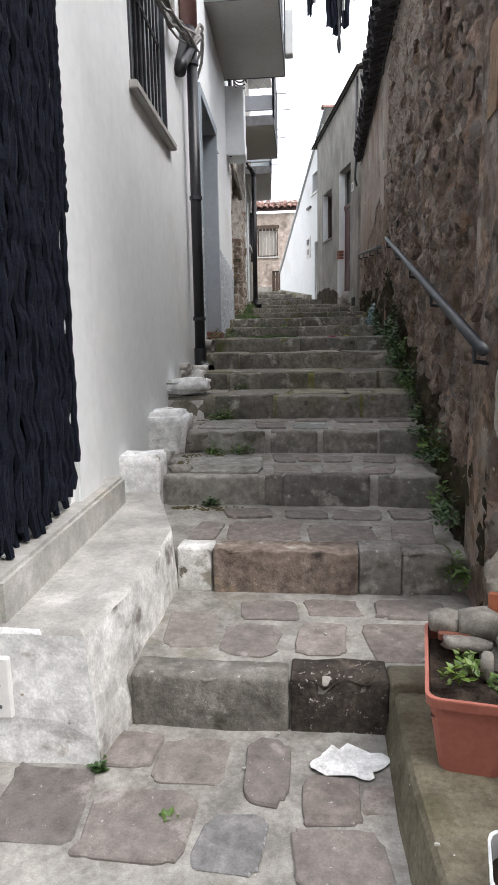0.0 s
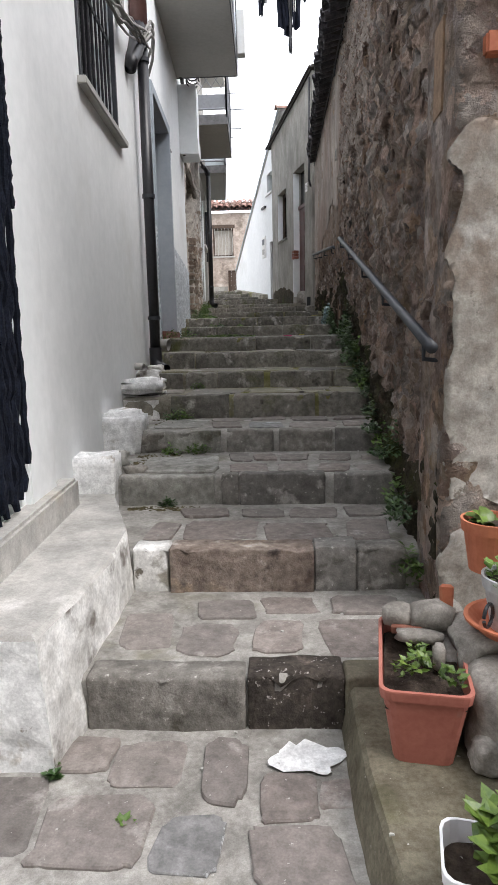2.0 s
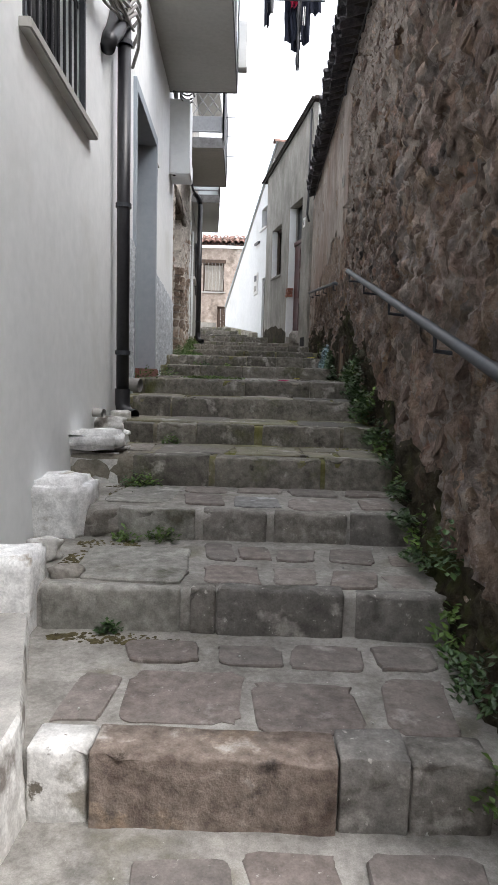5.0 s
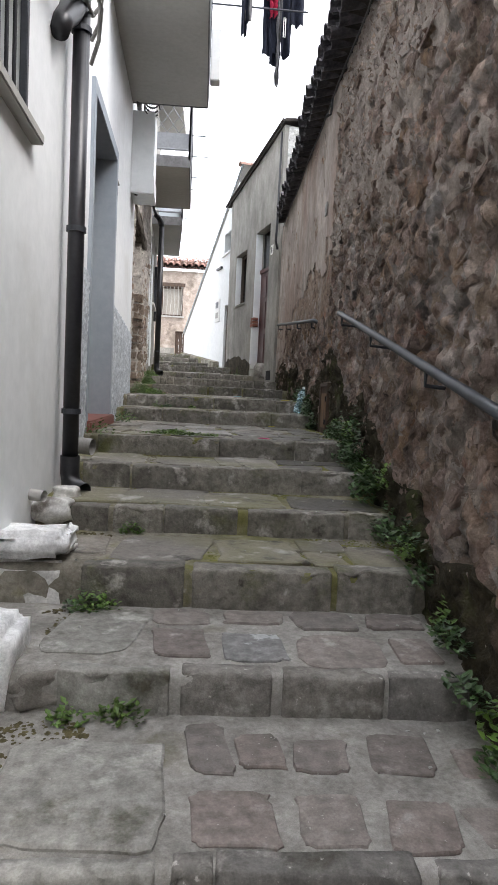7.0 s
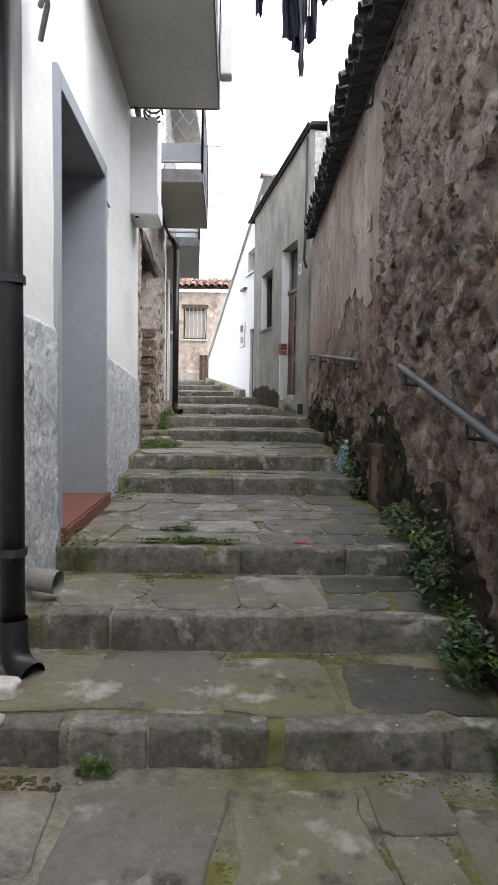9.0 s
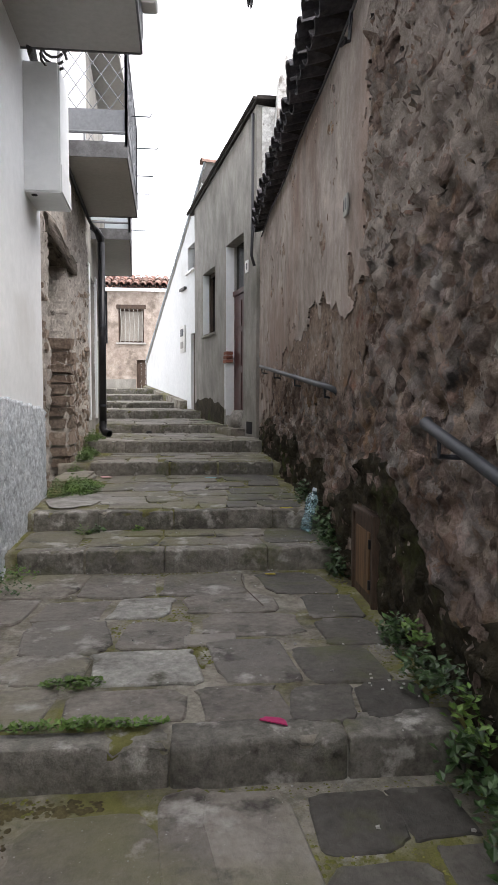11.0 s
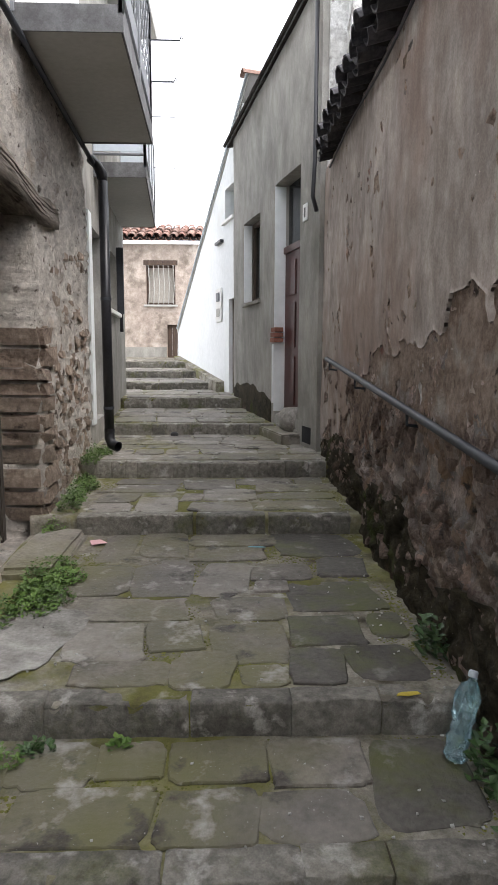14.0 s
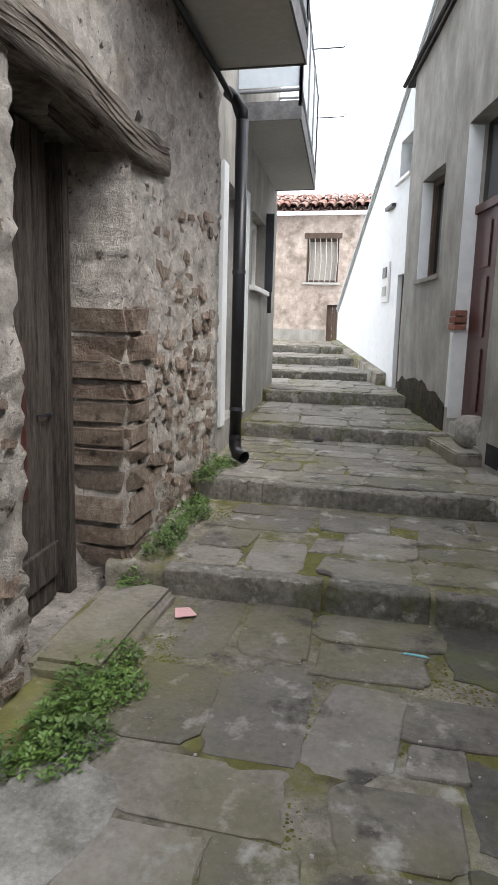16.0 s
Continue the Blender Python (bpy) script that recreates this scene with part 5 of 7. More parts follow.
# ---- handrails ----
def handrail(label, pts, brackets):
    h = thing("handrail", label, "handrail")
    part("rail", tube(pts, 0.021, 12), IRON, h, smooth=True)
    for (x, y, z) in brackets:
        part("bracket", tube([(x, y, z - 0.01), (x, y, z - 0.075), (xr(y) + 0.03, y, z - 0.085)], 0.009, 8), IRON, h)


R1 = lambda f: (0.50 + 0.15 * f, 0.93 + 4.75 * f, 1.742 + 1.04 * f)
handrail("grey painted iron handrail sloping up the rubble wall", [R1(i / 12) for i in range(13)] + [(0.68, 5.74, 2.785)], [R1(f) for f in (0.03, 0.27, 0.5, 0.74, 0.97)])
R2 = lambda f: (0.762 - 0.025 * f, 7.72 + 3.98 * f, 2.958 + 0.37 * f)
handrail("grey iron handrail fixed to the far stretch of wall", [(0.83, 7.68, 2.9), (0.79, 7.69, 2.94)] + [R2(i / 12) for i in range(13)], [R2(f) for f in (0.04, 0.35, 0.68, 0.96)])

# meter cupboard
hatch = thing("wall_cupboard", "low wooden wall cupboard with a honey panel door", "cupboard")
for a, b, c, d in ((6.70, 6.735, 1.72, 2.26), (7.115, 7.15, 1.72, 2.26), (6.735, 7.115, 1.72, 1.755), (6.735, 7.115, 2.225, 2.26)):
    part("frame", slab(pt_right, a, b, c, d, -0.08, 0.022, 0.004), DARKWOOD, hatch)
hd = part("door", slab(pt_right, 6.738, 7.112, 1.758, 2.222, -0.02, 0.008), DARKWOOD, hatch)
part("panel", slab(pt_right, 6.79, 7.06, 1.82, 2.16, 0.008, 0.016, 0.004), HONEY, hd, "honey-coloured panel")
for z in (1.86, 2.08):
    part("hinge", tube([pt_right(6.745, z, 0.026), pt_right(6.745, z + 0.05, 0.026)], 0.009, 8), DARKMETAL, hd)


def text_plate(name, label, body, pt, u0, u1, z0, z1, off, size, flip, material=SLABP):
    pl = thing(name, label, "house number", slab(pt, u0, u1, z0, z1, off, off + 0.012, 0.003), material)
    for i, ch in enumerate(body):
        digit(pl, ch, pt, (u0 + u1) / 2 + (i - (len(body) - 1) / 2) * size * 0.5 * (-1 if flip else 1), (z0 + z1) / 2, off, size, flip)
    return pl


def digit(pl, body, pt, u, z, off, size, flip):
    cu = bpy.data.curves.new("digit", "FONT")
    cu.body, cu.size, cu.align_x, cu.align_y, cu.extrude = body, size, "CENTER", "CENTER", 0.001
    tmp = bpy.data.objects.new("digit", cu)
    scene.collection.objects.link(tmp)
    dg = bpy.context.evaluated_depsgraph_get()
    me = bpy.data.meshes.new_from_object(tmp.evaluated_get(dg))
    bpy.data.objects.remove(tmp)
    me.materials.clear()
    me.materials.append(INK)
    ob = new("digit", me)
    ob.parent = pl
    p0, p1 = Vector(pt(u, 0, 0)), Vector(pt(u + 1, 0, 0))
    ux = (p0 - p1).normalized() if flip else (p1 - p0).normalized()
    m = Matrix((ux, Vector((0, 0, 1)), ux.cross(Vector((0, 0, 1))))).transposed().to_4x4()
    m.translation = Vector(pt(u, z, off + 0.014))
    ob.matrix_world = m


text_plate("number_plate", "faded grey house number plate on the old plaster", "11", pt_right, 7.32, 7.41, 3.99, 4.12, 0.022, 0.10, True)
pl = text_plate("number_plate", "small white house number plate with a dark hood on white wall", "21", pt_left, 6.965, 7.085, 3.93, 4.07, 0.004, 0.11, False, PAPERW)
part("hood", slab(pt_left, 6.955, 7.095, 4.07, 4.082, 0.0, 0.03, 0.003), CABLE, pl)
pl = thing("number_plate", "white enamel house number plate beside the red door", "house number", slab(pt_grey, 12.90, 13.03, 4.78, 4.96, 0.003, 0.015, 0.003), PAPERW)
part("digit", slab(pt_grey, 12.945, 12.985, 4.82, 4.92, 0.015, 0.018), INK, pl)

# ---- grey house ----
rd = thing("door_5", "red-brown panelled front door with a dark transom", "door", kind="structure")
part("leaf", slab(pt_grey, 13.14, 14.04, 2.62, 4.60, -0.21, -0.14), REDWOOD, rd)
for a, b in ((13.22, 13.55), (13.63, 13.96)):
    for c, d in ((2.75, 3.35), (3.45, 4.0), (4.08, 4.5)):
        part("panel", slab(pt_grey, a, b, c, d, -0.14, -0.125, 0.008), REDWOOD, rd)
part("transom_bar", slab(pt_grey, 13.14, 14.04, 4.60, 4.68, -0.21, -0.11, 0.005), REDWOOD, rd)
part("transom_pane", slab(pt_grey, 13.14, 14.04, 4.68, 5.42, -0.20, -0.18), PANE, rd)
part("threshold_stone", slab(pt_grey, 13.14, 14.04, 2.40, 2.62, -0.25, -0.02, 0.01), GREYPL, rd)
part("whitewashed_reveal", slab(pt_grey, 14.030, 14.038, 2.65, 5.4, -0.138, 0.004), WHITE, rd)
tagged(link("trim", slab(pt_grey, 14.05, 14.12, 2.75, 3.5, -0.02, 0.006, 0.002), WHITE), "flaking whitewashed strip beside the red door", "trim", "", "structure")
thing("doorstep", "grey stone doorstep at the red door", "doorstep", slab(pt_grey, 13.05, 14.2, 2.30, 2.47, -0.1, 0.22, 0.015), PAVEM)
thing("splash_stone", "sloping pale stone leaning at the red door", "stone", moved(lump(0.14, 0.3, 0.16, 4), Matrix.Translation(pt_grey(13.55, 2.58, -0.05))), BOULDER, smooth=True)
bp = thing("brick_patch", "patch of exposed red bricks in the door jamb", "bricks")
for i in range(3):
    part("brick", slab(pt_grey, 13.98, 14.16, 3.52 + 0.065 * i, 3.575 + 0.065 * i, -0.1, 0.02 - 0.006 * i, 0.005), BRICK, bp)
gw = thing("window_3", "small deep window in the grey house front", "window", kind="structure")
part("pane", slab(pt_grey, 14.72, 15.5, 4.14, 5.2, -0.18, -0.17), PANE, gw)
for a, b, c, d in ((14.69, 14.76, 4.1, 5.24), (15.45, 15.52, 4.1, 5.24), (14.76, 15.45, 4.1, 4.17), (14.76, 15.45, 5.17, 5.24), (15.08, 15.13, 4.17, 5.17)):
    part("window_frame", slab(pt_grey, a, b, c, d, -0.17, -0.13, 0.003), DARKWOOD, gw)
part("window_sill", slab(pt_grey, 14.66, 15.56, 4.06, 4.105, -0.2, 0.03, 0.006), GREYPL, gw)
part("whitewashed_reveal", slab(pt_grey, 15.508, 15.516, 4.12, 5.22, -0.12, 0.003), WHITE, gw)
# no real opening: a dark sheet paints the shade inside the vent
vent = thing("wall_vent", "square dark vent hole at the foot of the grey wall", "vent", slab(pt_grey, 12.72, 12.98, 2.40, 2.58, -0.05, 0.006), SHADE)
gr = thing("roof_grey_house", "thin dark roof edge of the grey house", "roof", kind="structure")
bm = bmesh.new()
vs = []
for u, z in ((12.45, 7.04), (16.42, 6.57)):
    for o in (0.04, -3.2):
        for t in (0, 0.05):
            p = pt_grey(u, z + t + (0.35 if o < 0 else 0), o)
            vs.append(bm.verts.new(p))
for f in ((0, 2, 6, 4), (1, 5, 7, 3), (0, 4, 5, 1), (2, 3, 7, 6), (0, 1, 3, 2), (4, 6, 7, 5)):
    bm.faces.new([vs[i] for i in f])
bmesh.ops.recalc_face_normals(bm, faces=bm.faces)
part("roof_slab", bm, BOARD, gr)
part("gutter", tube([pt_grey(12.45, 7.05, 0.08), pt_grey(16.42, 6.59, 0.08)], 0.025, 10), BOARD, gr)
dp = thing("downpipe", "thin dark downpipe at the end of the grey house", "downpipe", tube([pt_grey(12.60, 6.9, 0.05), pt_grey(12.60, 5.3, 0.05), pt_grey(12.62, 4.95, 0.06), pt_grey(12.58, 4.8, 0.03)], 0.022, 10), DARKMETAL, smooth=True)
plain("wall_grey_side", "weathered whitewashed side wall of the grey house", 0.84, 12.54, 2.0, 5.7, 12.7, 6.98, WORNW)

# ---- pale house ----
pr = thing("roof_pale_house", "white edged sloping roof of the pale house", "roof", kind="structure")
for name, o0, o1, t0, t1, m in (("verge", 0.005, 0.016, 0.0, 0.05, SLABP), ("roof_slab", 0.025, -4.0, 0.05, 0.09, PAPERW)):
    bm = bmesh.new()
    vs = []
    for u in (15.55, 21.25):
        z = 6.80 + SLOPE * (u - 16.32)
        for o in (o0, o1):
            for t in (t0, t1):
                vs.append(bm.verts.new(pt_pale(u, z + t, o)))
    for f in ((0, 2, 6, 4), (1, 5, 7, 3), (0, 4, 5, 1), (2, 3, 7, 6), (0, 1, 3, 2), (4, 6, 7, 5)):
        bm.faces.new([vs[i] for i in f])
    bmesh.ops.recalc_face_normals(bm, faces=bm.faces)
    part(name, bm, m, pr)
part("gutter", tube([pt_pale(15.55, 6.80 + SLOPE * (15.55 - 16.32) + 0.07, 0.03), pt_pale(21.2, 6.80 + SLOPE * (21.2 - 16.32) + 0.07, 0.03)], 0.022, 10), PANELB, pr)
bm = tile_mesh("ridge_tile", 0.3, 0.10, 0.09, TILER)
for i in range(3):
    ob = new("ridge_tile", bm)
    ob.parent = pr
    ob.matrix_world = Matrix.Translation(Vector(pt_pale(15.6, 7.3, 0.1 - 0.26 * i))) @ pose(0, 0, 0, 0, 0, 14)
pd = thing("door_6", "grey and red painted door of the pale house", "door", kind="structure")
part("leaf", slab(pt_pale, 16.0, 16.66, 3.35, 4.27, -0.2, -0.15), PANE, pd)
part("kick_panel", slab(pt_pale, 16.0, 16.66, 2.5, 3.35, -0.2, -0.14), REDWOOD, pd)
part("door_frame", slab(pt_pale, 16.61, 16.66, 2.5, 4.27, -0.14, -0.06, 0.004), DARKWOOD, pd)
pw = thing("window_4", "small square window high in the pale wall", "window", kind="structure")
part("pane", slab(pt_pale, 16.35, 16.9, 5.55, 6.05, -0.28, -0.26), PANE, pw)
part("window_sill", slab(pt_pale, 16.28, 16.98, 5.50, 5.55, -0.2, 0.05, 0.005), PAPERW, pw)
mt = thing("meter_panel", "white wall panel with two small meters", "meter", slab(pt_pale, 17.08, 17.46, 3.93, 4.50, 0.0, 0.03, 0.006), PAPERW)
part("meter", slab(pt_pale, 17.17, 17.36, 4.28, 4.43, 0.03, 0.05, 0.004), BALGREY, mt)
part("meter", slab(pt_pale, 17.17, 17.36, 4.02, 4.16, 0.03, 0.045, 0.004), SLABP, mt)
thing("wall_slot", "dark iron bracket high on the pale wall", "bracket", slab(pt_pale, 17.0, 17.4, 5.24, 5.29, 0.0, 0.06, 0.004), DARKMETAL)

# ---- far house ----
fw = thing("window_5", "window with a leaning iron grille and pale curtain", "window", kind="structure")
part("curtain", slab(pt_far, -2.22, -1.52, 4.64, 5.60, -0.22, -0.2), CURTAINW, fw)
for a, b, c, d in ((-2.24, -2.19, 4.62, 5.62), (-1.55, -1.5, 4.62, 5.62), (-2.19, -1.55, 5.55, 5.62), (-2.19, -1.55, 4.62, 4.68)):
    part("window_frame", slab(pt_far, a, b, c, d, -0.18, -0.12, 0.003), DARKWOOD, fw)
for i in range(6):
    u = -2.18 + 0.125 * i
    part("bar", tube([pt_far(u, 4.64, 0.01), pt_far(u + 0.03, 5.1, 0.04), pt_far(u, 5.6, 0.01)], 0.009, 6), SLABP, fw)
part("lintel", slab(pt_far, -2.3, -1.44, 5.60, 5.72, -0.1, 0.02, 0.005), DARKWOOD, fw)
part("window_sill", slab(pt_far, -2.3, -1.44, 4.57, 4.62, -0.1, 0.06, 0.005), SLABP, fw)
fd = thing("door_7", "dark plank door of the house across the top", "door", kind="structure")
for i in range(5):
    part("plank", slab(pt_far, -1.72 + 0.124 * i, -1.60 + 0.124 * i, 3.15, 4.12, -0.12, -0.08, 0.003), DARKWOOD, fd)
tagged(link("baseboard", slab(pt_far, -5.0, -1.74, 3.1, 3.55, -0.02, 0.03, 0.006), GREYPL), "grey cement plinth of the far house", "plinth", "", "structure")
fr_ = thing("roof_far_house", "old red curved tile roof of the far house", "roof", kind="structure")
part("roof_plane", moved(box(-4.2, 0, -0.05, 2.2, 2.2, 0.0), Matrix.Translation((-1.2, 22.3, 6.22)) @ pose(0, 0, 0, 17, 0, 0)), BOARD, fr_)
ctile, cpan = tile_mesh("tile_cover", 0.46, 0.10, 0.085, TILER), tile_mesh("tile_pan", 0.46, 0.085, 0.10, TILER, -1)
rng = random.Random(3)
for i in range(20):
    for c in range(4):
        for me, dx, dz in ((ctile, 0, 0.05), (cpan, 0.1, 0.03)):
            ob = new("roof_tile", me)
            ob.parent = fr_
            d = 0.38 * c
            ob.matrix_world = Matrix.Translation((-4.6 + 0.205 * i + dx, 22.22 + d * 0.955 + rng.uniform(-0.03, 0.03), 6.20 + dz + 0.016 * c + d * 0.295 + rng.uniform(-0.015, 0.015))) @ pose(0, 0, 0, 0, 0, 90 + rng.uniform(-4, 4)) @ pose(0, 0, 0, 0, -17, 0)
# raised kerb along the pale wall
bm = bmesh.new()
prev = None
for i in range(9):
    u = 17.0 + 4.1 * i / 8
    z = 2.86 + 0.43 * i / 8
    ring = [bm.verts.new(pt_pale(u, zz, o)) for o, zz in ((-0.05, z - 0.25), (0.16 + 0.03 * math.sin(i * 2), z - 0.25), (0.14 + 0.03 * math.sin(i * 2), z + 0.03), (-0.05, z + 0.05))]
    if prev:
        for a in range(4):
            bm.faces.new((prev[a], prev[(a + 1) % 4], ring[(a + 1) % 4], ring[a]))
    else:
        bm.faces.new(ring)
    prev = ring
bm.faces.new(prev)
bmesh.ops.recalc_face_normals(bm, faces=bm.faces)
tagged(link("kerb", bm, MOSSY), "rising cement kerb at the foot of the pale wall", "kerb", "", "structure")


# ---- plants ----
def leaf_tuft(name, label, at, spread, height, n, size, material, seed, category="plant", flat=False, kind="", group=""):
    """A clump of small folded leaves on thin stems."""
    rng = random.Random(seed)
    verts, faces = [], []
    cx, cy, cz = at
    for i in range(n):
        a, r = rng.uniform(0, 6.283), rng.random() ** 0.6
        x, y = cx + spread[0] * r * math.cos(a), cy + spread[1] * r * math.sin(a)
        z = cz + height * rng.random() * (1.15 - 0.8 * r)
        d = rng.uniform(0, 6.283)
        up = rng.uniform(0.1, 0.9) if not flat else rng.uniform(0.0, 0.35)
        s = size * rng.uniform(0.6, 1.25)
        f = Vector((math.cos(d), math.sin(d), up)).normalized()
        w = f.cross(Vector((0, 0, 1))).normalized()
        nn = w.cross(f)
        p = Vector((x, y, z))
        k = len(verts)
        verts += [p, p + f * s * 0.45 + w * s * 0.36 + nn * s * 0.1, p + f * s, p + f * s * 0.45 - w * s * 0.36 + nn * s * 0.1, p + f * s * 0.5 - nn * s * 0.02]
        faces += [(k, k + 1, k + 4), (k + 1, k + 2, k + 4), (k + 2, k + 3, k + 4), (k + 3, k, k + 4)]
    if kind:
        return tagged(pydata(name, [tuple(v) for v in verts], faces, material), label, category, group, kind)
    o = thing(name, label, category, group=group)
    tagged(pydata("foliage", [tuple(v) for v in verts], faces, material, o), kind="stuff")
    return o


def floor_z(y):
    for (y0, z0, zb), nxt in zip(STEPS[::-1][1:], STEPS[::-1]):
        if y >= y0:
            return z0 + (zb - z0) * (y - y0) / (nxt[0] - y0)
    return 0.55


rng = random.Random(21)
for i in range(30):
    y = 1.3 + 5.6 * i / 29 + rng.uniform(-0.08, 0.08)
    x = xr(y) - rng.uniform(0.02, 0.09)
    h = rng.uniform(0.05, 0.20)
    if y > 6.4:
        continue
    leaf_tuft("ivy_tuft", "dark green creeping weeds at the foot of the rubble wall", (x, y, floor_z(y) + rng.uniform(-0.02, 0.15)), (0.06, 0.13), h, 95, 0.034, IVY if i % 3 else LEAF, i, "weeds", group="weeds along the rubble wall")
for i, (y, h, n) in enumerate(((4.45, 0.3, 170), (4.9, 0.42, 240), (5.3, 0.22, 130), (5.75, 0.14, 70))):
    leaf_tuft("ivy_tuft", "dense dark ivy bush growing from the wall foot", (xr(y) - 0.10, y, floor_z(y) + 0.02), (0.08, 0.16), h, n, 0.042, IVY, 60 + i, "weeds", group="weeds along the rubble wall")
for i in range(8):
    y = 7.3 + 0.85 * i / 7 + (0.5 if i > 5 else 0)
    leaf_tuft("ivy_tuft", "dark green weeds beside the plastic bottle", (xr(y) - 0.06, y, floor_z(y)), (0.06, 0.1), rng.uniform(0.1, 0.3), 70, 0.042, IVY, 80 + i, "weeds", group="weeds along the rubble wall")
for i in range(15):
    y = 8.95 + 3.45 * i / 14
    x = xl(y) + rng.uniform(0.06, 0.16) + (0.10 if 9.0 < y < 9.55 else 0)
    if 9.55 < y < 10.4:
        continue
    leaf_tuft("grass_tuft", "bright green weeds along the old stone house", (x, y, floor_z(y)), (0.09, 0.16), rng.uniform(0.08, 0.18), 320, 0.024, LEAF, 120 + i, "weeds", group="weeds along the stone house")
for i in range(7):
    y = 8.75 + 0.11 * i
    leaf_tuft("grass_tuft", "bright green weeds spreading over the paving", (-1.15 + 0.05 * math.sin(i * 2) - 0.05 * (i > 4), y + 0.35, 2.05), (0.13, 0.12), 0.08, 420, 0.022, LEAF, 150 + i, "weeds", group="weeds along the stone house")
for i, (x, y, s) in enumerate(((-0.8, 3.3, 0.06), (-0.70, 4.02, 0.04), (-1.13, 5.45, 0.07), (-1.2, 7.1, 0.09), (-0.55, 2.68, 0.05), (-0.72, 2.66, 0.04), (-0.70, 0.30, 0.012), (-0.45, 0.12, 0.01), (-0.75, 3.30, 0.06), (-0.64, 2.0, 0.03),
                               (-1.22, 7.4, 0.08), (-0.55, 8.15, 0.03), (-0.85, 8.12, 0.04), (-0.95, 8.05, 0.05), (-0.72, 0.34, 0.014), (-0.9, -0.1, 0.012))):
    leaf_tuft("weed", "small green weed in a joint of the steps", (x, y, floor_z(y) - 0.005), (s * 1.6, s), s * 1.6, int(40 + 900 * s), 0.026, LEAF if i % 3 else IVY, 200 + i, "weeds", group="weeds in the joints")
leaf_tuft("joint_grass", "grass growing in a joint of the long landing", (-0.55, 5.575, 1.775), (0.30, 0.03), 0.03, 420, 0.022, LEAF, 300, "grass", kind="stuff")
leaf_tuft("joint_grass", "grass growing in a joint of the long landing", (-0.62, 5.90, 1.775), (0.13, 0.05), 0.025, 200, 0.022, LEAF, 301, "grass", kind="stuff")
leaf_tuft("moss_patch", "green moss at the foot of the grey wall", (0.15, 14.6, 2.5), (0.2, 0.35), 0.04, 260, 0.03, IVY, 302, "moss", True, "stuff")


# ---- pots at the foot of the wall ----
def rim_box(name, label, x, y, z, w, l, h, material, turn, taper=0.8, t=0.012):
    o = thing(name, label, "planter")
    bm = bmesh.new()
    prof = [(taper, 0), (0.99, h - 0.03), (1.06, h - 0.028), (1.09, h - 0.004), (1.085, h), (1.0, h), (0.96, h - 0.05)]
    rings = []
    for k, zz in prof:
        ring = []
        for sx, sy in ((-1, -1), (1, -1), (1, 1), (-1, 1)):
            for a in range(4):
                ang = {(-1, -1): 180, (1, -1): 270, (1, 1): 0, (-1, 1): 90}[sx, sy] + 30 * a
                r = 0.03
                ring.append(bm.verts.new((sx * (w / 2 * k - r) + r * math.cos(radians(ang)), sy * (l / 2 * (1 + (k - 1) * w / l) - r) + r * math.sin(radians(ang)), zz)))
        rings.append(ring)
    for a, b in zip(rings, rings[1:]):
        for i in range(16):
            bm.faces.new((a[i], a[(i + 1) % 16], b[(i + 1) % 16], b[i]))
    bm.faces.new(rings[0][::-1])
    m = Matrix.Translation((x, y, z)) @ pose(0, 0, 0, 0, 0, turn)
    part("body", moved(bm, m), material, o, smooth=False)
    s = bmesh.new()
    bmesh.ops.create_grid(s, x_segments=16, y_segments=20, size=1, matrix=Matrix.Diagonal((w * 0.47, l * 0.47, 1, 1)))
    for v in s.verts:
        v.co.z = h - 0.05 + 0.018 * noise.noise(v.co * 18)
    part("soil", moved(s, m), SOIL, o, "dark crumbly soil", True)
    return o, m


pot, pm = rim_box("planter_trough", "faded terracotta plastic trough with soil and stones", 0.352, 0.345, 0.70, 0.215, 0.42, 0.218, TERRA, -9, 0.72)
for i, (x, y, z, s) in enumerate(((-0.06, 0.16, 0.25, (0.05, 0.045, 0.035)), (0.04, 0.15, 0.26, (0.07, 0.05, 0.045)), (0.0, 0.08, 0.225, (0.07, 0.03, 0.02)), (0.045, -0.02, 0.215, (0.018, 0.022, 0.045)))):
    thing("trough_stone", "pale stone lying on the soil of the trough", "stone", moved(lump(*s, i + 30), pm @ Matrix.Translation((x, y, z))), BOULDER, "stones in the trough", smooth=True)
thing("brick_shard", "orange brick shard standing in the trough", "brick", moved(box(-0.02, -0.012, -0.04, 0.02, 0.012, 0.07, 0.008, jit=0.006, rng=random.Random(2)), pm @ Matrix.Translation((0.085, 0.2, 0.27))), TERRAO)
thing("brick_shard", "flat brick shard in the corner of the trough", "brick", moved(box(-0.045, -0.01, -0.01, 0.045, 0.01, 0.015, 0.004), pm @ Matrix.Translation((-0.035, 0.11, 0.225))), BRICK)
for i, (x, y) in enumerate(((-0.01, 0.0), (0.0, -0.06), (0.07, -0.13), (-0.05, -0.10))):
    p = pm @ Vector((x, y, 0.20))
    leaf_tuft("seedling", "pale green leafy seedling in the trough", p, (0.03, 0.03), 0.05, 26, 0.030, BRIGHT, 400 + i, group="seedlings in the trough")


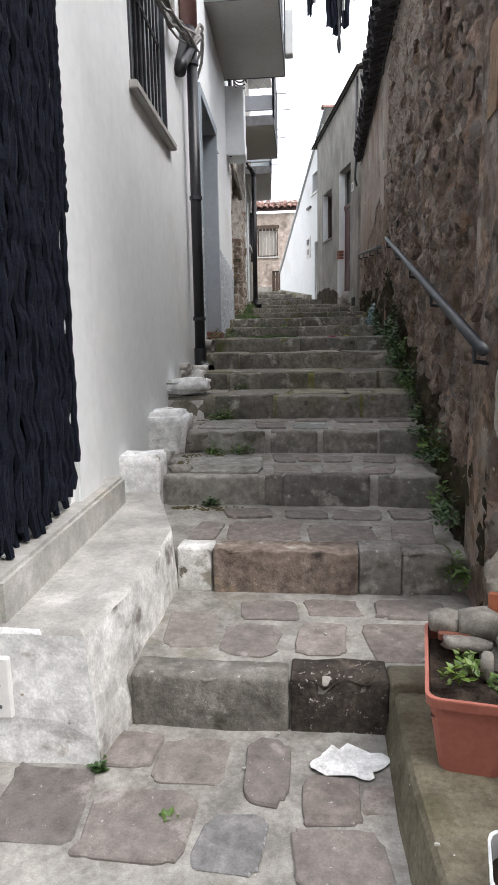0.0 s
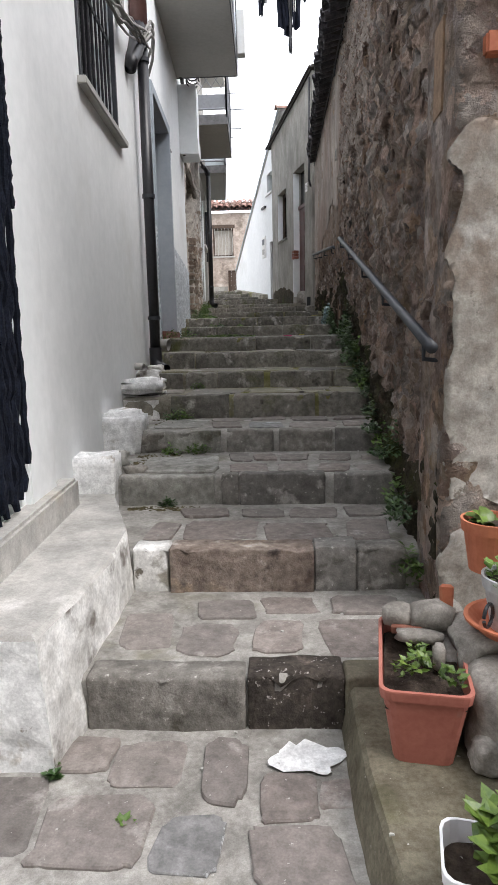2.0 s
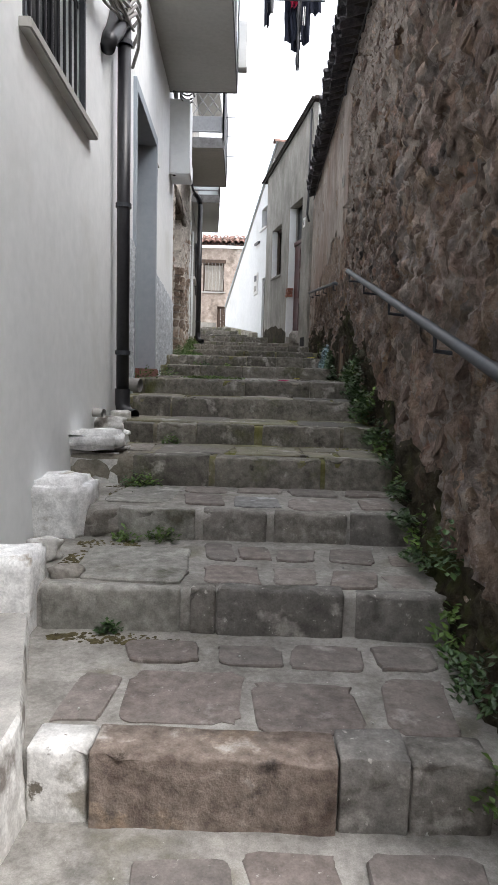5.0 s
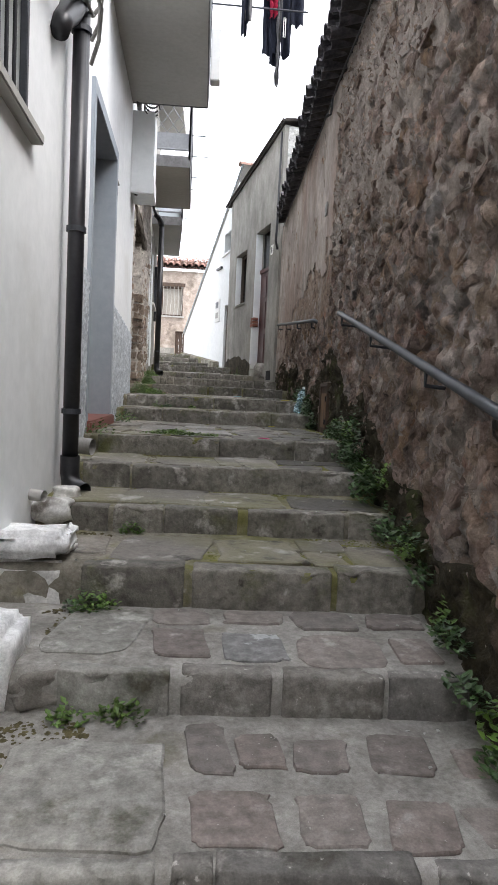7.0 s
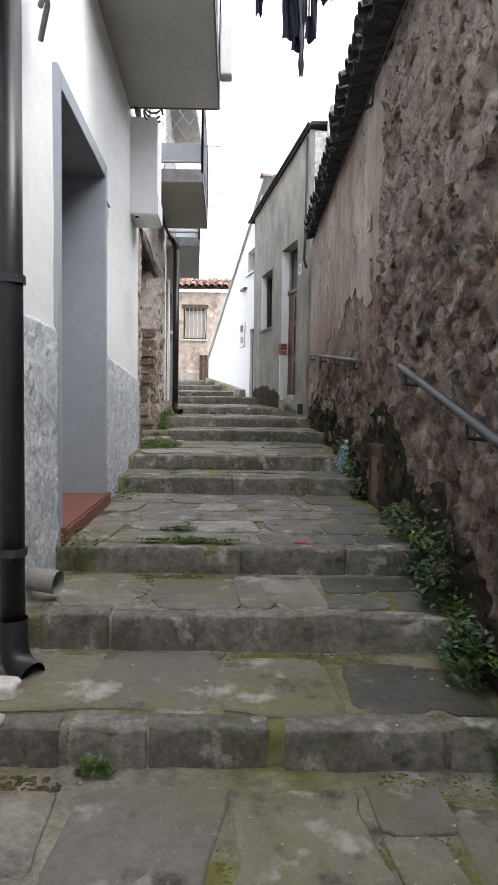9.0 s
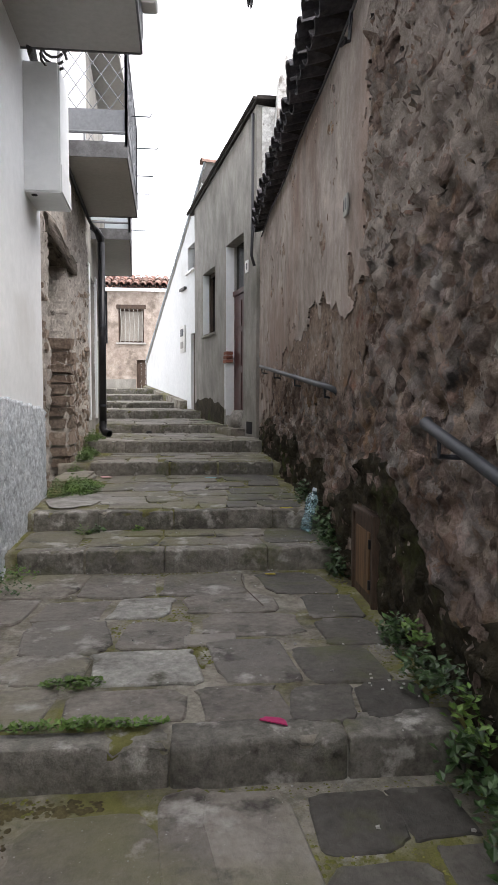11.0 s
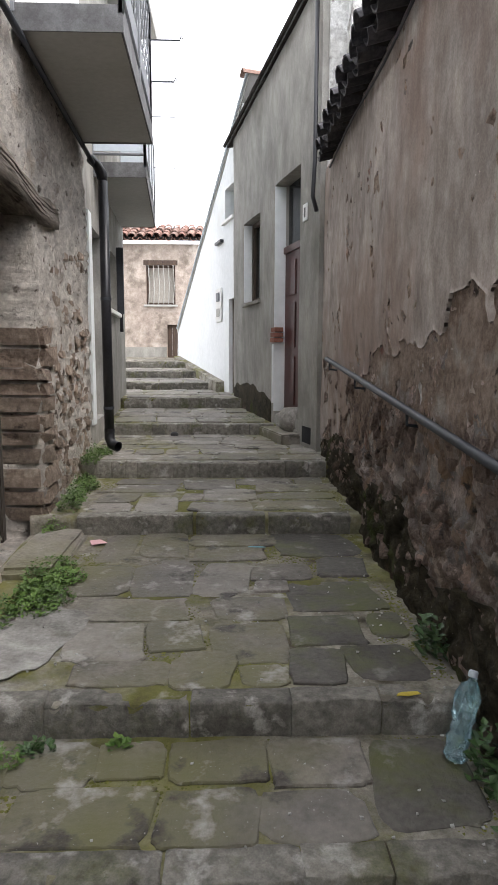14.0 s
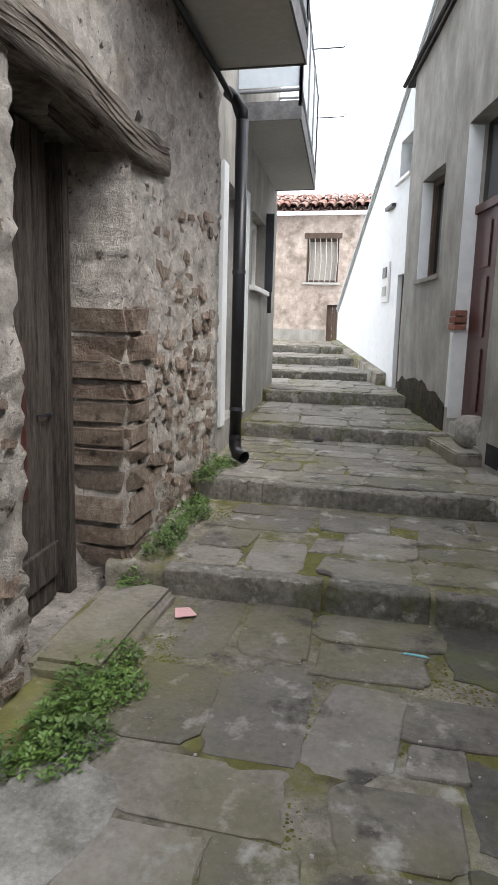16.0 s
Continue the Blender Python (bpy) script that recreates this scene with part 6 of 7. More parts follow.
def round_pot(name, label, at, r, h, material, seg=28, rim=0.016):
    o = thing(name, label, "flower pot")
    part("body", lathe([(r * 0.72, 0), (r * 0.94, h * 0.78), (r * 1.02, h * 0.78), (r * 1.06, h), (r * 0.97, h), (r * 0.92, h * 0.86), (0.001, h * 0.86)], seg, at=at), material, o, smooth=False)
    part("soil", lathe([(r * 0.9, h * 0.80), (r * 0.9, h * 0.885), (r * 0.4, h * 0.91), (0.002, h * 0.9)], 16, at=at), SOIL, o, "dark soil", True)
    return o


def big_leaves(name, label, at, n, length, spread, seed, material=BRIGHT):
    rng = random.Random(seed)
    o = thing(name, label, "plant")
    for i in range(n):
        a = 6.283 * i / n + rng.uniform(-0.3, 0.3)
        L = length * rng.uniform(0.7, 1.15)
        tilt_ = rng.uniform(0.5, 1.2)
        bm = bmesh.new()
        rows = []
        for j in range(7):
            f = j / 6
            w = L * 0.24 * math.sin(math.pi * (0.12 + 0.86 * f)) + 0.002
            r = spread * 0.15 + L * f * math.cos(tilt_ * (1 - 0.3 * f))
            z = L * f * math.sin(tilt_) - 0.35 * L * f * f
            c = Vector((at[0] + r * math.cos(a), at[1] + r * math.sin(a), at[2] + z))
            s = Vector((-math.sin(a), math.cos(a), 0))
            wave = 0.12 * w * math.sin(f * 9 + i)
            rows.append([bm.verts.new(c - s * w + Vector((0, 0, w * 0.35 + wave))), bm.verts.new(c), bm.verts.new(c + s * w + Vector((0, 0, w * 0.35 - wave)))])
        for p, q in zip(rows, rows[1:]):
            bm.faces.new((p[0], p[1], q[1], q[0]))
            bm.faces.new((p[1], p[2], q[2], q[1]))
        part("leaf", bm, material, o, smooth=True)
    return o


for i, (x, y, z, s) in enumerate(((0.52, 0.50, 0.80, (0.12, 0.16, 0.12)), (0.56, 0.24, 0.82, (0.12, 0.13, 0.13)), (0.475, 0.145, 0.745, (0.042, 0.045, 0.05)), (0.60, 0.05, 0.78, (0.12, 0.12, 0.11)), (0.50, 0.66, 0.80, (0.08, 0.09, 0.13)), (0.55, 0.38, 0.93, (0.11, 0.12, 0.06)))):
    thing("boulder", "rough grey boulder heaped on the ledge", "boulder", moved(lump(*s, i + 50, 3, 0.3), Matrix.Translation((x, y, z))), BOULDER, "boulders under the pots", smooth=True)
thing("saucer", "orange plastic saucer under the metal pot", "saucer", lathe([(0.09, 0), (0.125, 0.035), (0.132, 0.035), (0.132, 0.042), (0.12, 0.042), (0.09, 0.01), (0.002, 0.01)], 28, at=(0.60, 0.34, 0.98)), TERRAO)
bk = round_pot("metal_pot", "galvanised metal pot with a dark ring handle", (0.60, 0.34, 0.992), 0.085, 0.15, ZINC)
part("ring_handle", tube([(0.60 - 0.075 + 0.0 - 0.018 * math.cos(a) - 0.012, 0.34 - 0.05 - 0.02 * math.cos(a), 1.05 + 0.032 * math.sin(a)) for a in [k * 0.4 for k in range(16)]], 0.005, 6), DARKMETAL, bk)
leaf_tuft("pot_plant", "feathery green plant in the metal pot", (0.59, 0.34, 1.12), (0.06, 0.06), 0.09, 110, 0.035, LEAF, 500)
round_pot("terracotta_pot", "orange terracotta plastic pot on the boulders", (0.585, 0.50, 1.10), 0.085, 0.155, TERRAO)
big_leaves("leafy_plant", "young plant with broad glossy green leaves", (0.585, 0.50, 1.225), 16, 0.085, 0.08, 7, BRIGHT)
wp, wm = rim_box("white_pot", "white square plastic pot on the ledge", 0.315, -0.29, 0.70, 0.125, 0.15, 0.16, WPLASTIC, -12, 0.72)
round_pot("terracotta_pot", "terracotta pot with a leafy plant beside the white pot", (0.42, -0.30, 0.70), 0.085, 0.18, TERRA)
big_leaves("leafy_plant", "lush lettuce-like plant spilling over its pot", (0.40, -0.30, 0.85), 30, 0.105, 0.12, 9, BRIGHT)
leaf_tuft("leafy_plant", "bushy bright green leaves in the terracotta pot", (0.385, -0.30, 0.87), (0.09, 0.09), 0.10, 150, 0.05, BRIGHT, 510)

# ---- bottle and litter ----
bt = thing("water_bottle", "crumpled pale blue plastic bottle leaning on the wall", "bottle")
lean = Matrix.Translation((0.655, 8.02, 1.925)) @ pose(0, 0, 0, -12, 16, 0)
prof = [(0.030, 0.0), (0.044, 0.012)]
for i in range(9):
    prof += [(0.045 - 0.006 * (i % 2) - 0.006 * (i in (4, 5)), 0.03 + 0.021 * i)]
prof += [(0.043, 0.23), (0.03, 0.265), (0.015, 0.285), (0.014, 0.30)]
bm = moved(lathe(prof, 18), lean)
for v in bm.verts:
    v.co += Vector((noise.noise(v.co * 30), noise.noise(v.co * 30 + Vector((5, 0, 0))), 0)) * 0.012
body = part("body", bm, PET, bt, "crumpled clear plastic")
part("cap", moved(lathe([(0.016, 0.298), (0.017, 0.30), (0.017, 0.318), (0.014, 0.322)], 14), lean), PANELB, bt)


def scrap(name, label, x, y, w, l, turn, material, cat="litter", th=0.004):
    bm = bmesh.new()
    bmesh.ops.create_grid(bm, x_segments=4, y_segments=4, size=0.5)
    for v in bm.verts:
        v.co = Vector((v.co.x * w * (1 - 0.35 * (v.co.y + 0.5)), v.co.y * l, 0.006 * noise.noise(v.co * 4 + Vector((x, y, 0)))))
    r = bmesh.ops.extrude_face_region(bm, geom=bm.faces[:])
    for v in r["geom"]:
        if isinstance(v, bmesh.types.BMVert):
            v.co.z += th
    thing(name, label, cat, moved(bm, Matrix.Translation((x, y, floor_z(y) + 0.014)) @ pose(0, 0, 0, 0, 0, turn)), material)


scrap("paper_scrap", "pink scrap of paper on the landing", -1.06, 10.23, 0.11, 0.10, 30, PINK)
scrap("yellow_wrapper", "thin yellow wrapper on the step edge", 0.545, 8.23, 0.10, 0.022, 8, YELLOW)
scrap("yellow_wrapper", "crumpled yellow wrapper below the step", 0.32, 7.38, 0.07, 0.022, -10, YELLOW)
scrap("ribbon_scrap", "magenta ribbon scrap on the step edge", 0.10, 5.56, 0.10, 0.03, -25, MAGENTA)
scrap("plastic_pen", "cyan plastic stick on the landing", 0.04, 10.1, 0.12, 0.014, -4, CYAN)
thing("twig", "thin dark twig lying on the paving", "twig", tube([(0.20, 6.75, 1.79), (0.13, 7.0, 1.805), (0.12, 7.2, 1.81), (0.135, 7.3, 1.815)], 0.0028, 5), DARKWOOD)
thing("black_ball", "small black object on the step", "litter", moved(lump(0.05, 0.04, 0.035, 77), Matrix.Translation((-0.82, 13.78, 2.375))), DARKCAB, smooth=True)
rng = random.Random(33)
bits = bmesh.new()
for i in range(240):
    y = rng.uniform(-0.5, 12) if i % 3 else rng.uniform(5.5, 9.5)
    x = rng.uniform(xl(y) + 0.3, xr(y) - 0.1) if i % 2 else xr(y) - abs(rng.gauss(0.1, 0.12)) - 0.06
    if y < 1.3 and x < -0.65:
        continue
    z = floor_z(y) + (0.15 if y < 0.53 and x > 0.2 else 0.012)
    s = rng.uniform(0.002, 0.006)
    box(x - s, y - s * 0.7, z - 0.002, x + s, y + s * 0.7, z + s * 0.6, 0, bits, 0.002, rng)
thing("pebble_litter", "scattered pale chips and petals on the paving", "litter", bits, SLABP, kind="stuff")

# white paint splash on the lowest paving
bm = bmesh.new()
n = 26
c = [bm.verts.new((0.035 + (0.11 + 0.03 * noise.noise(Vector((math.cos(a) * 2, math.sin(a) * 2, 3)))) * math.cos(a) + 0.02 * math.sin(3 * a), 0.38 + (0.07 + 0.03 * noise.noise(Vector((math.cos(a) * 3, math.sin(a) * 3, 9)))) * math.sin(a), 0.5605)) for a in [6.283 * i / n for i in range(n)]]
bm.faces.new(c)
r = bmesh.ops.extrude_face_region(bm, geom=bm.faces[:])
for v in r["geom"]:
    if isinstance(v, bmesh.types.BMVert):
        v.co.z += 0.0015
tagged(link("cement_patch", bm, CLEANW), "white cement patch on the paving", "patch", "", "structure")


# ---- paving and riser stones ----
def flat_stone(x0, x1, ya, yb, zs, rng, wob=0.09):
    """A flat stone with a rounded, uneven outline and worn edges. zs(y) gives the surface."""
    cx, cy, hx, hy = (x0 + x1) / 2, (ya + yb) / 2, (x1 - x0) / 2, (yb - ya) / 2
    n, seed = 24, rng.uniform(0, 50)
    pw, skew = rng.uniform(0.22, 0.44), rng.uniform(-0.16, 0.16)
    h = rng.uniform(0.003, 0.011)
    tx, ty = rng.uniform(-0.014, 0.014), rng.uniform(-0.014, 0.014)
    verts = []
    for grow, dz in ((1.0, -0.03), (1.0, h * 0.4), (0.965, h), (0.6, h * 1.15)):
        for i in range(n):
            a = 2 * math.pi * (i + 0.5) / n
            c, d = math.cos(a), math.sin(a)
            w = grow * (1 + wob * 1.7 * noise.noise(Vector((c * 1.4, d * 1.4, seed))) + wob * noise.noise(Vector((c * 4, d * 4, seed))) + 0.4 * wob * noise.noise(Vector((c * 9, d * 9, seed))))
            px_ = math.copysign(abs(c) ** pw, c) * hx * w
            py_ = math.copysign(abs(d) ** pw, d) * hy * w
            px_ += skew * py_
            verts.append((cx + px_, cy + py_, zs(cy + py_) + dz + (tx * px_ + ty * py_) * (dz > 0) + 0.0025 * noise.noise(Vector((px_ * 14, py_ * 14, seed))) * (grow < 1)))
    faces = [tuple(range(3 * n, 4 * n))]
    for a in (0, n, 2 * n):
        for i in range(n):
            faces.append((a + i, a + (i + 1) % n, a + n + (i + 1) % n, a + n + i))
    return verts, faces


def edge_stone(x0, x1, y0, y1, z0, z1, rng):
    """A worn block along the edge of a step: its front, its rounded nose and its top."""
    seed, r = rng.uniform(0, 90), rng.uniform(0.007, 0.015)
    x0, x1 = x0 - 0.008, x1 + 0.008
    h = z1 - z0
    prof = [(y0, z0), (y0, z0 + 0.35 * h), (y0, z0 + 0.7 * h), (y0, z1 - r), (y0 + 0.3 * r, z1 - 0.3 * r), (y0 + r, z1), ((y0 + y1) / 2, z1), (y1, z1 - 0.002), (y1 + 0.004, z1 - 0.03)]
    m = max(3, round((x1 - x0) / 0.035))
    cols = [(x0, 0.018), (x0 + 0.3 * r, 0.3 * r), (x0 + r, 0.0)] + [(x0 + r + (x1 - x0 - 2 * r) * i / m, 0.0) for i in range(1, m)] + [(x1 - r, 0.0), (x1 - 0.3 * r, 0.3 * r), (x1, 0.018)]
    tilt_ = rng.uniform(-0.012, 0.012)
    verts, faces = [], []
    for x, pull in cols:
        for i, (y, z) in enumerate(prof):
            f = noise.fractal(Vector((x * 9, z * 12 + y * 5, seed)), 1.0, 2.0, 5)
            chip = 0.06 * max(0.0, noise.noise(Vector((x * 13, seed, 4))) - 0.12) if 2 < i < 6 else 0.0
            front = i < 5
            verts.append((x, y + (pull + 0.010 * f + chip if front else 0.0), z + (-pull - chip + 0.006 * f + tilt_ * (x - x0) if i > 2 else 0.0)))
    n = len(prof)
    for a in range(len(cols) - 1):
        for b in range(n - 1):
            faces.append((a * n + b, (a + 1) * n + b, (a + 1) * n + b + 1, a * n + b + 1))
    return verts, faces


LAYOUT = {
    0: [(-0.54, -0.34, 0.25, 0.46), (-0.27, -0.14, 0.21, 0.47), (-0.68, -0.39, -0.03, 0.22), (-0.73, -0.56, 0.32, 0.47), (-0.35, -0.2, -0.02, 0.13), (-0.1, 0.06, 0.15, 0.31), (-0.12, 0.11, -0.07, 0.11), (0.07, 0.15, 0.18, 0.3), (-0.93, -0.70, 0.01, 0.30)],
    1: [(-0.4, -0.19, 0.71, 0.92), (-0.14, 0.05, 0.71, 0.95), (-0.62, -0.43, 0.74, 1.0), (-0.36, -0.13, 0.97, 1.13), (0.11, 0.39, 0.68, 0.96), (-0.1, 0.11, 1.02, 1.16), (0.16, 0.42, 1.02, 1.17)],
    2: [(-0.66, -0.52, 1.42, 1.66), (-0.48, -0.13, 1.42, 1.72), (-0.09, 0.21, 1.40, 1.66), (0.28, 0.47, 1.40, 1.71), (-0.23, -0.02, 1.76, 1.92), (0.02, 0.27, 1.76, 1.93), (0.3, 0.5, 1.77, 1.94), (-0.55, -0.3, 1.78, 1.93)],
    3: [(-0.83, -0.39, 2.10, 2.57), (-0.33, -0.21, 2.41, 2.65), (-0.31, -0.10, 2.12, 2.32), (-0.02, 0.15, 2.4, 2.58), (-0.03, 0.13, 2.12, 2.31), (0.22, 0.41, 2.41, 2.61), (0.18, 0.36, 2.11, 2.29), (0.41, 0.53, 2.12, 2.26), (0.46, 0.57, 2.4, 2.53), (-0.17, -0.06, 2.42, 2.6)],
    4: [(-0.86, -0.52, 2.87, 3.30), (-0.24, 0.0, 2.84, 3.09), (0.05, 0.37, 2.80, 3.08), (0.42, 0.57, 2.84, 3.06), (0.39, 0.6, 3.16, 3.33), (-0.21, 0.02, 3.17, 3.33), (0.07, 0.32, 3.16, 3.33), (-0.5, -0.28, 3.16, 3.33), (-0.48, -0.28, 2.85, 3.1)],
    5: [(-1.0, -0.80, 3.60, 3.92), (-0.72, -0.3, 3.52, 3.95), (-0.25, 0.14, 3.53, 3.92), (0.19, 0.32, 3.49, 3.71), (0.39, 0.62, 3.47, 3.82), (0.17, 0.36, 3.76, 3.95)],
    6: [(-1.10, -0.82, 4.19, 4.64), (-0.78, -0.34, 4.2, 4.66), (-0.31, 0.12, 4.18, 4.62), (0.19, 0.46, 4.2, 4.6), (0.49, 0.64, 4.2, 4.55)],
    7: [(-1.1, -0.79, 4.88, 5.36), (-0.66, -0.28, 4.87, 5.32), (-0.09, 0.12, 4.86, 5.38), (0.19, 0.42, 5.13, 5.36), (0.17, 0.43, 4.86, 5.06), (0.47, 0.63, 5.16, 5.36), (0.50, 0.64, 4.87, 5.1), (-0.25, -0.12, 4.87, 5.38)],
    8: [(-1.24, -0.84, 7.04, 7.46), (-0.78, -0.40, 7.02, 7.42), (-0.33, 0.12, 7.05, 7.45), (0.26, 0.62, 7.02, 7.44), (-1.2, -1.0, 6.59, 6.96), (-0.95, -0.63, 6.66, 6.92), (-0.56, -0.28, 6.66, 6.95), (-0.20, 0.25, 6.71, 6.99), (0.45, 0.70, 6.6, 6.97), (-0.10, 0.34, 6.41, 6.67), (-0.92, -0.56, 6.23, 6.6), (-0.19, 0.0, 6.29, 6.39), (-0.48, -0.2, 6.26, 6.58), (-0.08, 0.21, 5.9, 6.34), (0.44, 0.70, 6.22, 6.55), (-0.56, -0.16, 5.9, 6.22), (-0.93, -0.63, 5.95, 6.19), (0.28, 0.57, 5.87, 6.18),
        (-0.98, -0.70, 5.62, 5.88), (-0.62, -0.24, 5.62, 5.85), (-0.13, 0.14, 5.6, 5.84), (0.2, 0.39, 5.58, 5.82), (0.45, 0.66, 5.58, 5.82), (-1.2, -1.02, 5.62, 6.1)],
    9: [(-1.3, -0.94, 7.66, 8.1), (-0.9, -0.64, 7.95, 8.15), (-0.61, -0.4, 7.98, 8.15), (-0.84, -0.4, 7.66, 7.9), (-0.35, -0.07, 7.66, 7.88), (-0.04, 0.26, 7.66, 7.88), (0.01, 0.33, 7.93, 8.16), (0.36, 0.68, 7.72, 8.14), (-0.36, -0.03, 7.94, 8.16)],
    10: [(-1.0, -0.78, 9.86, 10.4), (-0.72, -0.44, 9.95, 10.42), (-0.38, 0.15, 10.16, 10.41), (-0.38, 0.09, 9.87, 10.11), (0.17, 0.70, 9.95, 10.41), (-0.31, -0.05, 9.3, 9.76), (-0.01, 0.32, 9.52, 9.76), (0.02, 0.16, 9.33, 9.47), (0.42, 0.69, 9.56, 9.87), (-0.22, 0.12, 8.96, 9.24), (0.18, 0.67, 9.06, 9.46), (0.15, 0.48, 8.7, 8.99), (-0.21, 0.1, 8.53, 8.9), (-0.51, -0.30, 8.65, 8.92), (-0.87, -0.55, 8.56, 8.9), (-0.79, -0.43, 8.35, 8.52), (-0.38, -0.13, 8.33, 8.58), (-0.08, 0.07, 8.34, 8.48), (0.12, 0.34, 8.36, 8.64), (0.39, 0.66, 8.37, 8.67), (0.55, 0.69, 8.75, 9.0), (-1.05, -0.74, 9.3, 9.78), (-0.68, -0.38, 9.3, 9.86), (-0.92, -0.36, 8.97, 9.23)],
    11: [(-1.2, -0.92, 10.6, 10.82), (-0.86, -0.57, 10.6, 11.06), (-1.2, -0.92, 10.89, 11.18), (-0.45, 0.02, 10.6, 10.87), (-0.52, -0.38, 10.95, 11.19), (-0.33, 0.04, 10.95, 11.32), (0.11, 0.70, 11.26, 11.51), (0.11, 0.5, 10.65, 10.93), (0.12, 0.70, 11.0, 11.21), (0.55, 0.70, 10.65, 10.93), (-0.52, -0.12, 11.38, 11.8), (-0.06, 0.43, 11.56, 11.8), (-1.14, -0.6, 11.28, 11.55), (0.48, 0.7, 11.56, 11.8), (-1.14, -0.6, 11.6, 11.82)],
}
EDGES = {
    3: [(-0.89, -0.39), (-0.34, -0.26), (-0.24, 0.21), (0.27, 0.60)],
    4: [(-0.76, -0.41), (-0.36, -0.07), (-0.02, 0.31), (0.34, 0.60)],
    5: [(-0.82, -0.40), (-0.35, 0.24), (0.28, 0.61)],
    6: [(-1.13, -0.84), (-0.80, -0.55), (-0.53, -0.15), (-0.08, 0.43), (0.47, 0.67)],
    7: [(-1.1, -0.82), (-0.79, -0.44), (-0.43, 0.28), (0.29, 0.67)],
    8: [(-1.14, -0.26), (-0.24, 0.32), (0.34, 0.72)],
    9: [(-1.25, -0.86), (-0.83, -0.35), (-0.33, 0.06), (0.07, 0.31), (0.33, 0.74)],
    10: [(-1.31, -0.86), (-0.85, -0.31), (-0.29, 0.09), (0.10, 0.43), (0.45, 0.76)],
    11: [(-1.24, -0.42), (-0.38, 0.11), (0.15, 0.74)],
}
rng = random.Random(17)
for k in range(len(STEPS) - 1):
    y0, z0, zb = STEPS[k]
    y1 = STEPS[k + 1][0]
    if k == 0:
        y0 = -2.2
    low = k < 5
    near = y0 < 13
    below = STEPS[k - 1][2] if k else 0
    zs = lambda y, a=y0, b=y1, c=z0, d=zb: c + (d - c) * (y - a) / (b - a)
    lx = lambda y: max(left_end(min(y, 16.4)) + 0.16, -0.66 if y < 1.3 and k in (1,) else -9, -0.60 if k == 2 and y < 1.6 else -9) if y < 16.4 else -3.2
    rx = lambda y: (right_end(y) - 0.16) if not (k == 0) else 0.14
    riser_mat, tread_mat = (RISER, PAVE) if low else (RISERD, PAVEM)
    front = 0.0
    if k:
        # blocks along the edge
        x = lx(y0 + 0.05)
        if k in (3, 4, 5):
            x = -0.90 + 0.03 * (k - 3)
        end = rx(y0 + 0.05) + (0.04 if k < 12 else 0)
        if k == 1:
            end = 0.62
        specials = {1: [(-0.66, -0.16, RISER), (-0.14, 0.155, BLACKSTONE), (0.17, 0.45, LEDGE)], 2: [(-0.66, -0.52, LUMPW), (-0.50, 0.10, BROWNSTONE), (0.12, 0.28, RISER), (0.30, 0.49, RISER)]}.get(k)
        if k in EDGES:
            specials = [(a, b, GREYSLAB if k in (3, 4) and a < -0.7 else riser_mat) for a, b in EDGES[k]]
        if not specials:
            specials = []
            while x < end - 0.08:
                w = min(rng.choice((rng.uniform(0.10, 0.25), rng.uniform(0.25, 0.62))), end - x)
                specials.append((x, x + w - rng.uniform(0.004, 0.022), riser_mat))
                x += w
        front = rng.uniform(0.10, 0.14) if k not in (3, 4) else 0.07
        for a, b, m in specials:
            pull = rng.uniform(0.006, 0.014)
            dy = -0.012 if m is BROWNSTONE else 0.0
            v, f = edge_stone(a, b, y0 + dy - pull + 0.008, y0 + dy + front + rng.uniform(-0.02, 0.02), below - 0.03, z0 + rng.uniform(0.003, 0.012) + (0.008 if k < 3 else 0.0), rng)
            pydata("riser_stone", v, f, m, step_obs[k], True)
    if k in LAYOUT:
        for x0_, x1_, ya, yb in LAYOUT[k]:
            j = 0.012
            g = 0.004 if low else 0.020
            v, f = flat_stone(x0_ - g + rng.uniform(-j, j), x1_ + g + rng.uniform(-j, j), ya - g + rng.uniform(-j, j), yb + g + rng.uniform(-j, j), zs, rng)
            # on steps 6 to 10, stones starting right of x = 0.1 are darker
            pydata("paving_stone", v, f, SLATE if (k, x0_) in ((0, -0.35), (4, -0.24)) else GREYSLAB if (k, x0_) in ((3, -0.83), (4, -0.86), (8, -0.56)) else DARKSLAB if 5 < k < 11 and x0_ > 0.1 else tread_mat, step_obs[k])
    # rows of paving behind them
    y = y0 + front + (0.03 if k else 0)
    back = y1 - 0.02
    if k in LAYOUT:
        back = y if k else -0.12
    while back - y > 0.10:
        d = rng.uniform(0.20, 0.33) if low else rng.uniform(0.24, 0.46)
        if not near:
            d = rng.uniform(0.4, 0.6)
        if back - y - d < 0.14:
            d = back - y
        x = lx(y + d / 2)
        if k in (3, 4, 5) :
            x = -0.86
        while x < rx(y + d / 2) - 0.10:
            w = rng.uniform(0.22, 0.42) if low else rng.uniform(0.26, 0.66)
            w = min(w, rx(y + d / 2) - x)
            g = rng.uniform(0.016, 0.034) if low else rng.uniform(0.004, 0.016)
            if w > 0.11 and rng.random() > (0.06 if low else 0.05):
                v, f = flat_stone(x + g, x + w - g, y + g + rng.uniform(-0.02, 0.02), y + d - g + rng.uniform(-0.02, 0.01), zs, rng, 0.05)
                pydata("paving_stone", v, f, tread_mat, step_obs[k])
            x += w
        y += d

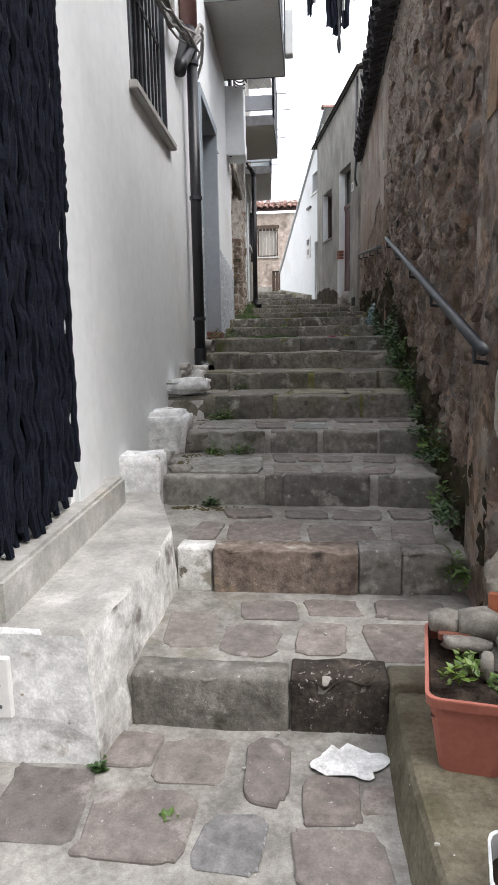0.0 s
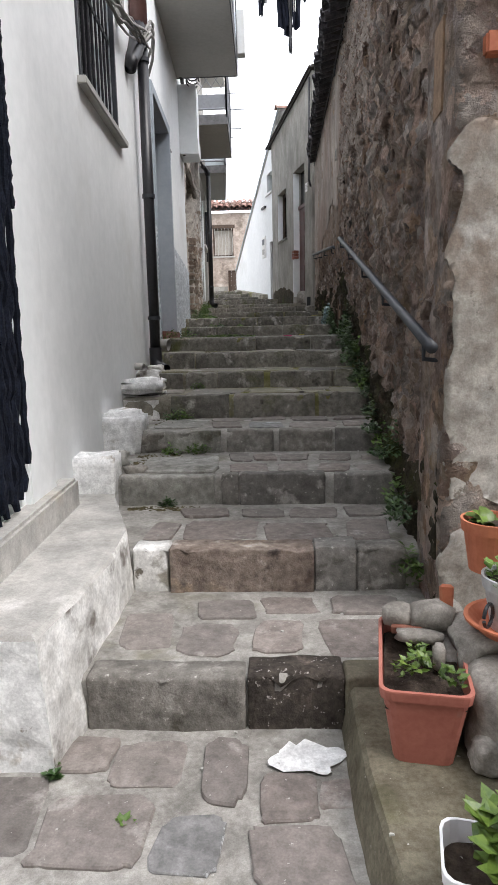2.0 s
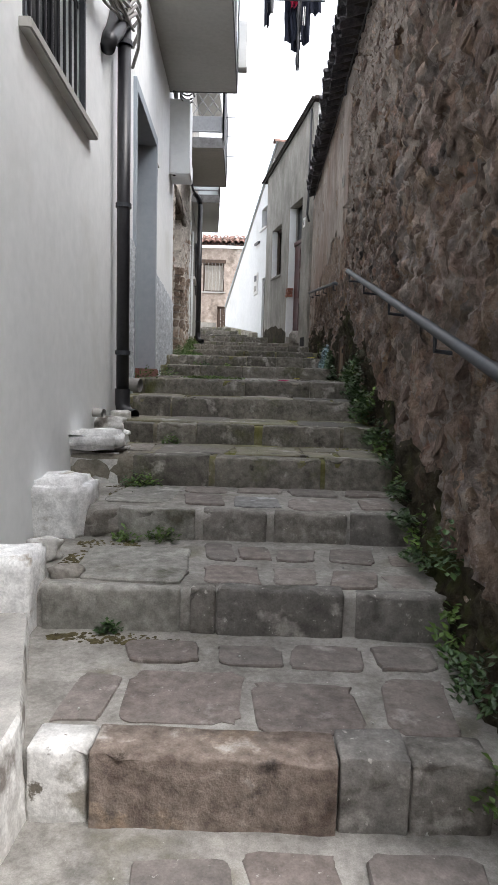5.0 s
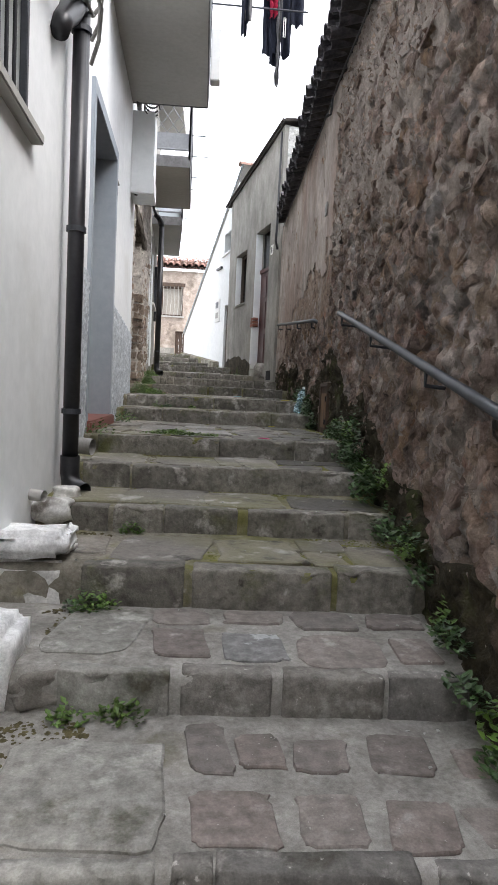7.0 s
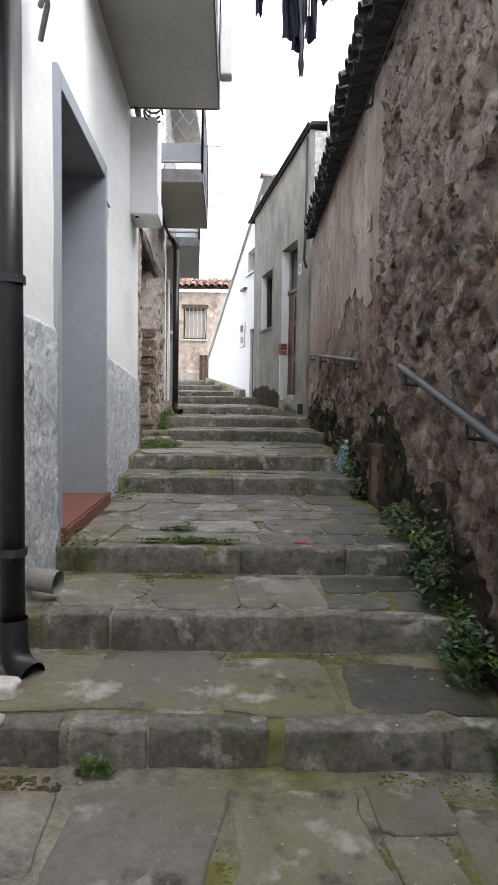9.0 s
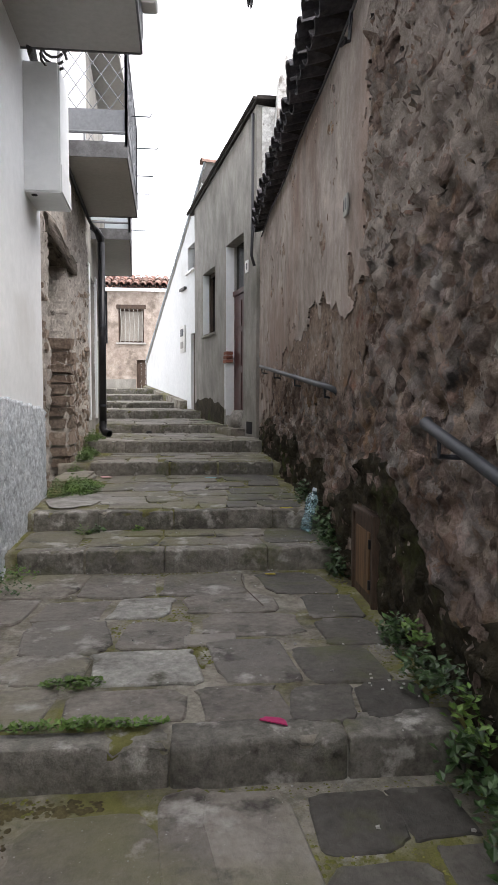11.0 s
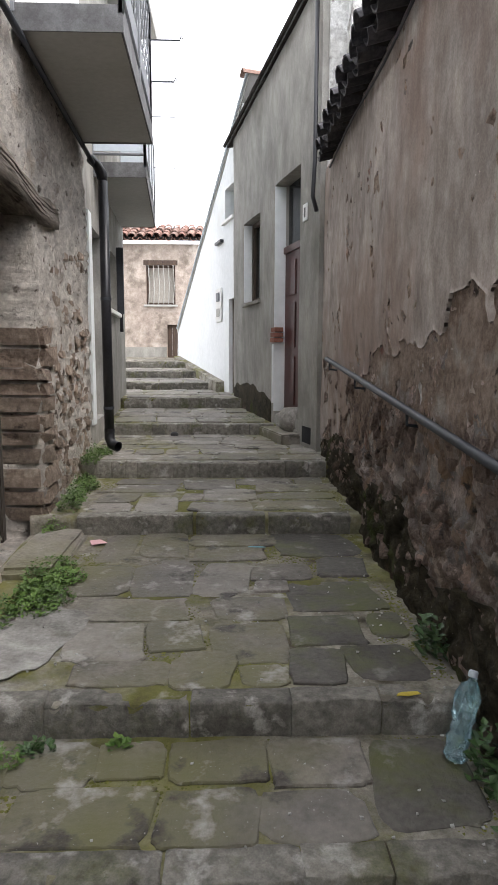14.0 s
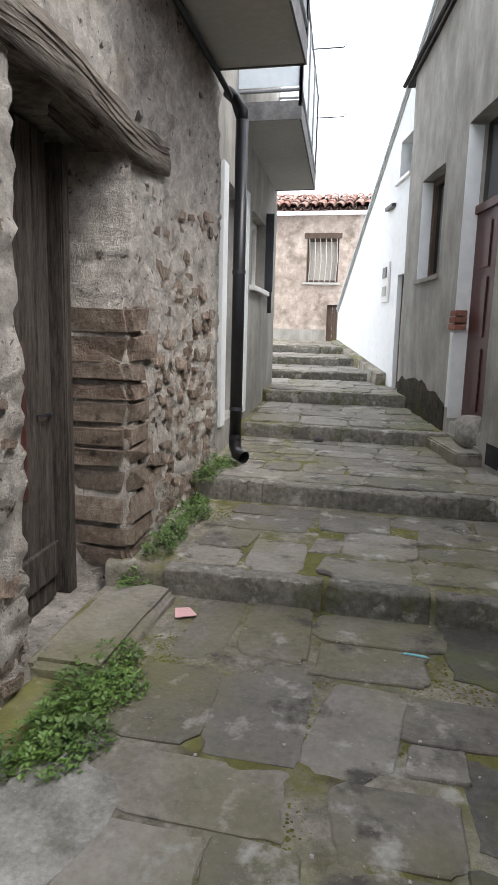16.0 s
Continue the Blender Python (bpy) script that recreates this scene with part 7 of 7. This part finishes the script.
# moss and soil in the joints and along the feet of the walls
def cushions(name, label, material, spots, seed):
    """Small uneven domes; spots: (x, y, radius)."""
    rng = random.Random(seed)
    verts, faces = [], []
    for x, y, r in spots:
        b, z = len(verts), floor_z(y)
        for i in range(6):
            a = math.pi * i / 3 + rng.uniform(-0.3, 0.3)
            w = r * rng.uniform(0.7, 1.3)
            verts.append((x + w * math.cos(a), y + w * math.sin(a), z - 0.002))
        verts.append((x + rng.uniform(-0.3, 0.3) * r, y + rng.uniform(-0.3, 0.3) * r, z + r * rng.uniform(0.2, 0.4)))
        faces += [(b + i, b + (i + 1) % 6, b + 6) for i in range(6)]
    return tagged(pydata(name, verts, faces, material, smooth=True), label, "moss", "", "stuff")


rng = random.Random(70)
spots = []
while len(spots) < 6500:
    y = rng.uniform(3.4, 11.8)
    x = rng.uniform(xl(y) + 0.10, xr(y) - 0.03)
    k = max(i for i in range(len(STEPS)) if STEPS[i][0] <= y)
    if y - STEPS[k][0] < 0.16 or STEPS[k + 1][0] - y < 0.015:
        continue
    stone = any(a - 0.004 < x < b + 0.004 and c - 0.004 < y < d + 0.004 for a, b, c, d in LAYOUT.get(k, ()))
    wet = noise.noise(Vector((x * 1.6, y * 1.6, 5))) + 0.35 * (x > 0.2) + 0.3 * (STEPS[k + 1][0] - y < 0.10)
    if not stone and wet > 0.14:
        spots.append((x, y, rng.uniform(0.003, 0.010)))
cushions("moss", "yellow-green moss in the damp joints of the treads", MOSS, spots, 4)
spots = []
for x, y, rx_, ry_, n in ((-0.80, 3.27, 0.16, 0.05, 130), (-0.78, 2.60, 0.14, 0.07, 130), (-0.62, 1.95, 0.24, 0.04, 150), (-0.95, 3.95, 0.16, 0.06, 120), (-0.86, 2.3, 0.05, 0.2, 90), (-0.83, 3.1, 0.06, 0.15, 90), (-0.72, 5.2, 0.04, 0.2, 70), (-0.7, 5.38, 0.3, 0.04, 120)):
    for i in range(n):
        a, r = rng.uniform(0, 6.283), rng.random() ** 0.5
        spots.append((x + rx_ * r * math.cos(a), y + ry_ * r * math.sin(a), rng.uniform(0.006, 0.018)))
cushions("soil_crumbs", "dark mossy soil gathered at the ends of the steps", mk("mossy_soil", [(0.3, (0.05, 0.04, 0.022)), (0.7, (0.13, 0.115, 0.055))], 6, 60, 1.0, 0.9, 0.01), spots, 5)

# worn cement at the edge of the long landing
bm = bmesh.new()
ring = []
for i in range(28):
    a = 2 * math.pi * i / 28
    w = 1 + 0.30 * noise.noise(Vector((math.cos(a) * 1.3, math.sin(a) * 1.3, 2))) + 0.10 * noise.noise(Vector((math.cos(a) * 5, math.sin(a) * 5, 2)))
    ring.append(bm.verts.new((-1.10 + 0.24 * w * math.cos(a), 8.78 + 0.42 * w * math.sin(a), 2.052)))
bm.faces.new(ring)
r = bmesh.ops.extrude_face_region(bm, geom=bm.faces[:])
for v in r["geom"]:
    if isinstance(v, bmesh.types.BMVert):
        v.co.z += 0.005
bmesh.ops.recalc_face_normals(bm, faces=bm.faces)
tagged(link("cement_patch", bm, MORTAR), "worn pale cement patch beside the weeds", "patch", "", "structure")

# ---- stones in the rubble wall and the stone house ----
variants = []
for i in range(10):
    rng_v = random.Random(300 + i)
    bm = box(-1, -1, -1, 1, 1, 1, 0, None, 0.38, rng_v)
    bmesh.ops.bevel(bm, geom=bm.edges[:], offset=0.32, segments=2, affect="EDGES")
    for v in bm.verts:
        v.co *= 1 + 0.25 * noise.noise(v.co * 1.9 + Vector((i * 5.0, 2, 0)))
    me = bpy.data.meshes.new("wall_stone")
    bm.to_mesh(me)
    bm.free()
    me.materials.append(WALLSTONE)
    variants.append(me)
qvariants = [m.copy() for m in variants]
for m in qvariants:
    m.materials[0] = QUOIN
blocks = []
rng = random.Random(58)
for i in range(10):
    bm = box(-1, -1, -1, 1, 1, 1, 0, None, 0.12, rng)
    bmesh.ops.bevel(bm, geom=bm.edges[:], offset=0.2, segments=2, affect="EDGES")
    for v in bm.verts:
        v.co *= 1 + 0.12 * noise.noise(v.co * 1.7 + Vector((i * 5.0, 0, 0)))
    me = bpy.data.meshes.new("quoin")
    bm.to_mesh(me)
    bm.free()
    me.materials.append(QUOIN)
    blocks.append(me)
rubble = bpy.data.objects["wall_rubble"]
f_rel = rubble_relief
rng = random.Random(40)
for i in range(290):
    u, z = rng.uniform(1.2, 7.2), 0
    z = floor_z(u) + 0.08 + rng.random() ** 1.1 * 3.0
    if 6.6 < u < 7.2 and z < 2.35 or z > 5.0:
        continue
    ob = new("wall_stone", variants[rng.randrange(10)])
    ob.parent = rubble
    s = rng.uniform(0.022, 0.062)
    ob.matrix_world = Matrix.Translation(pt_right(u, z, f_rel(u, z) - s * 0.30)) @ pose(0, 0, 0, rng.uniform(-40, 40), rng.uniform(-15, 15), 0) @ Matrix.Diagonal((s * 0.5, s * rng.uniform(0.9, 1.5), s * rng.uniform(0.7, 1.0), 1))
rng = random.Random(47)
jv, jf = [], []
for i in range(420):
    u = rng.uniform(7.2, 12.4) if i % 3 else rng.uniform(1.0, 7.0)
    z = floor_z(u) + 0.05 + rng.random() * (0.95 if u > 7.2 else 3.1)
    s = rng.uniform(0.02, 0.06)
    m = Matrix.Translation(pt_right(u, z, rubble_relief(u, z) - s * 0.2)) @ pose(0, 0, 0, rng.uniform(-40, 40), rng.uniform(-15, 15), 0) @ Matrix.Diagonal((s * 0.5, s * rng.uniform(0.9, 1.6), s * rng.uniform(0.6, 1.0), 1))
    me = variants[rng.randrange(10)]
    k = len(jv)
    jv += [tuple(m @ v.co) for v in me.vertices]
    jf += [tuple(k + q for q in p.vertices) for p in me.polygons]
tagged(pydata("rubble_stones", jv, jf, WALLSTONE, rubble), kind="stuff")
stoneh = bpy.data.objects["wall_stone_house"]
rng = random.Random(41)
f_b = stones_relief(7.0, 0.028, 0.02, 2.0)
z = 2.14
while z < 3.55:
    h = rng.uniform(0.10, 0.17)
    w = rng.uniform(0.26, 0.44)
    ob = new("quoin", blocks[rng.randrange(10)])
    ob.parent = stoneh
    ob.matrix_world = Matrix.Translation(pt_b(10.54 + rng.uniform(-0.012, 0.012) + w / 2, z + h / 2, -0.165 + rng.uniform(-0.008, 0.008))) @ pose(0, 0, 0, rng.uniform(-4, 4), 0, rng.uniform(-1.5, 1.5)) @ Matrix.Diagonal((0.20, w * 0.5, h * 0.48, 1))
    z += h
for i in range(330):
    u = rng.uniform(9.05, 12.5) if i % 3 else rng.uniform(10.9, 12.4)
    if 9.45 < u < 10.88:
        continue
    z = floor_z(u) + 0.05 + rng.random() ** 1.5 * (2.0 if i % 3 else 1.2)
    ob = new("wall_stone", qvariants[rng.randrange(10)])
    ob.parent = stoneh
    s = rng.uniform(0.03, 0.075)
    ob.matrix_world = Matrix.Translation(pt_b(u, z, f_b(u, z) - s * 0.19)) @ pose(0, 0, 0, rng.uniform(-8, 8), rng.uniform(-6, 6), 0) @ Matrix.Diagonal((s * 0.36, s * rng.uniform(0.8, 1.5), s * rng.uniform(0.45, 0.75), 1))
bricks = thing("brick_repair", "orange brick pieces set high in the rubble wall", "bricks")
for u, z, h in ((0.13, 2.66, 0.07), (0.12, 2.85, 0.08), (0.06, 2.98, 0.05)):
    part("brick", slab(pt_pier, u - 0.05, u + 0.06, z, z + h, -0.05, 0.035, 0.008), TERRAO, bricks)
thing("wall_slab", "flat ochre stone slab set in the rubble wall", "stone", slab(pt_right, 1.08, 1.24, 2.55, 2.88, -0.05, 0.02, 0.012), mk("ochre_stone", [(0.3, (0.20, 0.13, 0.085)), (0.7, (0.30, 0.21, 0.14))], 3, 30, 0.9, 0.4, 0.01))
